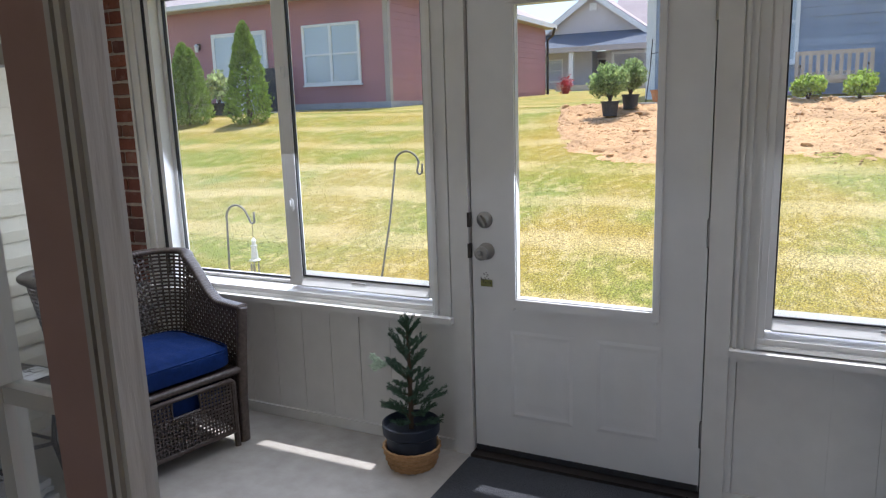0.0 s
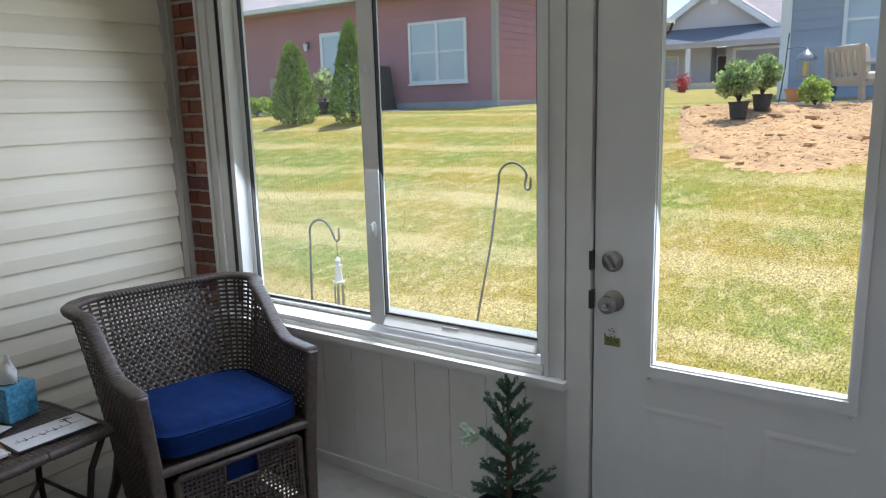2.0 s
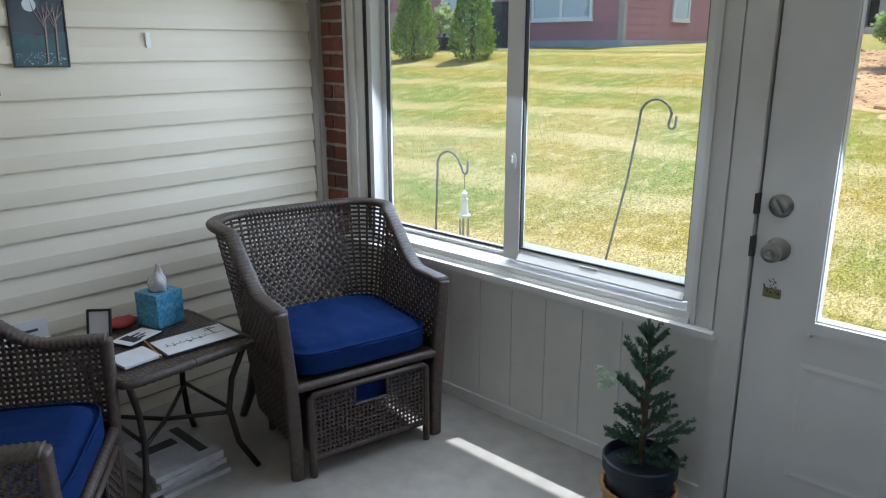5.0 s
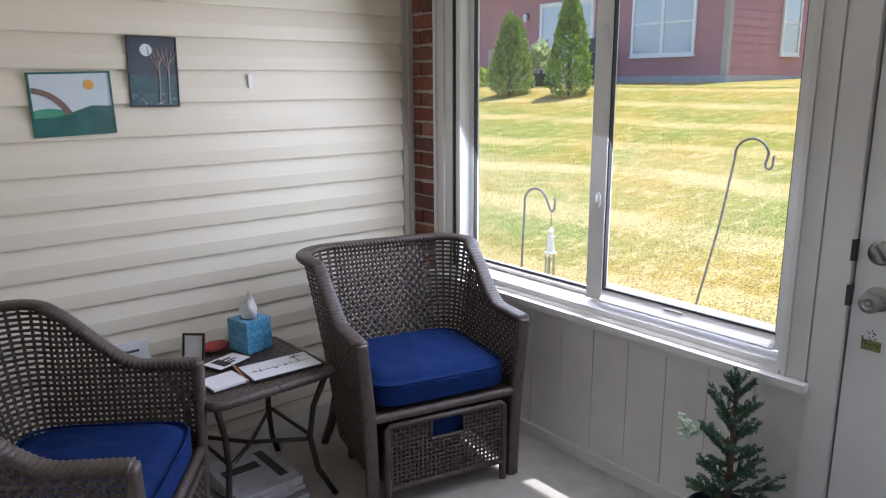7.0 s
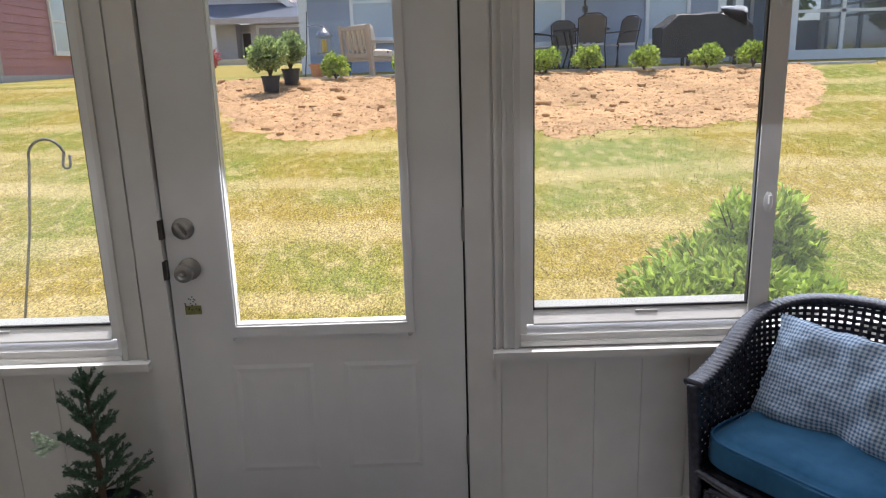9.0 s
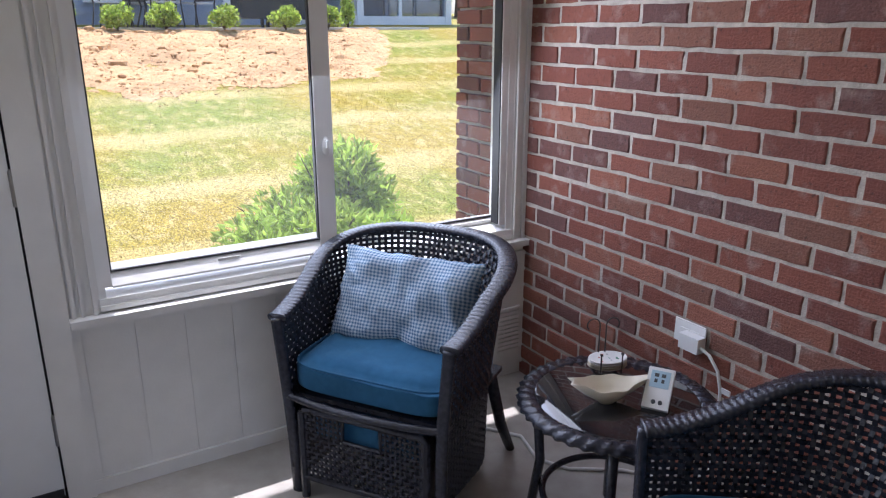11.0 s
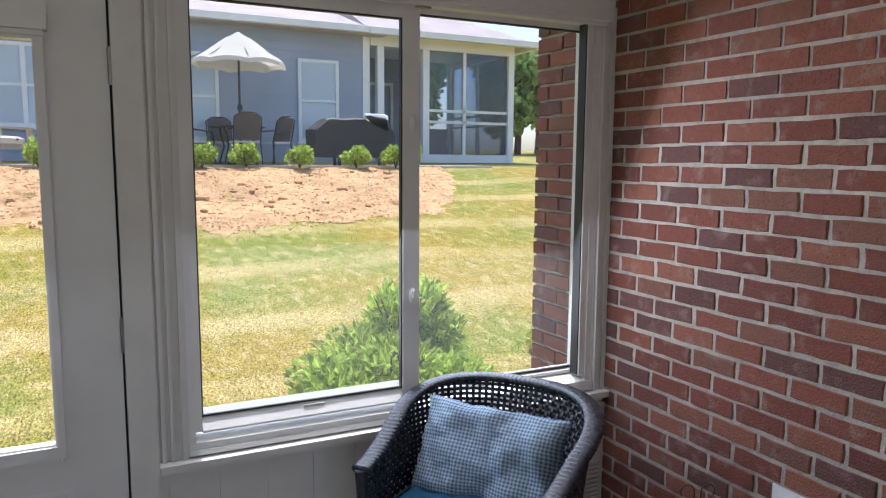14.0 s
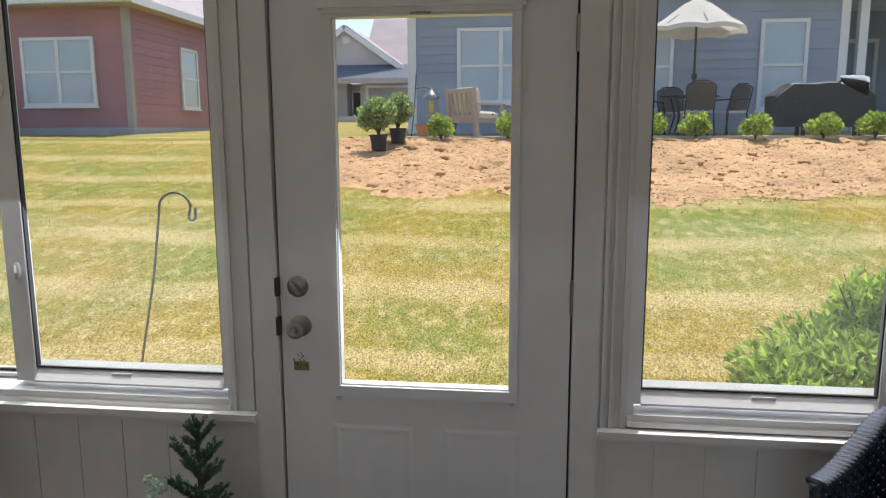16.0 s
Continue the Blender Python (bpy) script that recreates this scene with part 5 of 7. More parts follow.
# ---- furniture of the sunroom ----
def ribbons(name, strands, width, thick, material, parent, label="", kind=""):
    """Flat strands, each a list of (place, across, outward)."""
    verts, faces = [], []
    for st in strands:
        o = len(verts)
        for p, a, n in st:
            a, n = a * (width / 2), n * (thick / 2)
            verts += [p - a - n, p + a - n, p + a + n, p - a + n]
        for i in range(len(st) - 1):
            k = o + 4 * i
            for q in range(4):
                r = (q + 1) % 4
                faces.append((k + q, k + r, k + 4 + r, k + 4 + q))
        e = len(verts) - 4
        faces += [(o + 3, o + 2, o + 1, o), (e, e + 1, e + 2, e + 3)]
    o = raw_mesh(name, verts, faces, material, parent, label)
    o["kind"] = "stuff"
    return o


def braid(bm, pts, r, n=12, twist=52.0, depth=0.13, across=None, flat=1.0):
    """A rim wrapped in slanting strands; across: the way in which it is wider by the factor flat."""
    pts = [Vector(p) for p in pts]
    rings, up, run = [], None, 0.0
    for i, p in enumerate(pts):
        t = (pts[min(i + 1, len(pts) - 1)] - pts[max(i - 1, 0)]).normalized()
        if i:
            run += (p - pts[i - 1]).length
        if across is not None:
            up = across[i] if isinstance(across, list) else across
        elif up is None:
            up = t.orthogonal()
        up = (up - t * up.dot(t)).normalized()
        side = t.cross(up)
        ring = []
        for k in range(n):
            a = 2 * math.pi * k / n
            c, s = math.cos(a), math.sin(a)
            if flat != 1.0:
                c, s = math.copysign(abs(c) ** 0.7, c), math.copysign(abs(s) ** 0.7, s)
            rr = r * (1 + depth * math.sin(2 * math.pi * run * twist + 2 * a * (1 if c > 0 or flat == 1.0 else -1)))
            ring.append(bm.verts.new(p + (up * c * flat + side * s) * rr))
        rings.append(ring)
    for a, b in zip(rings, rings[1:]):
        for k in range(n):
            bm.faces.new((a[k], a[(k + 1) % n], b[(k + 1) % n], b[k]))
    bm.faces.new(rings[0][::-1]), bm.faces.new(rings[-1])


def soft_box(w, d, h, seed, crown=0.02, nx=22, ny=20, nz=5, round_=0.10):
    """A stuffed cushion: rounded outline, crowned top, slight creases. Centre of its base at the origin."""
    bm = bmesh.new()
    bmesh.ops.create_cube(bm, size=2.0)
    bmesh.ops.subdivide_edges(bm, edges=bm.edges[:], cuts=23, use_grid_fill=True)
    for v in bm.verts:
        x, y, z = v.co
        e = 6.0
        k = (abs(x) ** e + abs(y) ** e) ** (1 / e)
        s = max(abs(x), abs(y))
        f = (s / k if k > 1e-6 else 1.0)
        zz = z
        edge = max(0.0, (s - 0.80) / 0.20)
        rim = 1 - 0.5 * edge ** 2 * abs(z) ** 3
        px, py = x * f * w / 2 * (1 - 0.03 * abs(z) ** 4), y * f * d / 2 * (1 - 0.03 * abs(z) ** 4)
        cr = crown * (1 - x * x) * (1 - y * y) if z > 0 else 0
        wr = 0.010 * noise.noise((px * 9 + seed, py * 5, 1.5)) + 0.006 * noise.noise((px * 22, py * 14 + seed, 4)) if z > 0.2 else 0
        if z > 0.2:
            # creases that run forward from the back edge
            wr -= 0.016 * max(0.0, y) * max(0.0, noise.noise((px * 16 + seed * 3, py * 3, 7.0))) + 0.012 * math.exp(-((px + 0.05) / 0.02) ** 2) * max(0.0, y)
        v.co = (px, py, h * (0.5 + 0.5 * zz * rim) + cr + wr)
    return bm


def tub_chair(name, label, m, w, d, r, arm, back, wick, cloth, cloth_label, e0, e1, lean, pitch=0.0175, group="", square=True, seat=0.36, cush=0.115):
    t = thing(name, label, "chair", m, group=group)
    # plan: up one side, round the back, down the other
    L1, La, L2 = 2 * d - r, math.pi / 2 * r, 2 * (w - r)
    total = 2 * L1 + 2 * La + L2

    def plan(s):
        if s < L1:
            return Vector((-w, -d + s, 0)), Vector((-1, 0, 0))
        s -= L1
        if s < La:
            a = s / r
            return Vector((-w + r - r * math.cos(a), d - r + r * math.sin(a), 0)), Vector((-math.cos(a), math.sin(a), 0))
        s -= La
        if s < L2:
            return Vector((-w + r + s, d, 0)), Vector((0, 1, 0))
        s -= L2
        if s < La:
            a = s / r
            return Vector((w - r + r * math.sin(a), d - r + r * math.cos(a), 0)), Vector((math.sin(a), math.cos(a), 0))
        s -= La
        return Vector((w, d - r - s, 0)), Vector((1, 0, 0))

    def top(s):
        y = plan(s)[0].y
        u = min(1.0, max(0.0, ((y + d) / (2 * d) - e0) / (e1 - e0)))
        return arm + (back - arm) * u * u * (3 - 2 * u)

    def place(s, z):
        p, n = plan(s)
        if not square:
            p.x *= 1 - 0.09 * ((d - p.y) / (2 * d)) ** 2
        b = max(0.0, n.y)
        out = (z - 0.36) * (lean * b + 0.07 * (1 - b)) if z > 0.36 else (z - 0.36) * (0.12 if square else 0.03)
        return Vector((p.x, p.y, z)) + n * out, n

    ncol = int(total / pitch)
    low = seat + 0.01
    up = Vector((0, 0, 1))
    rows, cols = [], []
    for i in range(1, ncol):
        s = total * i / ncol
        zt = top(s) - 0.01
        n_st = max(3, int((zt - low) / pitch))
        st = []
        for k in range(n_st + 1):
            z = low + (zt - low) * k / n_st
            p, n = place(s, z)
            st.append((p + n * (0.0028 if (k + i) % 2 else -0.0028), n.cross(up), n))
        cols.append(st)
    zk, k = low + pitch * 0.5, 0
    while zk < back:
        st = []
        for i in range(ncol + 1):
            s = total * i / ncol
            if zk < top(s) - 0.004:
                p, n = place(s, zk)
                st.append((p + n * (-0.0028 if (k + i) % 2 else 0.0028), up, n))
            elif len(st) > 2:
                rows.append(st)
                st = []
            else:
                st = []
        if len(st) > 2:
            rows.append(st)
        zk += pitch
        k += 1
    ribbons("woven_back", rows + cols, pitch * (0.56 if square else 0.60), 0.0035, wick, t)
    # closely woven skirt below the seat
    rows = []
    zk = 0.09
    while zk < low:
        st = []
        for i in range(ncol + 1):
            p, n = place(total * i / ncol, zk)
            st.append((p + n * (0.002 if (int(zk * 1000) // 11 + i) % 2 else -0.002), up, n))
        rows.append(st)
        zk += 0.0115
    for i in range(0, ncol + 1, 1):
        st = [(place(total * i / ncol, z)[0], place(total * i / ncol, z)[1].cross(up), place(total * i / ncol, z)[1]) for z in (0.09, 0.2, 0.3, low)]
        rows.append(st)
    ribbons("woven_skirt", rows, 0.0112, 0.003, wick, t)
    # rim
    bm = bmesh.new()
    N = int(total / 0.004)
    rr, fl = (0.0145, 1.95) if square else (0.0138, 2.2)
    braid(bm, [place(total * i / N, top(total * i / N))[0] for i in range(N + 1)], rr, across=[plan(total * i / N)[1] for i in range(N + 1)], flat=fl, n=20, twist=62, depth=0.075)
    part("rim", bm, wick, t, smooth=True)
    # front posts down to the floor
    for sx, s in ((-1, 0.0), (1, total)):
        ptop = place(s, arm)[0]
        fw = w if square else w * 0.91
        pts = [(sx * (fw - 0.015), -d + 0.012, 0.0), (sx * (fw - 0.012), -d + 0.008, 0.2), (sx * (fw - 0.004), -d + 0.002, low)] + [tuple(ptop.lerp(Vector((sx * (fw - 0.004), -d + 0.002, low)), 1 - q)) for q in (0.5, 1.0)]
        bm = bmesh.new()
        fine = []
        for a, b in zip(pts, pts[1:]):
            n = max(2, int((Vector(b) - Vector(a)).length / 0.006))
            fine += [tuple(Vector(a).lerp(Vector(b), q / n)) for q in range(n)]
        braid(bm, fine + [pts[-1]], 0.0165 if square else 0.0125, n=16, twist=70, depth=0.06, across=Vector((1, 0, 0)), flat=1.5)
        part("front_leg", bm, wick, t, smooth=True)
    for sx in (-1, 1):
        bm = bmesh.new()
        tube(bm, ((sx * w * 0.80, d * 0.82, 0.33), (sx * w * 0.9, d * 0.98, 0.12), (sx * w * 0.98, d * 1.16, 0.0)), [0.022, 0.02, 0.016], 10)
        part("back_leg", bm, wick, t, smooth=True)
    bm = bmesh.new()
    rw = w if square else w * 0.89
    n = int(2 * rw / 0.006)
    braid(bm, [(-rw + 2 * rw * i / n, -d + 0.004 - (0.03 * (1 - (2 * i / n - 1) ** 2) if not square else 0.0), seat - 0.012) for i in range(n + 1)], 0.017 if square else 0.013, twist=46, depth=0.07)
    part("seat_rail", bm, wick, t, smooth=True)
    boxes("seat_deck", [(-w + 0.02, w - 0.02, -d + 0.02, d - 0.03, seat - 0.02, seat - 0.005)], wick, t)
    cu = part("seat_cushion", soft_box(2 * w - 0.05, 2 * d - 0.03, cush, w * 50), cloth, t, cloth_label, smooth=True)
    cu.location = (0, -0.012, seat - 0.004)
    bm = bmesh.new()
    ww, dd, e = (2 * w - 0.05) / 2, (2 * d - 0.03) / 2, 6.0
    loop = []
    for i in range(72):
        a = 2 * math.pi * i / 72
        c, s_ = math.cos(a), math.sin(a)
        k = (abs(c) ** e + abs(s_) ** e) ** (-1 / e)
        loop.append((c * k * ww * 0.985, s_ * k * dd * 0.985, cush * 0.86))
    tube(bm, loop, 0.004, 6, closed=True)
    part("piping", bm, cloth, cu, smooth=True)
    return t


def ottoman(name, label, m, w, d, wick, cloth):
    """The woven footstool pushed in under its chair."""
    t = thing(name, label, "footstool", m)
    z0, z1, pitch = 0.085, 0.305, 0.0165
    up, n = Vector((0, 0, 1)), Vector((0, -1, 0))
    rows, cols = [], []
    nx, nz = int(2 * w / pitch), int((z1 - z0) / pitch)
    hole = lambda x, z: abs(x) < 0.062 and z > z1 - 0.066
    for k in range(nz + 1):
        z, st = z0 + (z1 - z0) * k / nz, []
        for i in range(nx + 1):
            x = -w + 2 * w * i / nx
            if hole(x, z):
                if len(st) > 1:
                    rows.append(st)
                st = []
                continue
            st.append((Vector((x, -d + (0.0025 if (i + k) % 2 else -0.0025), z)), up, n))
        if len(st) > 1:
            rows.append(st)
    for i in range(nx + 1):
        x, st = -w + 2 * w * i / nx, []
        for k in range(nz + 1):
            z = z0 + (z1 - z0) * k / nz
            if hole(x, z):
                break
            st.append((Vector((x, -d + (-0.0025 if (i + k) % 2 else 0.0025), z)), Vector((1, 0, 0)), n))
        if len(st) > 1:
            cols.append(st)
    ribbons("woven_front", rows + cols, pitch * 0.47, 0.0035, wick, t)
    loop = [(-w, -d, z0 - 0.01), (-w, -d, z1 + 0.002), (-w + 0.012, -d, z1 + 0.012), (w - 0.012, -d, z1 + 0.012), (w, -d, z1 + 0.002), (w, -d, z0 - 0.01)]
    bm = bmesh.new()
    tube(bm, loop, 0.011, 8, closed=True)
    part("front_frame", bm, wick, t, smooth=True)
    bm = bmesh.new()
    tube(bm, ((-0.066, -d, z1), (-0.066, -d, z1 - 0.07), (0.066, -d, z1 - 0.07), (0.066, -d, z1)), 0.007, 8)
    part("handle_frame", bm, wick, t)
    boxes("cushion", [(-w + 0.03, w - 0.03, -d + 0.02, d - 0.05, z1 - 0.085, z1 + 0.0)], cloth, t, bevel=0.01)
    boxes("side_panel", [(-w - 0.004, -w + 0.004, -d + 0.012, d - 0.05, z0, z1)], wick, t)
    boxes("side_panel", [(w - 0.004, w + 0.004, -d + 0.012, d - 0.05, z0, z1)], wick, t)
    for sx in (-1, 1):
        for y in (-d + 0.002, d - 0.05):
            bm = bmesh.new()
            tube(bm, ((sx * w, y, 0.0), (sx * w, y, z1)), 0.014, 8)
            part("leg", bm, wick, t)
    return t


def at(x, y, turn):
    return Matrix.Translation((x, y, 0)) @ Matrix.Rotation(radians(turn), 4, "Z")


BROWN = "brown resin wicker armchair with a navy seat cushion"
C1, C2 = at(-1.353, -0.512, 76.7), at(-1.256, -1.760, 146)
for M in (C1, C2):
    tub_chair("wicker_armchair", BROWN, M, 0.302, 0.266, 0.10, 0.630, 0.826, WICKER, NAVY, "navy blue fabric seat cushion", 0.30, 0.92, 0.283, group="brown wicker armchairs")
    ottoman("wicker_footstool", "brown woven footstool tucked under an armchair", M @ Matrix.Translation((0, -0.045, 0)), 0.235, 0.23, WICKER, NAVY)
C3, C4 = at(1.91, -0.405, -55.9), at(2.042, -1.715, -128)
for M in (C3, C4):
    tub_chair("barrel_armchair", "black resin wicker barrel armchair with a teal cushion", M, 0.298, 0.245, 0.26, 0.605, 0.770, BLACKWICKER, TEAL, "teal blue fabric seat cushion", 0.0, 1.0, 0.229, group="black wicker armchairs", square=False)
    ottoman("wicker_footstool", "black woven footstool tucked under an armchair", M @ Matrix.Translation((0, -0.04, 0)), 0.215, 0.21, BLACKWICKER, TEAL)


def throw_pillow(m):
    t = thing("throw_pillow", "blue and white gingham throw pillow on the black armchair", "pillow", m)
    n, W, Hh, T = 64, 0.505, 0.325, 0.062
    me = bpy.data.meshes.new("pillow_cover")
    verts, faces = [], []
    for side in (1, -1):
        for j in range(n + 1):
            for i in range(n + 1):
                u, v = 2 * i / n - 1, 2 * j / n - 1
                th = T * (max(0, 1 - abs(u) ** 4) * max(0, 1 - abs(v) ** 4)) ** 0.6
                soft = min(1.0, th / 0.03)
                dent = -0.022 * math.exp(-((u - 0.03) / 0.20) ** 2) * (0.5 - 0.5 * v)
                # folds hanging from the top edge, and loose cloth near the seams
                fold = 0.011 * math.sin(9.5 * u + 1.3 * v + 1.2 * noise.noise((u * 2, v * 2, 3.0))) * (0.45 + 0.55 * v)
                wr = 0.020 * noise.noise((u * 2.6, v * 1.8, side * 2.0)) + 0.010 * noise.noise((u * 6 + v * 2, v * 3, side * 4.0)) + 0.004 * noise.noise((u * 15, v * 9, side * 6.0))
                hem = 0.008 * noise.noise((u * 4, v * 5, 9.0)) + 0.004 * noise.noise((u * 11, v * 13, 5.0))
                x = W / 2 * u * (1 - 0.045 * (1 - v * v) * abs(u) ** 4) + hem * abs(u) ** 6
                z = Hh / 2 * v * (1 - 0.05 * (1 - u * u) * abs(v) ** 4) + 0.022 * math.exp(-((u - 0.03) / 0.2) ** 2) * max(0, -v) ** 2 + hem * abs(v) ** 6
                verts.append((x, -side * (th + (wr + dent + fold) * soft) + 0.012 * noise.noise((u * 2.2, v * 2.2, 8.0)) * (1 - soft), z))
    o = (n + 1) ** 2
    for side in (0, 1):
        for j in range(n):
            for i in range(n):
                a = side * o + j * (n + 1) + i
                f = (a, a + 1, a + n + 2, a + n + 1)
                faces.append(f if side == 0 else f[::-1])
    me.from_pydata(verts, [], faces)
    lay = me.uv_layers.new(name="UVMap")
    for lp in me.loops:
        k = lp.vertex_index % o
        lay.data[lp.index].uv = ((k % (n + 1)) / n, (k // (n + 1)) / n)
    me.materials.append(GINGHAM)
    me.shade_smooth()
    new("pillow_cover", me).parent = t


throw_pillow(C3 @ Matrix.Translation((-0.01, 0.062, 0.592)) @ Matrix.Rotation(radians(-25), 4, "X") @ Matrix.Rotation(radians(0.5), 4, "Y"))


def side_table():
    t = thing("side_table", "square brown wicker side table with curved metal legs", "table", at(-1.56, -1.125, 2))
    z = 0.5
    w, pitch = 0.225, 0.016
    n = int(2 * w / pitch)
    up = Vector((0, 0, 1))
    st = []
    for k in range(n + 1):
        c = -w + 2 * w * k / n
        st.append([(Vector((-w + 2 * w * i / n, c, z - 0.006 + (0.0015 if (i + k) % 2 else -0.0015))), Vector((0, 1, 0)), up) for i in range(n + 1)])
        st.append([(Vector((c, -w + 2 * w * i / n, z - 0.006 + (-0.0015 if (i + k) % 2 else 0.0015))), Vector((1, 0, 0)), up) for i in range(n + 1)])
    ribbons("woven_top", st, pitch * 0.93, 0.003, WICKER, t)
    boxes("top_board", [(-w, w, -w, w, z - 0.022, z - 0.011)], WICKER, t)
    bm = bmesh.new()
    loop = []
    for i in range(160):
        a = 2 * math.pi * i / 160
        c, s = math.cos(a), math.sin(a)
        k = (abs(c) ** 14 + abs(s) ** 14) ** (-1 / 14)
        loop.append((c * k * (w + 0.006), s * k * (w + 0.006), z - 0.016))
    braid(bm, loop + [loop[0]], 0.016, n=8, twist=40, depth=0.12)
    part("edge", bm, WICKER, t, smooth=True)
    for sx in (-1, 1):
        for sy in (-1, 1):
            bm = bmesh.new()
            tube(bm, [(sx * (w - 0.02), sy * (w - 0.02), z - 0.03), (sx * (w - 0.055), sy * (w - 0.055), z - 0.15), (sx * (w - 0.068), sy * (w - 0.068), z - 0.27), (sx * (w - 0.05), sy * (w - 0.05), 0.10), (sx * (w - 0.005), sy * (w - 0.005), 0.0)], 0.011, 8)
            part("leg", bm, DARKMETAL, t, smooth=True)
    for s in (-1, 1):
        bm = bmesh.new()
        tube(bm, [(-(w - 0.068), -s * (w - 0.068), 0.22), (0, 0, 0.20), (w - 0.068, s * (w - 0.068), 0.22)], 0.008, 8)
        part("stretcher", bm, DARKMETAL, t, smooth=True)
    for s in (-1, 1):
        bm = bmesh.new()
        tube(bm, [(-(w - 0.066), s * (w - 0.066), 0.235), (w - 0.066, s * (w - 0.066), 0.235)], 0.007, 8)
        part("stretcher", bm, DARKMETAL, t, smooth=True)


side_table()
TT = 0.5


def tissue_box():
    t = thing("tissue_box", "blue patterned cube tissue box with a tissue pulled up", "tissue box", Matrix.Translation((-1.72, -1.03, TT)) @ Matrix.Rotation(radians(14), 4, "Z"))
    cb = mat("blue_printed_card", (0.03, 0.22, 0.45), (0.20, 0.50, 0.68), 0.45, 75, stain=0.3)
    bm = bmesh.new()
    box(bm, -0.057, 0.057, -0.057, 0.057, 0, 0.122)
    bevelled(bm, 0.002, 2)
    part("carton", bm, cb, t)
    bm = bmesh.new()
    lathe(bm, ((0.004, 0), (0.034, 0.0), (0.034, 0.001), (0.004, 0.001)), 20)
    o = part("slot", bm, DARKIN, t)
    o.location = (0, 0, 0.1222)
    bm = bmesh.new()
    rings = []
    for j in range(9):
        q = j / 8
        rad = 0.030 * (1 - 0.45 * q) + 0.009 * math.sin(q * 5)
        rings.append([bm.verts.new((rad * (1 + 0.35 * math.sin(3 * a + j)) * math.cos(a) + 0.012 * q, rad * 0.7 * (1 + 0.35 * math.cos(4 * a + j)) * math.sin(a), q * 0.098 + 0.006 * math.sin(2 * a + 1) * q)) for a in (2 * math.pi * k / 14 for k in range(14))])
    for a, b in zip(rings, rings[1:]):
        for k in range(14):
            bm.faces.new((a[k], a[(k + 1) % 14], b[(k + 1) % 14], b[k]))
    bm.faces.new(rings[-1])
    o = part("tissue", bm, mat("white_tissue", (0.82, 0.82, 0.82), None, 0.9, 30, 0.3, 120), t, smooth=True)
    o.location = (0, 0, 0.121)


tissue_box()
PAPER = mat("white_printed_paper", (0.74, 0.74, 0.76), (0.68, 0.68, 0.70), 0.7, 25, stain=0.05)
INK = mat("black_ink", (0.02, 0.02, 0.022), (0.03, 0.03, 0.03), 0.6, 20)
ORANGE = mat("orange_pencil_lacquer", (0.55, 0.22, 0.06), None, 0.4, 30)
REDCLOTH = mat("red_cloth", (0.40, 0.07, 0.06), None, 0.9, 40, 0.3, 200)


def flat_sheet(name, label, category, x, y, w, d, turn, z=TT + 0.003, thick=0.003, border=0.0, marks=(), cover=None):
    """A card or booklet lying flat, with a dark border and printed marks."""
    t = thing(name, label, category, Matrix.Translation((x, y, z)) @ Matrix.Rotation(radians(turn), 4, "Z"))
    boxes("sheet", [(-w / 2, w / 2, -d / 2, d / 2, 0, thick)], cover or PAPER, t, bevel=0.0008)
    if border:
        boxes("page", [(-w / 2 + border, w / 2 - border, -d / 2 + border, d / 2 - border, thick, thick + 0.0012)], PAPER, t)
    for a, b, c, e in marks:
        boxes("print", [(a * w, b * w, c * d, e * d, thick + 0.0012, thick + 0.002)], INK, t)
    return t


def winter_marks():
    rng = random.Random(2)
    out = [(-0.40, 0.40, -0.03, -0.02), (0.26, 0.275, -0.02, 0.36), (0.20, 0.265, 0.24, 0.26), (0.275, 0.36, 0.28, 0.30), (0.22, 0.33, 0.34, 0.36)]
    for k in range(7):
        a = -0.36 + k * 0.085
        out.append((a, a + 0.006, -0.02, 0.06 + 0.05 * rng.random()))
    out += [(-0.3, -0.27, -0.08, -0.05), (-0.1, -0.06, -0.1, -0.06), (0.05, 0.08, -0.07, -0.03)]
    return out


flat_sheet("picture_booklet", "white booklet with a bare winter tree drawing", "booklet", -1.466, -1.035, 0.27, 0.16, 88, border=0.008, marks=winter_marks(), cover=INK)
flat_sheet("notepad", "small white notepad lying on the table", "notepad", -1.46, -1.25, 0.115, 0.125, 5, thick=0.008)
flat_sheet("photo_card", "black and white photo card", "card", -1.63, -1.165, 0.10, 0.15, 20, border=0.004, marks=((-0.35, 0.35, -0.3, -0.05), (-0.2, -0.1, -0.05, 0.2), (0.0, 0.08, -0.05, 0.25), (0.15, 0.25, -0.05, 0.12)), cover=INK)


def pencil():
    bm = bmesh.new()
    tube(bm, ((-1.575, -1.165, TT + 0.008), (-1.40, -1.19, TT + 0.008)), 0.0036, 6)
    p = part("pencil", bm, ORANGE)
    tagged(p, "orange pencil lying between the papers", "pencil")


pencil()


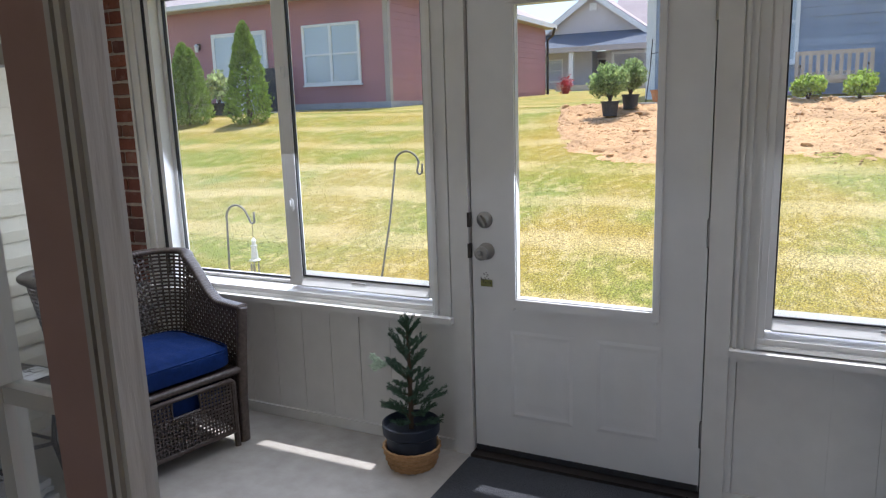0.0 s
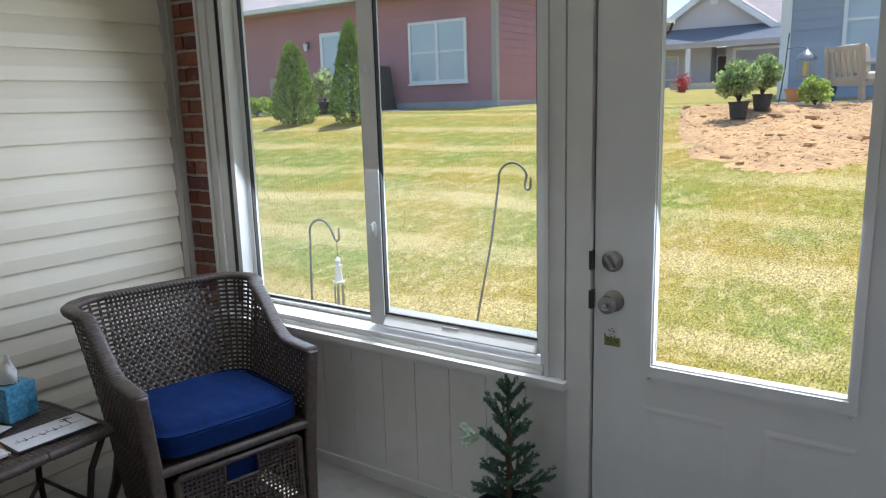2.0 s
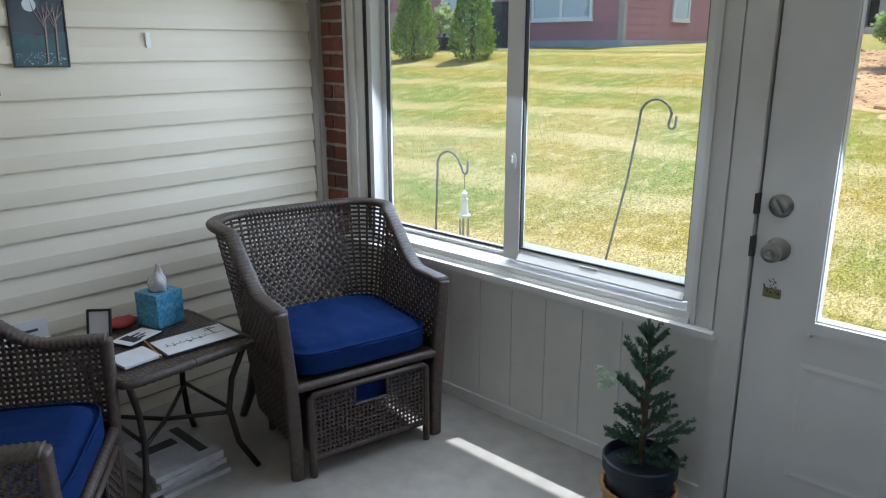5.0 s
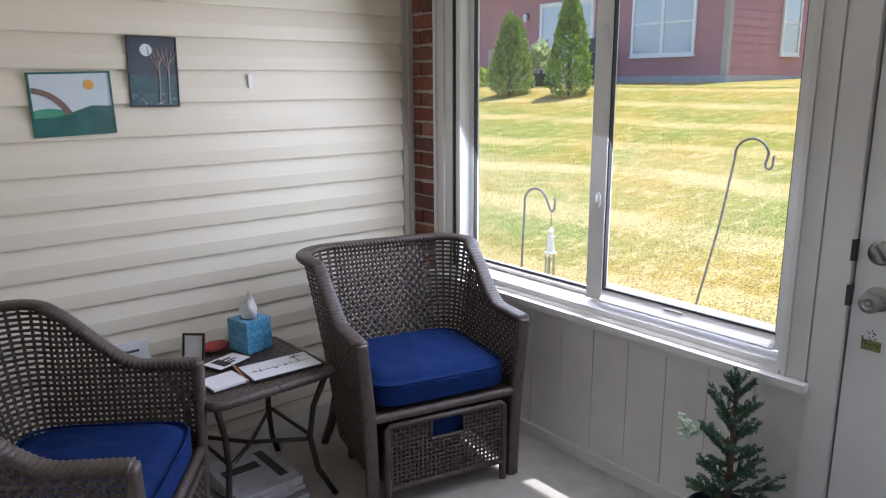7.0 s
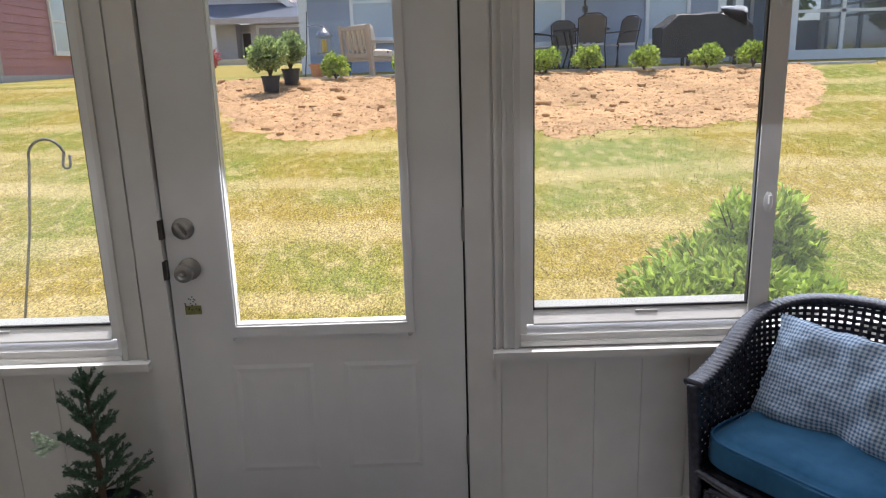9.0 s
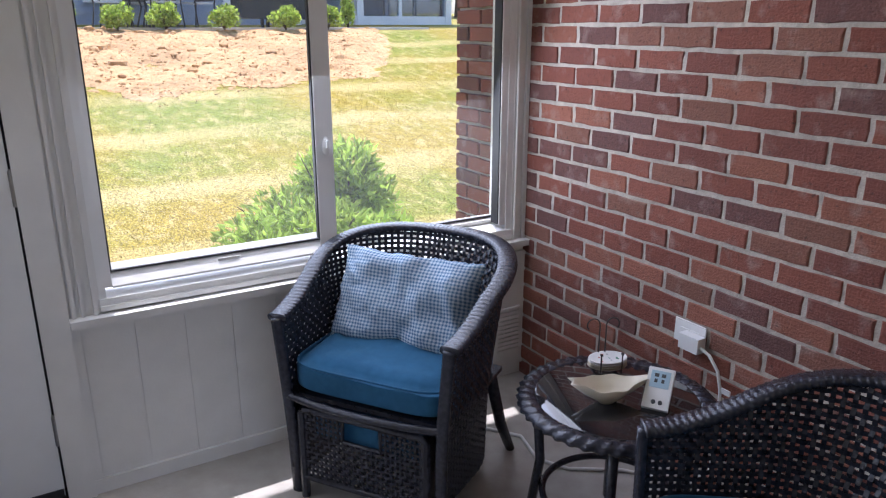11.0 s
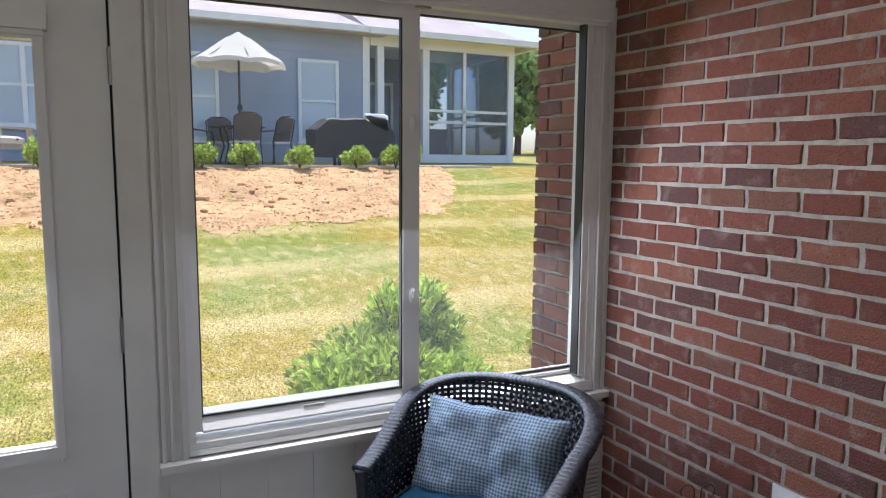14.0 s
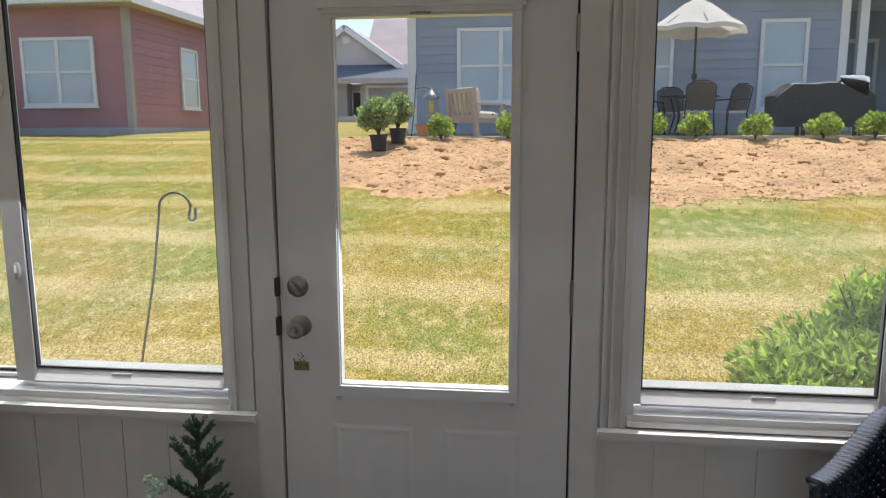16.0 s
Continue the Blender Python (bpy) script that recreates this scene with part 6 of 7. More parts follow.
def standing_frame():
    t = thing("standing_picture", "small black-framed picture standing on the side table", "picture frame", Matrix.Translation((-1.70, -1.262, TT)) @ Matrix.Rotation(radians(48), 4, "Z") @ Matrix.Rotation(radians(-14), 4, "X"))
    boxes("frame", [(-0.04, 0.04, -0.006, 0.006, 0.0, 0.008), (-0.04, 0.04, -0.006, 0.006, 0.102, 0.11), (-0.04, -0.033, -0.006, 0.006, 0.008, 0.102), (0.033, 0.04, -0.006, 0.006, 0.008, 0.102)], INK, t)
    boxes("picture", [(-0.033, 0.033, -0.001, 0.003, 0.008, 0.102)], PAPER, t)
    boxes("prop", [(-0.01, 0.01, 0.006, 0.045, 0.0, 0.008)], INK, t)


standing_frame()


def cloth_fold():
    bm = bmesh.new()
    bmesh.ops.create_icosphere(bm, subdivisions=3, radius=1.0)
    for v in bm.verts:
        q = 1 + 0.25 * noise.noise(v.co * 2.5)
        v.co = Vector((-1.775 + v.co.x * 0.035 * q, -1.155 + v.co.y * 0.06 * q, TT + max(0.0, 0.017 + v.co.z * 0.02 * q)))
    o = part("red_cloth", bm, REDCLOTH, smooth=True)
    tagged(o, "crumpled red cloth on the side table", "cloth")


cloth_fold()


def newspapers():
    rng = random.Random(6)
    grey = mat("newsprint", (0.50, 0.50, 0.50), (0.36, 0.36, 0.37), 0.85, 26, stain=0.2)
    for k in range(5):
        t = thing("newspaper", "folded grey newspaper in a pile under the table", "newspaper", Matrix.Translation((-1.55 + rng.uniform(-0.02, 0.02), -1.13 + rng.uniform(-0.03, 0.03), 0.001 + k * 0.019)) @ Matrix.Rotation(radians(rng.uniform(-12, 12)), 4, "Z"), group="newspapers under the table")
        bm = bmesh.new()
        box(bm, -0.15, 0.15, -0.125, 0.125, 0, 0.018)
        bevelled(bm, 0.007, 3)
        part("fold", bm, grey, t, smooth=40)
        for j in range(4):
            boxes("print", [(-0.12 + j * 0.06, -0.07 + j * 0.06, -0.10, 0.04, 0.018, 0.0185)], INK if j == 1 else FOUND, t)
        boxes("headline", [(-0.12, 0.10, 0.06, 0.095, 0.018, 0.0185)], INK, t)


newspapers()


def wall_picture(name, label, y0, y1, z0, z1, build, tilt=0.0):
    t = thing(name, label, "picture", Matrix.Translation((X0 + 0.014, (y0 + y1) / 2, (z0 + z1) / 2)) @ Matrix.Rotation(radians(tilt), 4, "X"))
    build(t, (y1 - y0) / 2, (z1 - z0) / 2)
    return t


def disc(bm, y, z, r, x, n=24):
    bm.faces.new([bm.verts.new((x, y + r * math.cos(2 * math.pi * k / n), z + r * math.sin(2 * math.pi * k / n))) for k in range(n)])


DKGREEN = mat("dark_green_glass", (0.02, 0.10, 0.09), (0.03, 0.14, 0.12), 0.25, 18)
MIDGREEN = mat("mid_green_glass", (0.08, 0.32, 0.20), (0.06, 0.26, 0.16), 0.25, 18)
PALEGLASS = mat("pale_white_glass", (0.62, 0.68, 0.70), (0.54, 0.62, 0.66), 0.25, 8)
BROWNGLASS = mat("brown_glass", (0.20, 0.13, 0.11), None, 0.3, 20)
AMBER = mat("amber_glass", (0.75, 0.38, 0.05), None, 0.3, 20)
NIGHT = mat("night_blue_glass", (0.006, 0.014, 0.024), (0.010, 0.028, 0.038), 0.25, 10)
TEALGLASS = mat("teal_glass", (0.010, 0.05, 0.07), (0.02, 0.09, 0.09), 0.3, 40)


def poly(bm, pts, x):
    bm.faces.new([bm.verts.new((x, y, z)) for y, z in pts])


def rainbow_art(t, hy, hz):
    boxes("panel", [(0, 0.004, -hy, hy, -hz, hz)], PALEGLASS, t, bevel=0.001)
    boxes("frame", [(0, 0.009, -hy, -hy + 0.008, -hz, hz), (0, 0.009, hy - 0.006, hy, -hz, hz), (0, 0.009, -hy + 0.008, hy - 0.006, hz - 0.007, hz), (0, 0.009, -hy + 0.008, hy - 0.006, -hz, -hz + 0.006)], DKGREEN, t)
    y = -hy + 0.008
    bm = bmesh.new()
    poly(bm, [(y, -0.035)] + [(y + 0.14 * k / 8, -0.035 + 0.022 * math.sin(math.pi * (0.25 + 0.75 * k / 8))) for k in range(9)] + [(y + 0.14, -0.05), (y, -0.05)], 0.005)
    part("near_hill", bm, MIDGREEN, t)
    bm = bmesh.new()
    poly(bm, [(y, -hz + 0.006), (hy - 0.006, -hz + 0.006), (hy - 0.006, -0.012), (0.06, -0.008), (0.01, -0.024), (-0.05, -0.042), (y, -0.045)], 0.0056)
    part("dark_hill", bm, DKGREEN, t)
    bm = bmesh.new()
    outer = [(y - 0.012 + 0.155 * math.sin(radians(a)), -0.115 + 0.175 * math.cos(radians(a))) for a in range(6, 62, 5)]
    inner = [(y - 0.012 + 0.135 * math.sin(radians(a)), -0.115 + 0.155 * math.cos(radians(a))) for a in range(61, 5, -5)]
    for k in range(len(outer) - 1):
        poly(bm, [outer[k], outer[k + 1], inner[-2 - k], inner[-1 - k]], 0.0062)
    part("rainbow", bm, BROWNGLASS, t)
    bm = bmesh.new()
    disc(bm, 0.060, 0.064, 0.017, 0.0066)
    part("sun_disc", bm, AMBER, t)


def night_art(t, hy, hz):
    boxes("panel", [(0, 0.004, -hy, hy, -hz, hz)], NIGHT, t, bevel=0.001)
    boxes("frame", [(0, 0.008, -hy, -hy + 0.005, -hz, hz), (0, 0.008, hy - 0.005, hy, -hz, hz), (0, 0.008, -hy + 0.005, hy - 0.005, hz - 0.005, hz), (0, 0.008, -hy + 0.005, hy - 0.005, -hz, -hz + 0.005)], INK, t)
    bm = bmesh.new()
    disc(bm, -0.022, 0.078, 0.022, 0.0052)
    part("moon", bm, PALEGLASS, t)
    bm = bmesh.new()
    poly(bm, [(-hy + 0.005, -hz + 0.005), (hy - 0.005, -hz + 0.005), (hy - 0.005, -0.005), (0.0, -0.02), (-hy + 0.005, -0.01)], 0.0049)
    part("water", bm, TEALGLASS, t)
    rng = random.Random(3)
    bm = bmesh.new()
    for c, top in ((0.018, 0.09), (0.052, 0.085)):
        tube(bm, ((0.006, c, -hz + 0.015), (0.006, c + 0.004, 0.02)), 0.004, 5)
        for k in range(5):
            e = (k - 2) * 0.012
            tube(bm, ((0.006, c + 0.004, 0.0 + 0.008 * k), (0.006, c + e * 1.2, 0.06), (0.006, c + e * 1.5, top)), [0.003, 0.002, 0.001], 5)
    part("tree_drawing", bm, BROWNGLASS, t)
    bm = bmesh.new()
    for _ in range(60):
        disc(bm, rng.uniform(-hy + 0.01, hy - 0.012), rng.uniform(-hz + 0.01, -hz + 0.05), 0.0016, 0.0056, 6)
    part("dots", bm, PALEGLASS, t)


wall_picture("rainbow_picture", "framed glass picture of a rainbow over green hills", -1.621, -1.351, 1.312, 1.532, rainbow_art, 1.5)
wall_picture("night_picture", "dark framed picture of moonlit bare trees", -1.289, -1.108, 1.405, 1.660, night_art, -1.0)
o = boxes("wall_hook", [(X0 + 0.012, X0 + 0.02, -0.824, -0.806, 1.470, 1.526)], WHITE, bevel=0.003)
tagged(o, "small white adhesive hook strip on the siding", "hook")
flat = thing("wall_card", "white card leaning against the siding behind the chair", "card", Matrix.Translation((X0 + 0.02, -1.40, 0.44)) @ Matrix.Rotation(radians(-4), 4, "Y"))
boxes("card", [(0, 0.003, -0.085, 0.085, 0.0, 0.075)], PAPER, flat)
boxes("print", [(0.003, 0.004, -0.05, 0.05, 0.03, 0.04)], DARKIN, flat)
boxes("ledge", [(-0.02, 0.012, -0.09, 0.09, -0.012, 0.0)], WHITE, flat)


def potted_spruce():
    t = thing("potted_spruce", "small artificial spruce in a dark pot set in a basket", "potted tree", Matrix.Translation((-0.215, -0.185, 0)))
    straw = mat("tan_woven_straw", (0.40, 0.22, 0.09), (0.52, 0.31, 0.14), 0.7, 50, 0.4, 150, island=0.2)
    bm = bmesh.new()
    for j in range(7):
        r, z = 0.094 + 0.024 * (j / 6) ** 0.8, 0.006 + j * 0.0135
        tube(bm, [(math.cos(2 * math.pi * k / 40) * (r + 0.0025 * (-1) ** (k + j)), math.sin(2 * math.pi * k / 40) * (r + 0.0025 * (-1) ** (k + j)), z) for k in range(40)], 0.0072, 6, closed=True)
    part("basket", bm, straw, t, "round tan straw basket", smooth=True)
    bm = bmesh.new()
    lathe(bm, ((0.086, 0.006), (0.104, 0.08), (0.108, 0.140), (0.120, 0.150), (0.122, 0.192), (0.115, 0.195), (0.110, 0.160)), 28)
    part("pot", bm, mat("dark_navy_pot", (0.012, 0.018, 0.032), (0.018, 0.025, 0.042), 0.5, 20), t, "dark navy plastic pot", smooth=40)
    rng = random.Random(12)
    twigs, wood = [], bmesh.new()
    tube(wood, ((0, 0, 0.02), (0.004, 0, 0.4), (0.0, 0, 0.62)), [0.012, 0.009, 0.003], 8)
    z = 0.175
    k = 0
    while z < 0.615:
        q = (z - 0.175) / 0.44
        reach = (0.128 * (1 - q) ** 0.9 + 0.036) * rng.uniform(0.72, 1.12)
        a = k * 2.399
        rise = reach * (0.25 + 0.75 * q) + rng.uniform(-0.01, 0.015)
        p0, p1 = Vector((0, 0, z)), Vector((math.cos(a) * reach, math.sin(a) * reach, z + rise))
        tube(wood, (p0, p1), [0.003, 0.001], 4)
        twigs.append((p0.lerp(p1, 0.15), p1))
        for s in (-1, 1):
            for f in (0.35, 0.62):
                b = p0.lerp(p1, f)
                e = b + (Matrix.Rotation(s * 0.7, 3, "Z") @ (p1 - p0)) * 0.42 * rng.uniform(0.8, 1.2) + Vector((0, 0, 0.008))
                twigs.append((b, e))
        z += 0.0095 + 0.011 * q
        k += 1
    twigs.append((Vector((0, 0, 0.56)), Vector((0.006, 0, 0.655))))
    for a in (0.3, 2.2, 4.4):
        twigs.append((Vector((0, 0, 0.60)), Vector((math.cos(a) * 0.032, math.sin(a) * 0.032, 0.66))))
    part("trunk", wood, BARK, t)
    cs, ns, fc, fn = [], [], [], []
    for i, (a, b) in enumerate(twigs):
        d = b - a
        n = max(10, int(d.length / 0.0011))
        side = d.orthogonal().normalized()
        up2 = d.normalized().cross(side)
        for j in range(n):
            w = rng.uniform(0, 6.283)
            rad = side * math.cos(w) + up2 * math.sin(w)
            p = a + d * (j / n) + rad * 0.0045
            cs.append(p), ns.append(rad * 0.8 + d.normalized())
    leaf_cloud("needles", cs, ns, 0.0165, NEEDLE, t, rng=np.random.default_rng(2), slim=0.13)
    for k in range(5):
        a = 3.6 + (k - 2) * 0.35
        c = Vector((-0.060, -0.085, 0.465))
        tip = c + Vector((math.cos(a) * 0.062, math.sin(a) * 0.062, -0.005 + 0.045 * (k % 2)))
        for j in range(60):
            fc.append(c.lerp(tip, j / 60)), fn.append((tip - c).normalized() + Vector((rng.uniform(-1, 1), rng.uniform(-1, 1), rng.uniform(-1, 1))) * 0.8)
    leaf_cloud("frosted_tip", fc, fn, 0.028, FROSTED, t, "pale frosted twig", rng=np.random.default_rng(5), slim=0.16)


potted_spruce()


def door_mat():
    bm = bmesh.new()
    box(bm, -0.01, 0.97, -0.62, -0.052, 0.0, 0.010)
    bevelled(bm, 0.004, 2)
    o = part("door_mat", bm, MATRUG)
    tagged(o, "charcoal ribbed door mat on the concrete floor", "door mat")


door_mat()


def key_holder():
    """A small flower magnet below the knob."""
    t = thing("door_magnet", "small flower-garden magnet stuck on the door", "magnet", Matrix.Translation((0.066, -0.002, 0.757)))
    boxes("planter", [(-0.025, 0.025, -0.004, 0, 0, 0.028)], mat("olive_magnet", (0.16, 0.17, 0.05), (0.25, 0.24, 0.08), 0.6, 90), t, bevel=0.001)
    rng = random.Random(9)
    bm = bmesh.new()
    for _ in range(22):
        x, z = rng.uniform(-0.024, 0.024), rng.uniform(0.012, 0.062)
        if z > 0.03 and abs(x) > 0.026 * (1.3 - (z - 0.03) / 0.035):
            continue
        bmesh.ops.create_circle(bm, cap_ends=True, segments=8, radius=0.0024, matrix=Matrix.Translation((x, -0.0045, z)) @ Matrix.Rotation(radians(90), 4, "X"))
    part("flowers", bm, INK, t)


key_holder()


def round_table():
    t = thing("round_table", "round black wicker side table with a glass top", "table", Matrix.Translation((2.25, -1.035, 0)))
    z, R = 0.48, 0.272
    bm = bmesh.new()
    pts = [(math.cos(2 * math.pi * k / 300) * (R - 0.03), math.sin(2 * math.pi * k / 300) * (R - 0.03), z - 0.012) for k in range(301)]
    braid(bm, pts, 0.030, n=10, twist=28, depth=0.13)
    for v in bm.verts:
        v.co.z = z - 0.012 + (v.co.z - z + 0.012) * 0.55
    part("woven_rim", bm, BLACKWICKER, t, smooth=True)
    g = mat("smoked_glass_top", (0.012, 0.012, 0.014), (0.015, 0.015, 0.018), 0.04, 20, coat=0.6)
    bm = bmesh.new()
    lathe(bm, ((R - 0.052, z - 0.008), (R - 0.05, z - 0.004), (R - 0.05, z + 0.0), (R - 0.054, z + 0.002)), 64)
    part("glass_top", bm, g, t, "smoked glass table top", smooth=40)
    for k in range(4):
        a = math.pi / 4 + k * math.pi / 2
        c, s = math.cos(a), math.sin(a)
        bm = bmesh.new()
        tube(bm, [(c * 0.215, s * 0.215, z - 0.03), (c * 0.20, s * 0.20, 0.25), (c * 0.235, s * 0.235, 0.0)], 0.014, 8)
        part("leg", bm, BLACKWICKER, t, smooth=True)
    bm = bmesh.new()
    tube(bm, [(math.cos(2 * math.pi * k / 40) * 0.19, math.sin(2 * math.pi * k / 40) * 0.19, 0.17) for k in range(40)], 0.010, 8, closed=True)
    part("stretcher_ring", bm, BLACKWICKER, t, smooth=True)


round_table()
RT = 0.4825
CREAM = mat("cream_glazed_china", (0.74, 0.68, 0.55), (0.70, 0.64, 0.50), 0.2, 12, stain=0.05, coat=0.4)


def bird_bowl():
    t = thing("bird_bowl", "cream china bowl shaped like a bird", "bowl", Matrix.Translation((2.205, -1.045, RT)) @ Matrix.Rotation(radians(-22), 4, "Z"))
    bm = bmesh.new()
    n = 40
    rings = []
    for f, z, wall in ((0.30, 0.0, 0), (0.36, 0.006, 0), (0.72, 0.024, 0), (1.0, 0.055, 0), (0.965, 0.056, 1), (0.68, 0.028, 1), (0.3, 0.012, 1)):
        ring = []
        for k in range(n):
            a = 2 * math.pi * k / n
            c, s = math.cos(a), math.sin(a)
            x, y = 0.075 * c, 0.052 * s
            g = max(0.0, f - 0.4) / 0.6
            if c > 0.6:
                x += g * 0.055 * ((c - 0.6) / 0.4) ** 1.5
                y *= 1 - 0.55 * g * (c - 0.6) / 0.4
            lift = g * (0.012 * max(0, (c - 0.6) / 0.4))
            if c < -0.55:
                x -= g * 0.045 * (abs(c) - 0.55) / 0.45 * (0.75 + 0.25 * math.cos(9 * a))
                lift += g * 0.018 * (abs(c) - 0.55) / 0.45
            ring.append(bm.verts.new((x * f, y * f, z + lift + 0.0025 * g * math.sin(7 * a))))
        rings.append(ring)
    for a, b in zip(rings, rings[1:]):
        for k in range(n):
            bm.faces.new((a[k], a[(k + 1) % n], b[(k + 1) % n], b[k]))
    bm.faces.new(rings[0][::-1]), bm.faces.new(rings[-1])
    part("bowl", bm, CREAM, t, smooth=True)


bird_bowl()


def plate_rack():
    t = thing("coaster_rack", "black wire rack holding a flowered china plate", "rack", Matrix.Translation((2.345, -0.888, RT)) @ Matrix.Rotation(radians(-22), 4, "Z"))
    bm = bmesh.new()
    for s in (-1, 1):
        pts = [(s * 0.010, 0.03, 0.004), (s * 0.010, 0.03, 0.125)] + [(s * (0.010 + 0.02 - 0.02 * math.cos(a)), 0.03, 0.125 + 0.02 * math.sin(a)) for a in (0.5, 1.0, 1.57, 2.2, 2.8, 3.4, 3.9)]
        tube(bm, pts, 0.0022, 6)
    part("hooks", bm, DARKMETAL, t, smooth=True)
    for s in (-1, 1):
        bm = bmesh.new()
        tube(bm, [(s * 0.032, 0.03, 0.004), (s * 0.032, -0.05, 0.004), (s * 0.032, -0.05, 0.062)], 0.0022, 6)
        bmesh.ops.create_icosphere(bm, subdivisions=1, radius=0.005, matrix=Matrix.Translation((s * 0.032, -0.05, 0.064)))
        part("prong", bm, DARKMETAL, t)
    bm = bmesh.new()
    tube(bm, [(-0.032, 0.03, 0.004), (0.032, 0.03, 0.004)], 0.0022, 6)
    part("base_wire", bm, DARKMETAL, t)
    for j in range(4):
        p = thing("china_coaster", "white oval china coaster painted with flowers", "coaster", Matrix.Translation((2.345, -0.898, RT + 0.008 + j * 0.0075)) @ Matrix.Rotation(radians(-22 + j * 3), 4, "Z"), group="stacked coasters")
        bm = bmesh.new()
        lathe(bm, ((0.045, 0), (0.056, 0.003), (0.060, 0.0065), (0.052, 0.005)), 28)
        for v in bm.verts:
            v.co.y *= 0.72
        part("dish", bm, CREAM if j < 2 else WHITE, p, smooth=40)
        if j == 3:
            rng = random.Random(7)
            for k in range(9):
                bm = bmesh.new()
                bmesh.ops.create_circle(bm, cap_ends=True, segments=9, radius=rng.uniform(0.003, 0.007), matrix=Matrix.Translation((rng.uniform(-0.035, 0.035), rng.uniform(-0.022, 0.022), 0.0056 + k * 0.0001)))
                part("flower", bm, (REDCLOTH, MIDGREEN, FOUND)[k % 3], p)


plate_rack()


def thermometer():
    t = thing("weather_monitor", "white digital weather monitor leaning on the table", "thermometer", Matrix.Translation((2.272, -1.150, RT + 0.010)) @ Matrix.Rotation(radians(-58), 4, "Z") @ Matrix.Rotation(radians(-46), 4, "X"))
    bm = bmesh.new()
    box(bm, -0.034, 0.034, -0.0, 0.018, 0, 0.115)
    bevelled(bm, 0.005, 3)
    part("case", bm, WHITE, t, smooth=40)
    boxes("display", [(-0.025, 0.025, -0.0012, 0.0, 0.058, 0.106)], mat("pale_blue_display", (0.45, 0.62, 0.72), None, 0.2, 8), t)
    for z, w in ((0.088, 0.014), (0.072, 0.010)):
        for x in (-0.010, 0.008):
            boxes("digit", [(x - w * 0.4, x + w * 0.4, -0.0018, -0.0012, z, z + 0.010)], DARKIN, t)
    for x in (-0.006, 0.012):
        bm = bmesh.new()
        lathe(bm, ((0.006, 0), (0.006, 0.002), (0.004, 0.003)), 14)
        for v in bm.verts:
            v.co = Vector((v.co.x + x, -v.co.z, v.co.y + 0.018))
        part("button", bm, DARKIN, t)
    boxes("stand", [(-0.02, 0.02, 0.018, 0.05, 0.01, 0.016)], WHITE, t)


thermometer()


def outlet():
    t = thing("wall_outlet", "white outlet plate on the brick with a plugged adapter", "outlet", Matrix.Translation((X1 - 0.013, -0.895, 0.512)))
    boxes("plate", [(-0.006, 0, -0.06, 0.06, -0.038, 0.038)], WHITE, t, bevel=0.002)
    for y in (-0.02, 0.02):
        boxes("socket", [(-0.009, -0.006, y - 0.016, y + 0.016, -0.012, 0.014)], WHITE, t, bevel=0.001)
    a = thing("power_adapter", "white plug-in power adapter with its cable", "adapter", Matrix.Translation((X1 - 0.022, -0.915, 0.502)))
    boxes("body", [(-0.035, 0, -0.045, 0.03, -0.03, 0.02)], WHITE, a, bevel=0.006, smooth=40)
    bm = bmesh.new()
    tube(bm, [(-0.02, -0.045, -0.01), (-0.02, -0.08, -0.02), (-0.018, -0.115, -0.06), (-0.015, -0.13, -0.12), (-0.015, -0.135, -0.25), (-0.02, -0.13, -0.40), (-0.04, -0.05, -0.498)], 0.005, 8)
    part("cable", bm, WHITE, a, smooth=True)
    boxes("cable_tag", [(-0.017, -0.012, -0.165, -0.13, -0.125, -0.108)], PAPER, a)
    bm = bmesh.new()
    tube(bm, [(2.665, -0.96, 0.007), (2.55, -0.80, 0.007), (2.40, -0.70, 0.007), (2.345, -0.60, 0.007), (2.385, -0.45, 0.007), (2.33, -0.37, 0.007), (2.2, -0.2, 0.007)], 0.006, 8)
    c = part("floor_cable", bm, WHITE, smooth=True)
    tagged(c, "white cable lying on the concrete floor", "cable")


outlet()


# ---- things on the patio ----
CANVAS = mat("cream_umbrella_canvas", (0.80, 0.75, 0.64), (0.74, 0.69, 0.58), 0.85, 10, 0.1, 90, through=0.35)
TEAK = mat("pale_weathered_wood", (0.50, 0.40, 0.29), (0.42, 0.33, 0.24), 0.8, 20, 0.3, 80, stretch=(1, 1, 0.2))
BLACKCLOTH = mat("black_grill_cover", (0.018, 0.02, 0.024), (0.03, 0.032, 0.036), 0.6, 10, 0.3, 12)
SLING = mat("taupe_sling_mesh", (0.16, 0.14, 0.125), (0.20, 0.175, 0.155), 0.8, 40)
PZ = 1.42


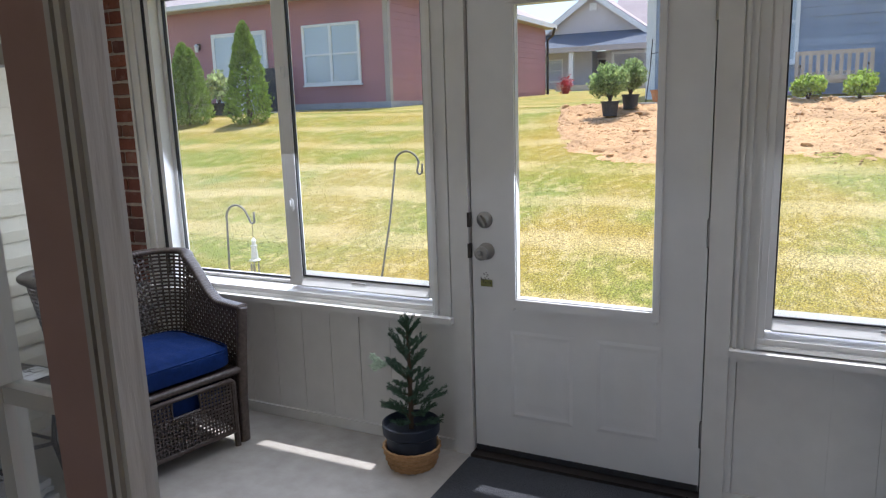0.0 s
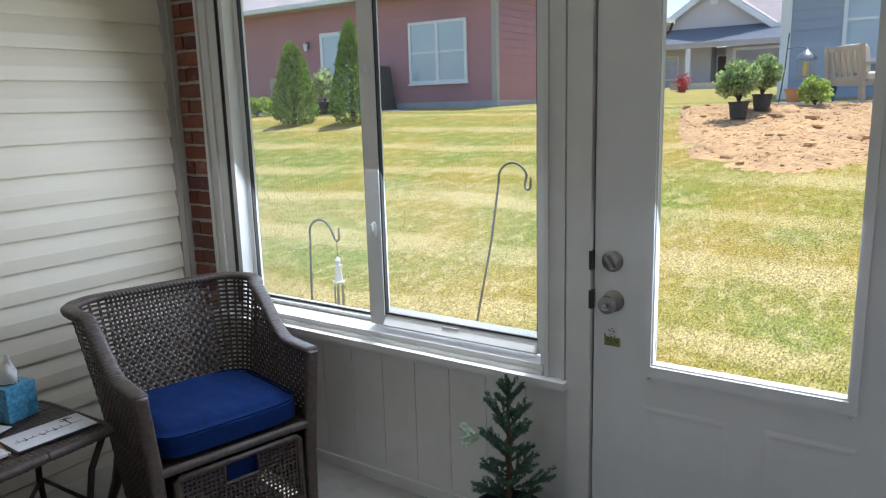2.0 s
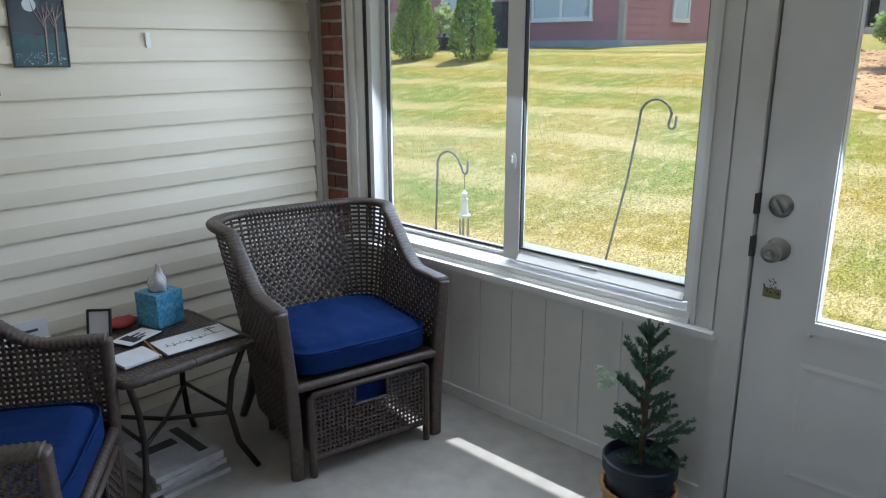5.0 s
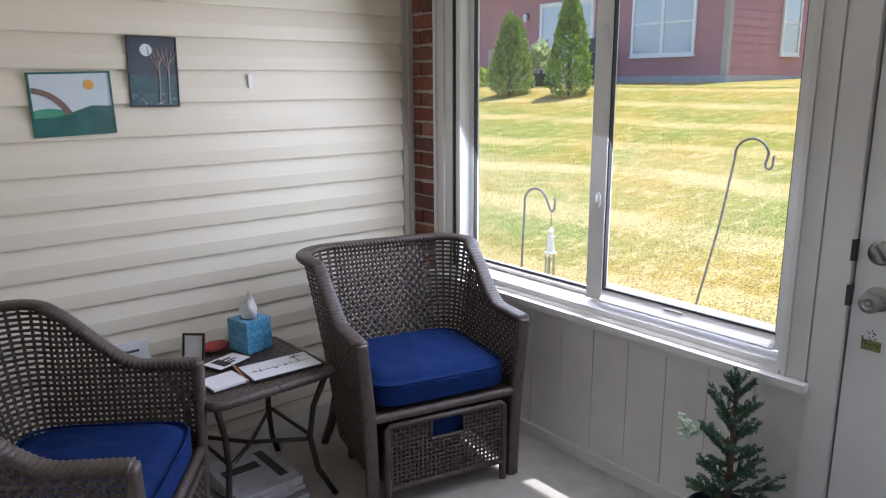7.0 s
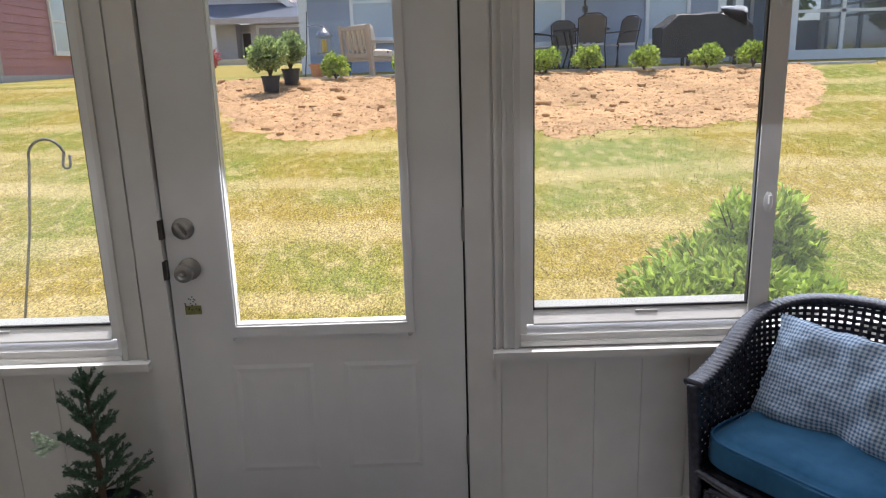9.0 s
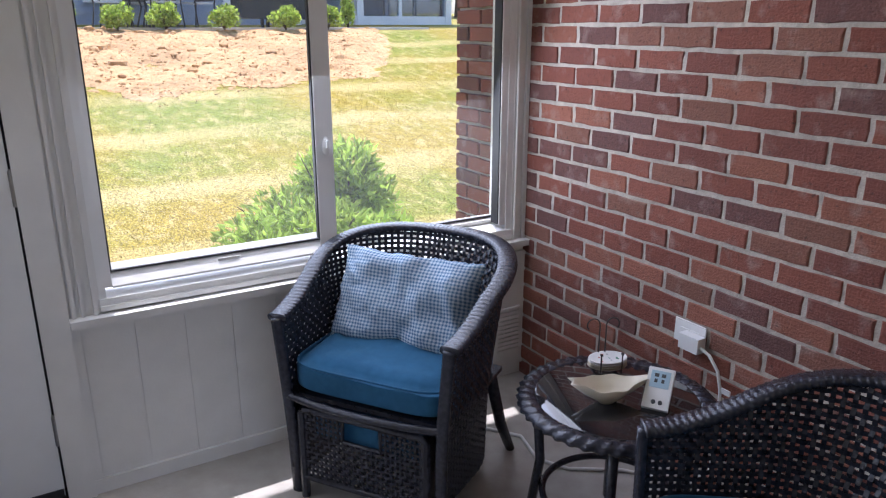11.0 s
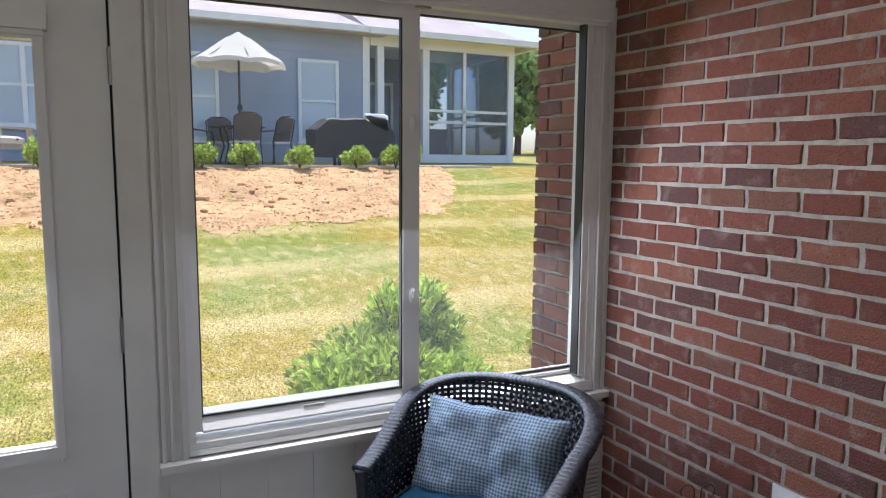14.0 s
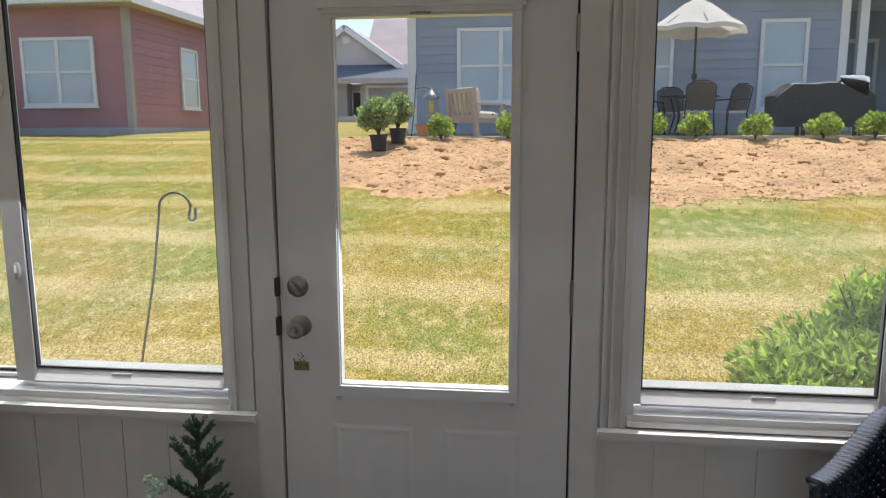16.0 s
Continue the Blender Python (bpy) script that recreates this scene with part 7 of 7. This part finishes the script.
def patio_umbrella(x, y):
    t = thing("patio_umbrella", "open cream canvas patio umbrella with a vented top", "umbrella", Matrix.Translation((x, y, PZ)))
    bm = bmesh.new()
    tube(bm, ((0, 0, 0.02), (0, 0, 2.42)), 0.022, 10)
    part("pole", bm, DARKMETAL, t, smooth=True)
    bm = bmesh.new()
    lathe(bm, ((0.24, 0), (0.24, 0.04), (0.05, 0.07), (0.035, 0.25)), 20)
    part("base", bm, DARKMETAL, t, smooth=40)
    bm = bmesh.new()
    box(bm, -0.04, 0.04, -0.05, 0.05, 1.02, 1.12)
    bevelled(bm, 0.015)
    part("crank", bm, DARKMETAL, t)
    R, n = 0.86, 8
    for name, rs in (("canopy", ((0.24, 2.35), (0.56, 2.13), (0.88, 1.93), (0.90, 1.85))), ("vent", ((0.02, 2.46), (0.16, 2.38), (0.27, 2.30), (0.275, 2.27)))):
        bm = bmesh.new()
        rings = []
        for r, z in rs:
            ring = []
            for k in range(32):
                a = 2 * math.pi * k / 32
                sag = abs(math.sin(a * n / 2))
                rr = r * (1 - 0.07 * sag)
                ring.append(bm.verts.new((rr * math.cos(a), rr * math.sin(a), z - 0.05 * (1 - sag) * r)))
            rings.append(ring)
        for a, b in zip(rings, rings[1:]):
            for k in range(32):
                bm.faces.new((a[k], a[(k + 1) % 32], b[(k + 1) % 32], b[k]))
        part(name, bm, CANVAS, t, smooth=12)
    for k in range(n):
        a = 2 * math.pi * k / n
        bm = bmesh.new()
        tube(bm, ((0.02 * math.cos(a), 0.02 * math.sin(a), 2.38), (0.87 * math.cos(a), 0.87 * math.sin(a), 1.94)), 0.006, 5)
        part("rib", bm, DARKMETAL, t)


patio_umbrella(3.66, 11.9)


def sling_chair(x, y, turn):
    t = thing("sling_chair", "metal patio chair with a taupe sling back", "chair", Matrix.Translation((x, y, PZ)) @ Matrix.Rotation(radians(turn), 4, "Z"), group="chairs round the patio table")
    bm = bmesh.new()
    box(bm, -0.24, 0.24, -0.24, 0.22, 0.40, 0.43)
    bevelled(bm, 0.01)
    part("seat", bm, PATIO, t, "pale seat pad")
    bm = bmesh.new()
    n = 8
    g = [[bm.verts.new((-0.22 + 0.44 * i / n, 0.22 + 0.10 * j / 5 - 0.03 * math.sin(math.pi * i / n), 0.45 + 0.42 * j / 5 + 0.05 * math.sin(math.pi * i / n) * (j == 5))) for i in range(n + 1)] for j in range(6)]
    for j in range(5):
        for i in range(n):
            bm.faces.new((g[j][i], g[j][i + 1], g[j + 1][i + 1], g[j + 1][i]))
    bmesh.ops.solidify(bm, geom=bm.faces[:], thickness=0.012)
    part("backrest", bm, SLING, t)
    bm = bmesh.new()
    tube(bm, [(-0.24, 0.22, 0.40), (-0.24, 0.33, 0.85), (-0.12, 0.34, 0.93), (0.12, 0.34, 0.93), (0.24, 0.33, 0.85), (0.24, 0.22, 0.40)], 0.013, 8)
    part("back_frame", bm, DARKMETAL, t, smooth=True)
    for sx in (-1, 1):
        bm = bmesh.new()
        tube(bm, [(sx * 0.25, 0.30, 0.66), (sx * 0.28, 0.0, 0.64), (sx * 0.27, -0.22, 0.60), (sx * 0.25, -0.26, 0.40)], 0.014, 8)
        part("armrest", bm, DARKMETAL, t, smooth=True)
        for sy, y1 in ((-1, -0.28), (1, 0.27)):
            bm = bmesh.new()
            tube(bm, [(sx * 0.24, sy * 0.21, 0.42), (sx * 0.26, y1, 0.0)], 0.012, 8)
            part("leg", bm, DARKMETAL, t, smooth=True)


for x, y, a in ((3.60, 11.25, 180), (4.25, 11.75, -60), (2.85, 11.8, 70), (3.45, 12.55, 5)):
    sling_chair(x, y, a)


def patio_table(x, y):
    t = thing("patio_table", "round dark metal patio table", "table", Matrix.Translation((x, y, PZ)))
    bm = bmesh.new()
    lathe(bm, ((0.50, 0.69), (0.52, 0.695), (0.52, 0.715), (0.50, 0.72)), 32)
    part("tabletop", bm, DARKMETAL, t, smooth=40)
    for k in range(4):
        a = math.pi / 4 + k * math.pi / 2
        bm = bmesh.new()
        tube(bm, [(0.4 * math.cos(a), 0.4 * math.sin(a), 0.69), (0.3 * math.cos(a), 0.3 * math.sin(a), 0.35), (0.42 * math.cos(a), 0.42 * math.sin(a), 0.0)], 0.016, 8)
        part("leg", bm, DARKMETAL, t)


patio_table(3.60, 11.9)


def covered_grill(x, y):
    t = thing("covered_grill", "gas grill under a black fabric cover", "grill", Matrix.Translation((x, y, PZ)))
    bm = bmesh.new()
    prof = ((-0.80, 0.16), (-0.82, 0.66), (-0.55, 0.88), (0.52, 0.90), (0.80, 0.68), (0.82, 0.14))
    rings = []
    for yy, s in ((-0.30, 0.96), (-0.26, 1.0), (0.26, 1.0), (0.30, 0.96)):
        ring = []
        for k in range(len(prof) - 1):
            for q in range(6):
                a, b = prof[k], prof[k + 1]
                px, pz = a[0] + (b[0] - a[0]) * q / 6, a[1] + (b[1] - a[1]) * q / 6
                ring.append(bm.verts.new((px * s, yy + 0.03 * noise.noise((px * 4, pz * 2, yy)), 0.1 + (pz - 0.1) * s + 0.03 * noise.noise((px * 5, yy * 3, pz * 2)))))
        ring.append(bm.verts.new((prof[-1][0] * s, yy, prof[-1][1])))
        rings.append(ring)
    for a, b in zip(rings, rings[1:]):
        for k in range(len(a) - 1):
            bm.faces.new((a[k], a[k + 1], b[k + 1], b[k]))
        bm.faces.new((a[-1], a[0], b[0], b[-1]))
    bm.faces.new(rings[0]), bm.faces.new(rings[-1][::-1])
    part("cover", bm, BLACKCLOTH, t, smooth=35)
    for sx in (-0.42, -0.32, 0.5, 0.6):
        boxes("leg", [(sx, sx + 0.05, -0.2, -0.15, 0.0, 0.2)], DARKMETAL, t)
    bm = bmesh.new()
    g = [[bm.verts.new((0.18 + 0.46 * i / 6, -0.31 - 0.01 * math.sin(i), 1.0 - 0.28 * (j / 4) ** 1.5 * (0.5 + i / 8) + 0.02 * noise.noise((i, j, 2)))) for i in range(7)] for j in range(5)]
    for j in range(5):
        for i in range(7):
            g[j][i].co.y = -0.25 - 0.09 * min(1, j / 2) + (0.2 if j == 0 else 0)
    for j in range(4):
        for i in range(6):
            bm.faces.new((g[j][i], g[j][i + 1], g[j + 1][i + 1], g[j + 1][i]))
    bmesh.ops.solidify(bm, geom=bm.faces[:], thickness=0.006)
    part("cloth", bm, BLIND, t, "pale cloth draped over the cover", smooth=True)


covered_grill(5.60, 11.15)


def slat_chair(x, y, turn):
    t = thing("slatted_armchair", "pale wooden slat-backed patio armchair with white cushions", "chair", Matrix.Translation((x, y, PZ)) @ Matrix.Rotation(radians(turn), 4, "Z"))
    for sx in (-1, 1):
        boxes("front_leg", [(sx * 0.34 - 0.03, sx * 0.34 + 0.03, -0.36, -0.30, 0, 0.55)], TEAK, t, bevel=0.004)
        bm = bmesh.new()
        box(bm, sx * 0.34 - 0.03, sx * 0.34 + 0.03, 0.28, 0.34, 0, 0.85)
        for v in bm.verts:
            v.co.y += 0.16 * max(0, v.co.z - 0.3)
        part("back_leg", bm, TEAK, t)
        boxes("armrest", [(sx * 0.34 - 0.045, sx * 0.34 + 0.045, -0.38, 0.36, 0.55, 0.58)], TEAK, t, bevel=0.005)
    boxes("seat_frame", [(-0.31, 0.31, -0.34, 0.30, 0.24, 0.30)], TEAK, t, bevel=0.004)
    for z, h in ((0.30, 0.07), (0.76, 0.07)):
        boxes("back_rail", [(-0.31, 0.31, 0.29 + 0.16 * z - 0.05, 0.33 + 0.16 * z - 0.05, z, z + h)], TEAK, t, bevel=0.003)
    for k in range(5):
        bm = bmesh.new()
        xx = -0.24 + 0.12 * k
        box(bm, xx - 0.028, xx + 0.028, 0.30, 0.315, 0.37, 0.76)
        for v in bm.verts:
            v.co.y += 0.16 * v.co.z - 0.05
        part("back_slat", bm, TEAK, t)
    c = part("seat_cushion", soft_box(0.62, 0.62, 0.13, 4), CANVAS, t, "white seat cushion", smooth=True)
    c.location = (0, -0.02, 0.30)
    c = part("back_cushion", soft_box(0.60, 0.46, 0.14, 6), CANVAS, t, "white back cushion", smooth=True)
    c.matrix_basis = Matrix.Translation((0, 0.30, 0.62)) @ Matrix.Rotation(radians(80), 4, "X")


slat_chair(-0.28, 11.2, 140)


def lantern(x, y):
    t = thing("hanging_lantern", "grey metal lantern with a yellow candle on a hook", "lantern", Matrix.Translation((x, y, 1.80)))
    bm = bmesh.new()
    lathe(bm, ((0.14, 0), (0.14, 0.02), (0.12, 0.03)), 6)
    part("base", bm, CHROME, t)
    for k in range(6):
        a = 2 * math.pi * k / 6
        bm = bmesh.new()
        tube(bm, ((0.12 * math.cos(a), 0.12 * math.sin(a), 0.02), (0.12 * math.cos(a), 0.12 * math.sin(a), 0.30)), 0.008, 5)
        part("post", bm, CHROME, t)
    bm = bmesh.new()
    lathe(bm, ((0.15, 0.29), (0.15, 0.31), (0.11, 0.37), (0.05, 0.42), (0.03, 0.45), (0.012, 0.48)), 12)
    part("roof", bm, CHROME, t, smooth=40)
    bm = bmesh.new()
    lathe(bm, ((0.045, 0.02), (0.045, 0.24), (0.035, 0.25)), 14)
    part("candle", bm, mat("yellow_candle", (0.75, 0.55, 0.12), None, 0.5, 10), t, "yellow pillar candle", smooth=40)
    h = thing("lantern_hook", "black metal shepherd hook beside the patio", "garden hook", Matrix.Translation((x - 0.32, y - 0.1, ground_z(x, y - 0.1) - 0.02)))
    bm = bmesh.new()
    tube(bm, [(-0.04, 0, 0), (0.03, 0, 0.6), (0.06, 0.02, 1.15)], 0.010, 6)
    tube(bm, [(0.045, 0.01, 0.9), (0.2, 0.06, 0.93), (0.30, 0.09, 0.90), (0.32, 0.10, 0.87)], 0.006, 6)
    part("rod", bm, DARKMETAL, h)
    o = thing("flower_pot", "orange clay pot on the patio", "pot", Matrix.Translation((x - 0.18, y + 0.2, PZ)))
    bm = bmesh.new()
    lathe(bm, ((0.10, 0), (0.15, 0.22), (0.16, 0.22), (0.16, 0.19)), 18)
    part("pot", bm, mat("orange_clay", (0.55, 0.22, 0.07), None, 0.7, 14), o, smooth=40)
    b = thing("storage_tub", "blue plastic tub on the patio", "tub", Matrix.Translation((x + 0.22, y + 0.45, PZ)))
    bm = bmesh.new()
    lathe(bm, ((0.16, 0), (0.2, 0.30), (0.21, 0.30), (0.2, 0.27)), 20)
    part("tub", bm, TEAL, b, smooth=40)


lantern(-1.06, 10.95)


def flag_bench():
    """Chairs and a cart beside the red house."""
    for k, (x, y, a) in enumerate(((-13.6, 11.6, 160), (-12.9, 11.7, 200))):
        slat_chair2(x, y, a)
    t = thing("covered_cart", "dark grey covered cart against the red wall", "cart", Matrix.Translation((-11.35, 12.8, 1.45)))
    bm = bmesh.new()
    box(bm, -0.35, 0.35, -0.28, 0.28, 0.0, 1.1)
    for v in bm.verts:
        if v.co.z > 1:
            v.co.x *= 0.7
            v.co.y *= 0.7
    bevelled(bm, 0.08, 3)
    part("cover", bm, BLACKCLOTH, t, smooth=40)


def slat_chair2(x, y, turn):
    t = thing("garden_chair", "tan wooden garden chair by the red house", "chair", Matrix.Translation((x, y, 1.42)) @ Matrix.Rotation(radians(turn), 4, "Z"), group="garden chairs by the red house")
    boxes("seat", [(-0.25, 0.25, -0.25, 0.25, 0.40, 0.44)], TEAK, t)
    for k in range(5):
        boxes("back_slat", [(-0.23 + 0.1 * k, -0.17 + 0.1 * k, 0.23, 0.26, 0.44, 0.92)], TEAK, t)
    for sx in (-1, 1):
        for sy in (-1, 1):
            boxes("leg", [(sx * 0.22 - 0.025, sx * 0.22 + 0.025, sy * 0.22 - 0.025, sy * 0.22 + 0.025, 0, 0.40)], TEAK, t)


flag_bench()
g = boxes("garden_path", [(-16, -9.9, 11.6, 13.16, 1.2, 1.45)], PATIO)
struct(g, "pale concrete patio slab behind the red house", "patio")
f = thing("red_planter", "red flowers in a pot at the far house corner", "potted plant", Matrix.Translation((-7.25, 25.2, ground_z(0, 25.2))) @ Matrix.Diagonal((0.6, 0.6, 0.6, 1)))
bm = bmesh.new()
lathe(bm, ((0.2, 0), (0.3, 0.4), (0.32, 0.4), (0.3, 0.36)), 16)
part("pot", bm, REDCLOTH, f)
rg = np.random.default_rng(4)
dd = rg.normal(0, 0.22, (500, 3)) + np.array([0, 0, 0.65])
leaf_cloud("flowers", dd, rg.normal(0, 1, (500, 3)), 0.10, mat("red_petals", (0.55, 0.03, 0.03), None, 0.6, 20), f)


def slat_bench(x, y, turn):
    t = thing("slatted_loveseat", "pale wooden slat-backed patio loveseat seen from behind", "bench", Matrix.Translation((x, y, PZ)) @ Matrix.Rotation(radians(turn), 4, "Z"))
    for sx in (-1, 1):
        boxes("front_leg", [(sx * 0.58 - 0.03, sx * 0.58 + 0.03, -0.36, -0.30, 0, 0.55)], TEAK, t, bevel=0.004)
        boxes("back_leg", [(sx * 0.58 - 0.03, sx * 0.58 + 0.03, 0.30, 0.36, 0, 0.80)], TEAK, t, bevel=0.004)
        boxes("armrest", [(sx * 0.58 - 0.045, sx * 0.58 + 0.045, -0.38, 0.30, 0.55, 0.58)], TEAK, t, bevel=0.005)
    boxes("seat_frame", [(-0.55, 0.55, -0.34, 0.30, 0.24, 0.30)], TEAK, t, bevel=0.004)
    for z in (0.30, 0.73):
        boxes("back_rail", [(-0.55, 0.55, 0.31, 0.35, z, z + 0.07)], TEAK, t, bevel=0.003)
    for k in range(9):
        xx = -0.48 + 0.12 * k
        boxes("back_slat", [(xx - 0.03, xx + 0.03, 0.32, 0.34, 0.37, 0.73)], TEAK, t)
    c = part("seat_cushion", soft_box(1.08, 0.62, 0.13, 9), CANVAS, t, "white seat cushion", smooth=True)
    c.location = (0, -0.02, 0.30)


slat_bench(1.57, 12.4, 178)
fp = thing("patio_flowerpot", "orange clay pot of purple flowers on the patio", "potted plant", Matrix.Translation((0.52, 10.95, PZ)))
bm = bmesh.new()
lathe(bm, ((0.09, 0), (0.14, 0.24), (0.15, 0.24), (0.15, 0.20)), 18)
part("pot", bm, mat("terracotta", (0.45, 0.18, 0.08), None, 0.7, 14), fp, smooth=40)
dd = rg.normal(0, 1, (420, 3)) * np.array([0.12, 0.12, 0.07]) + np.array([0, 0, 0.33])
leaf_cloud("flowers", dd, rg.normal(0, 1, (420, 3)), 0.05, mat("purple_petals", (0.10, 0.05, 0.16), (0.18, 0.10, 0.24), 0.6, 20, through=0.3), fp)


# ---- bricks of the setting ----
brick_wall(EAST, Matrix.Translation((X1, 0.0, -0.008)) @ Matrix.Rotation(radians(-90), 4, "Z"), -YS, H, 0.012, 11, offset=0.106)
brick_wall(PIER, Matrix.Translation((-2.025, 0.006, 0.612)), 0.158, 1.6, 0.010, 31, offset=0.03)
WING = thing("wing_wall", "red brick wing wall outside the window", "wall", kind="structure")
boxes("mortar", [(X1 + 0.006, X1 + 0.22, 0.162, 0.522, -0.3, 2.5)], MORTAR, WING)
brick_wall(WING, Matrix.Translation((X1 + 0.004, 0.524, -0.15)) @ Matrix.Rotation(radians(-90), 4, "Z"), 0.36, 2.6, 0.012, 41, offset=0.1)
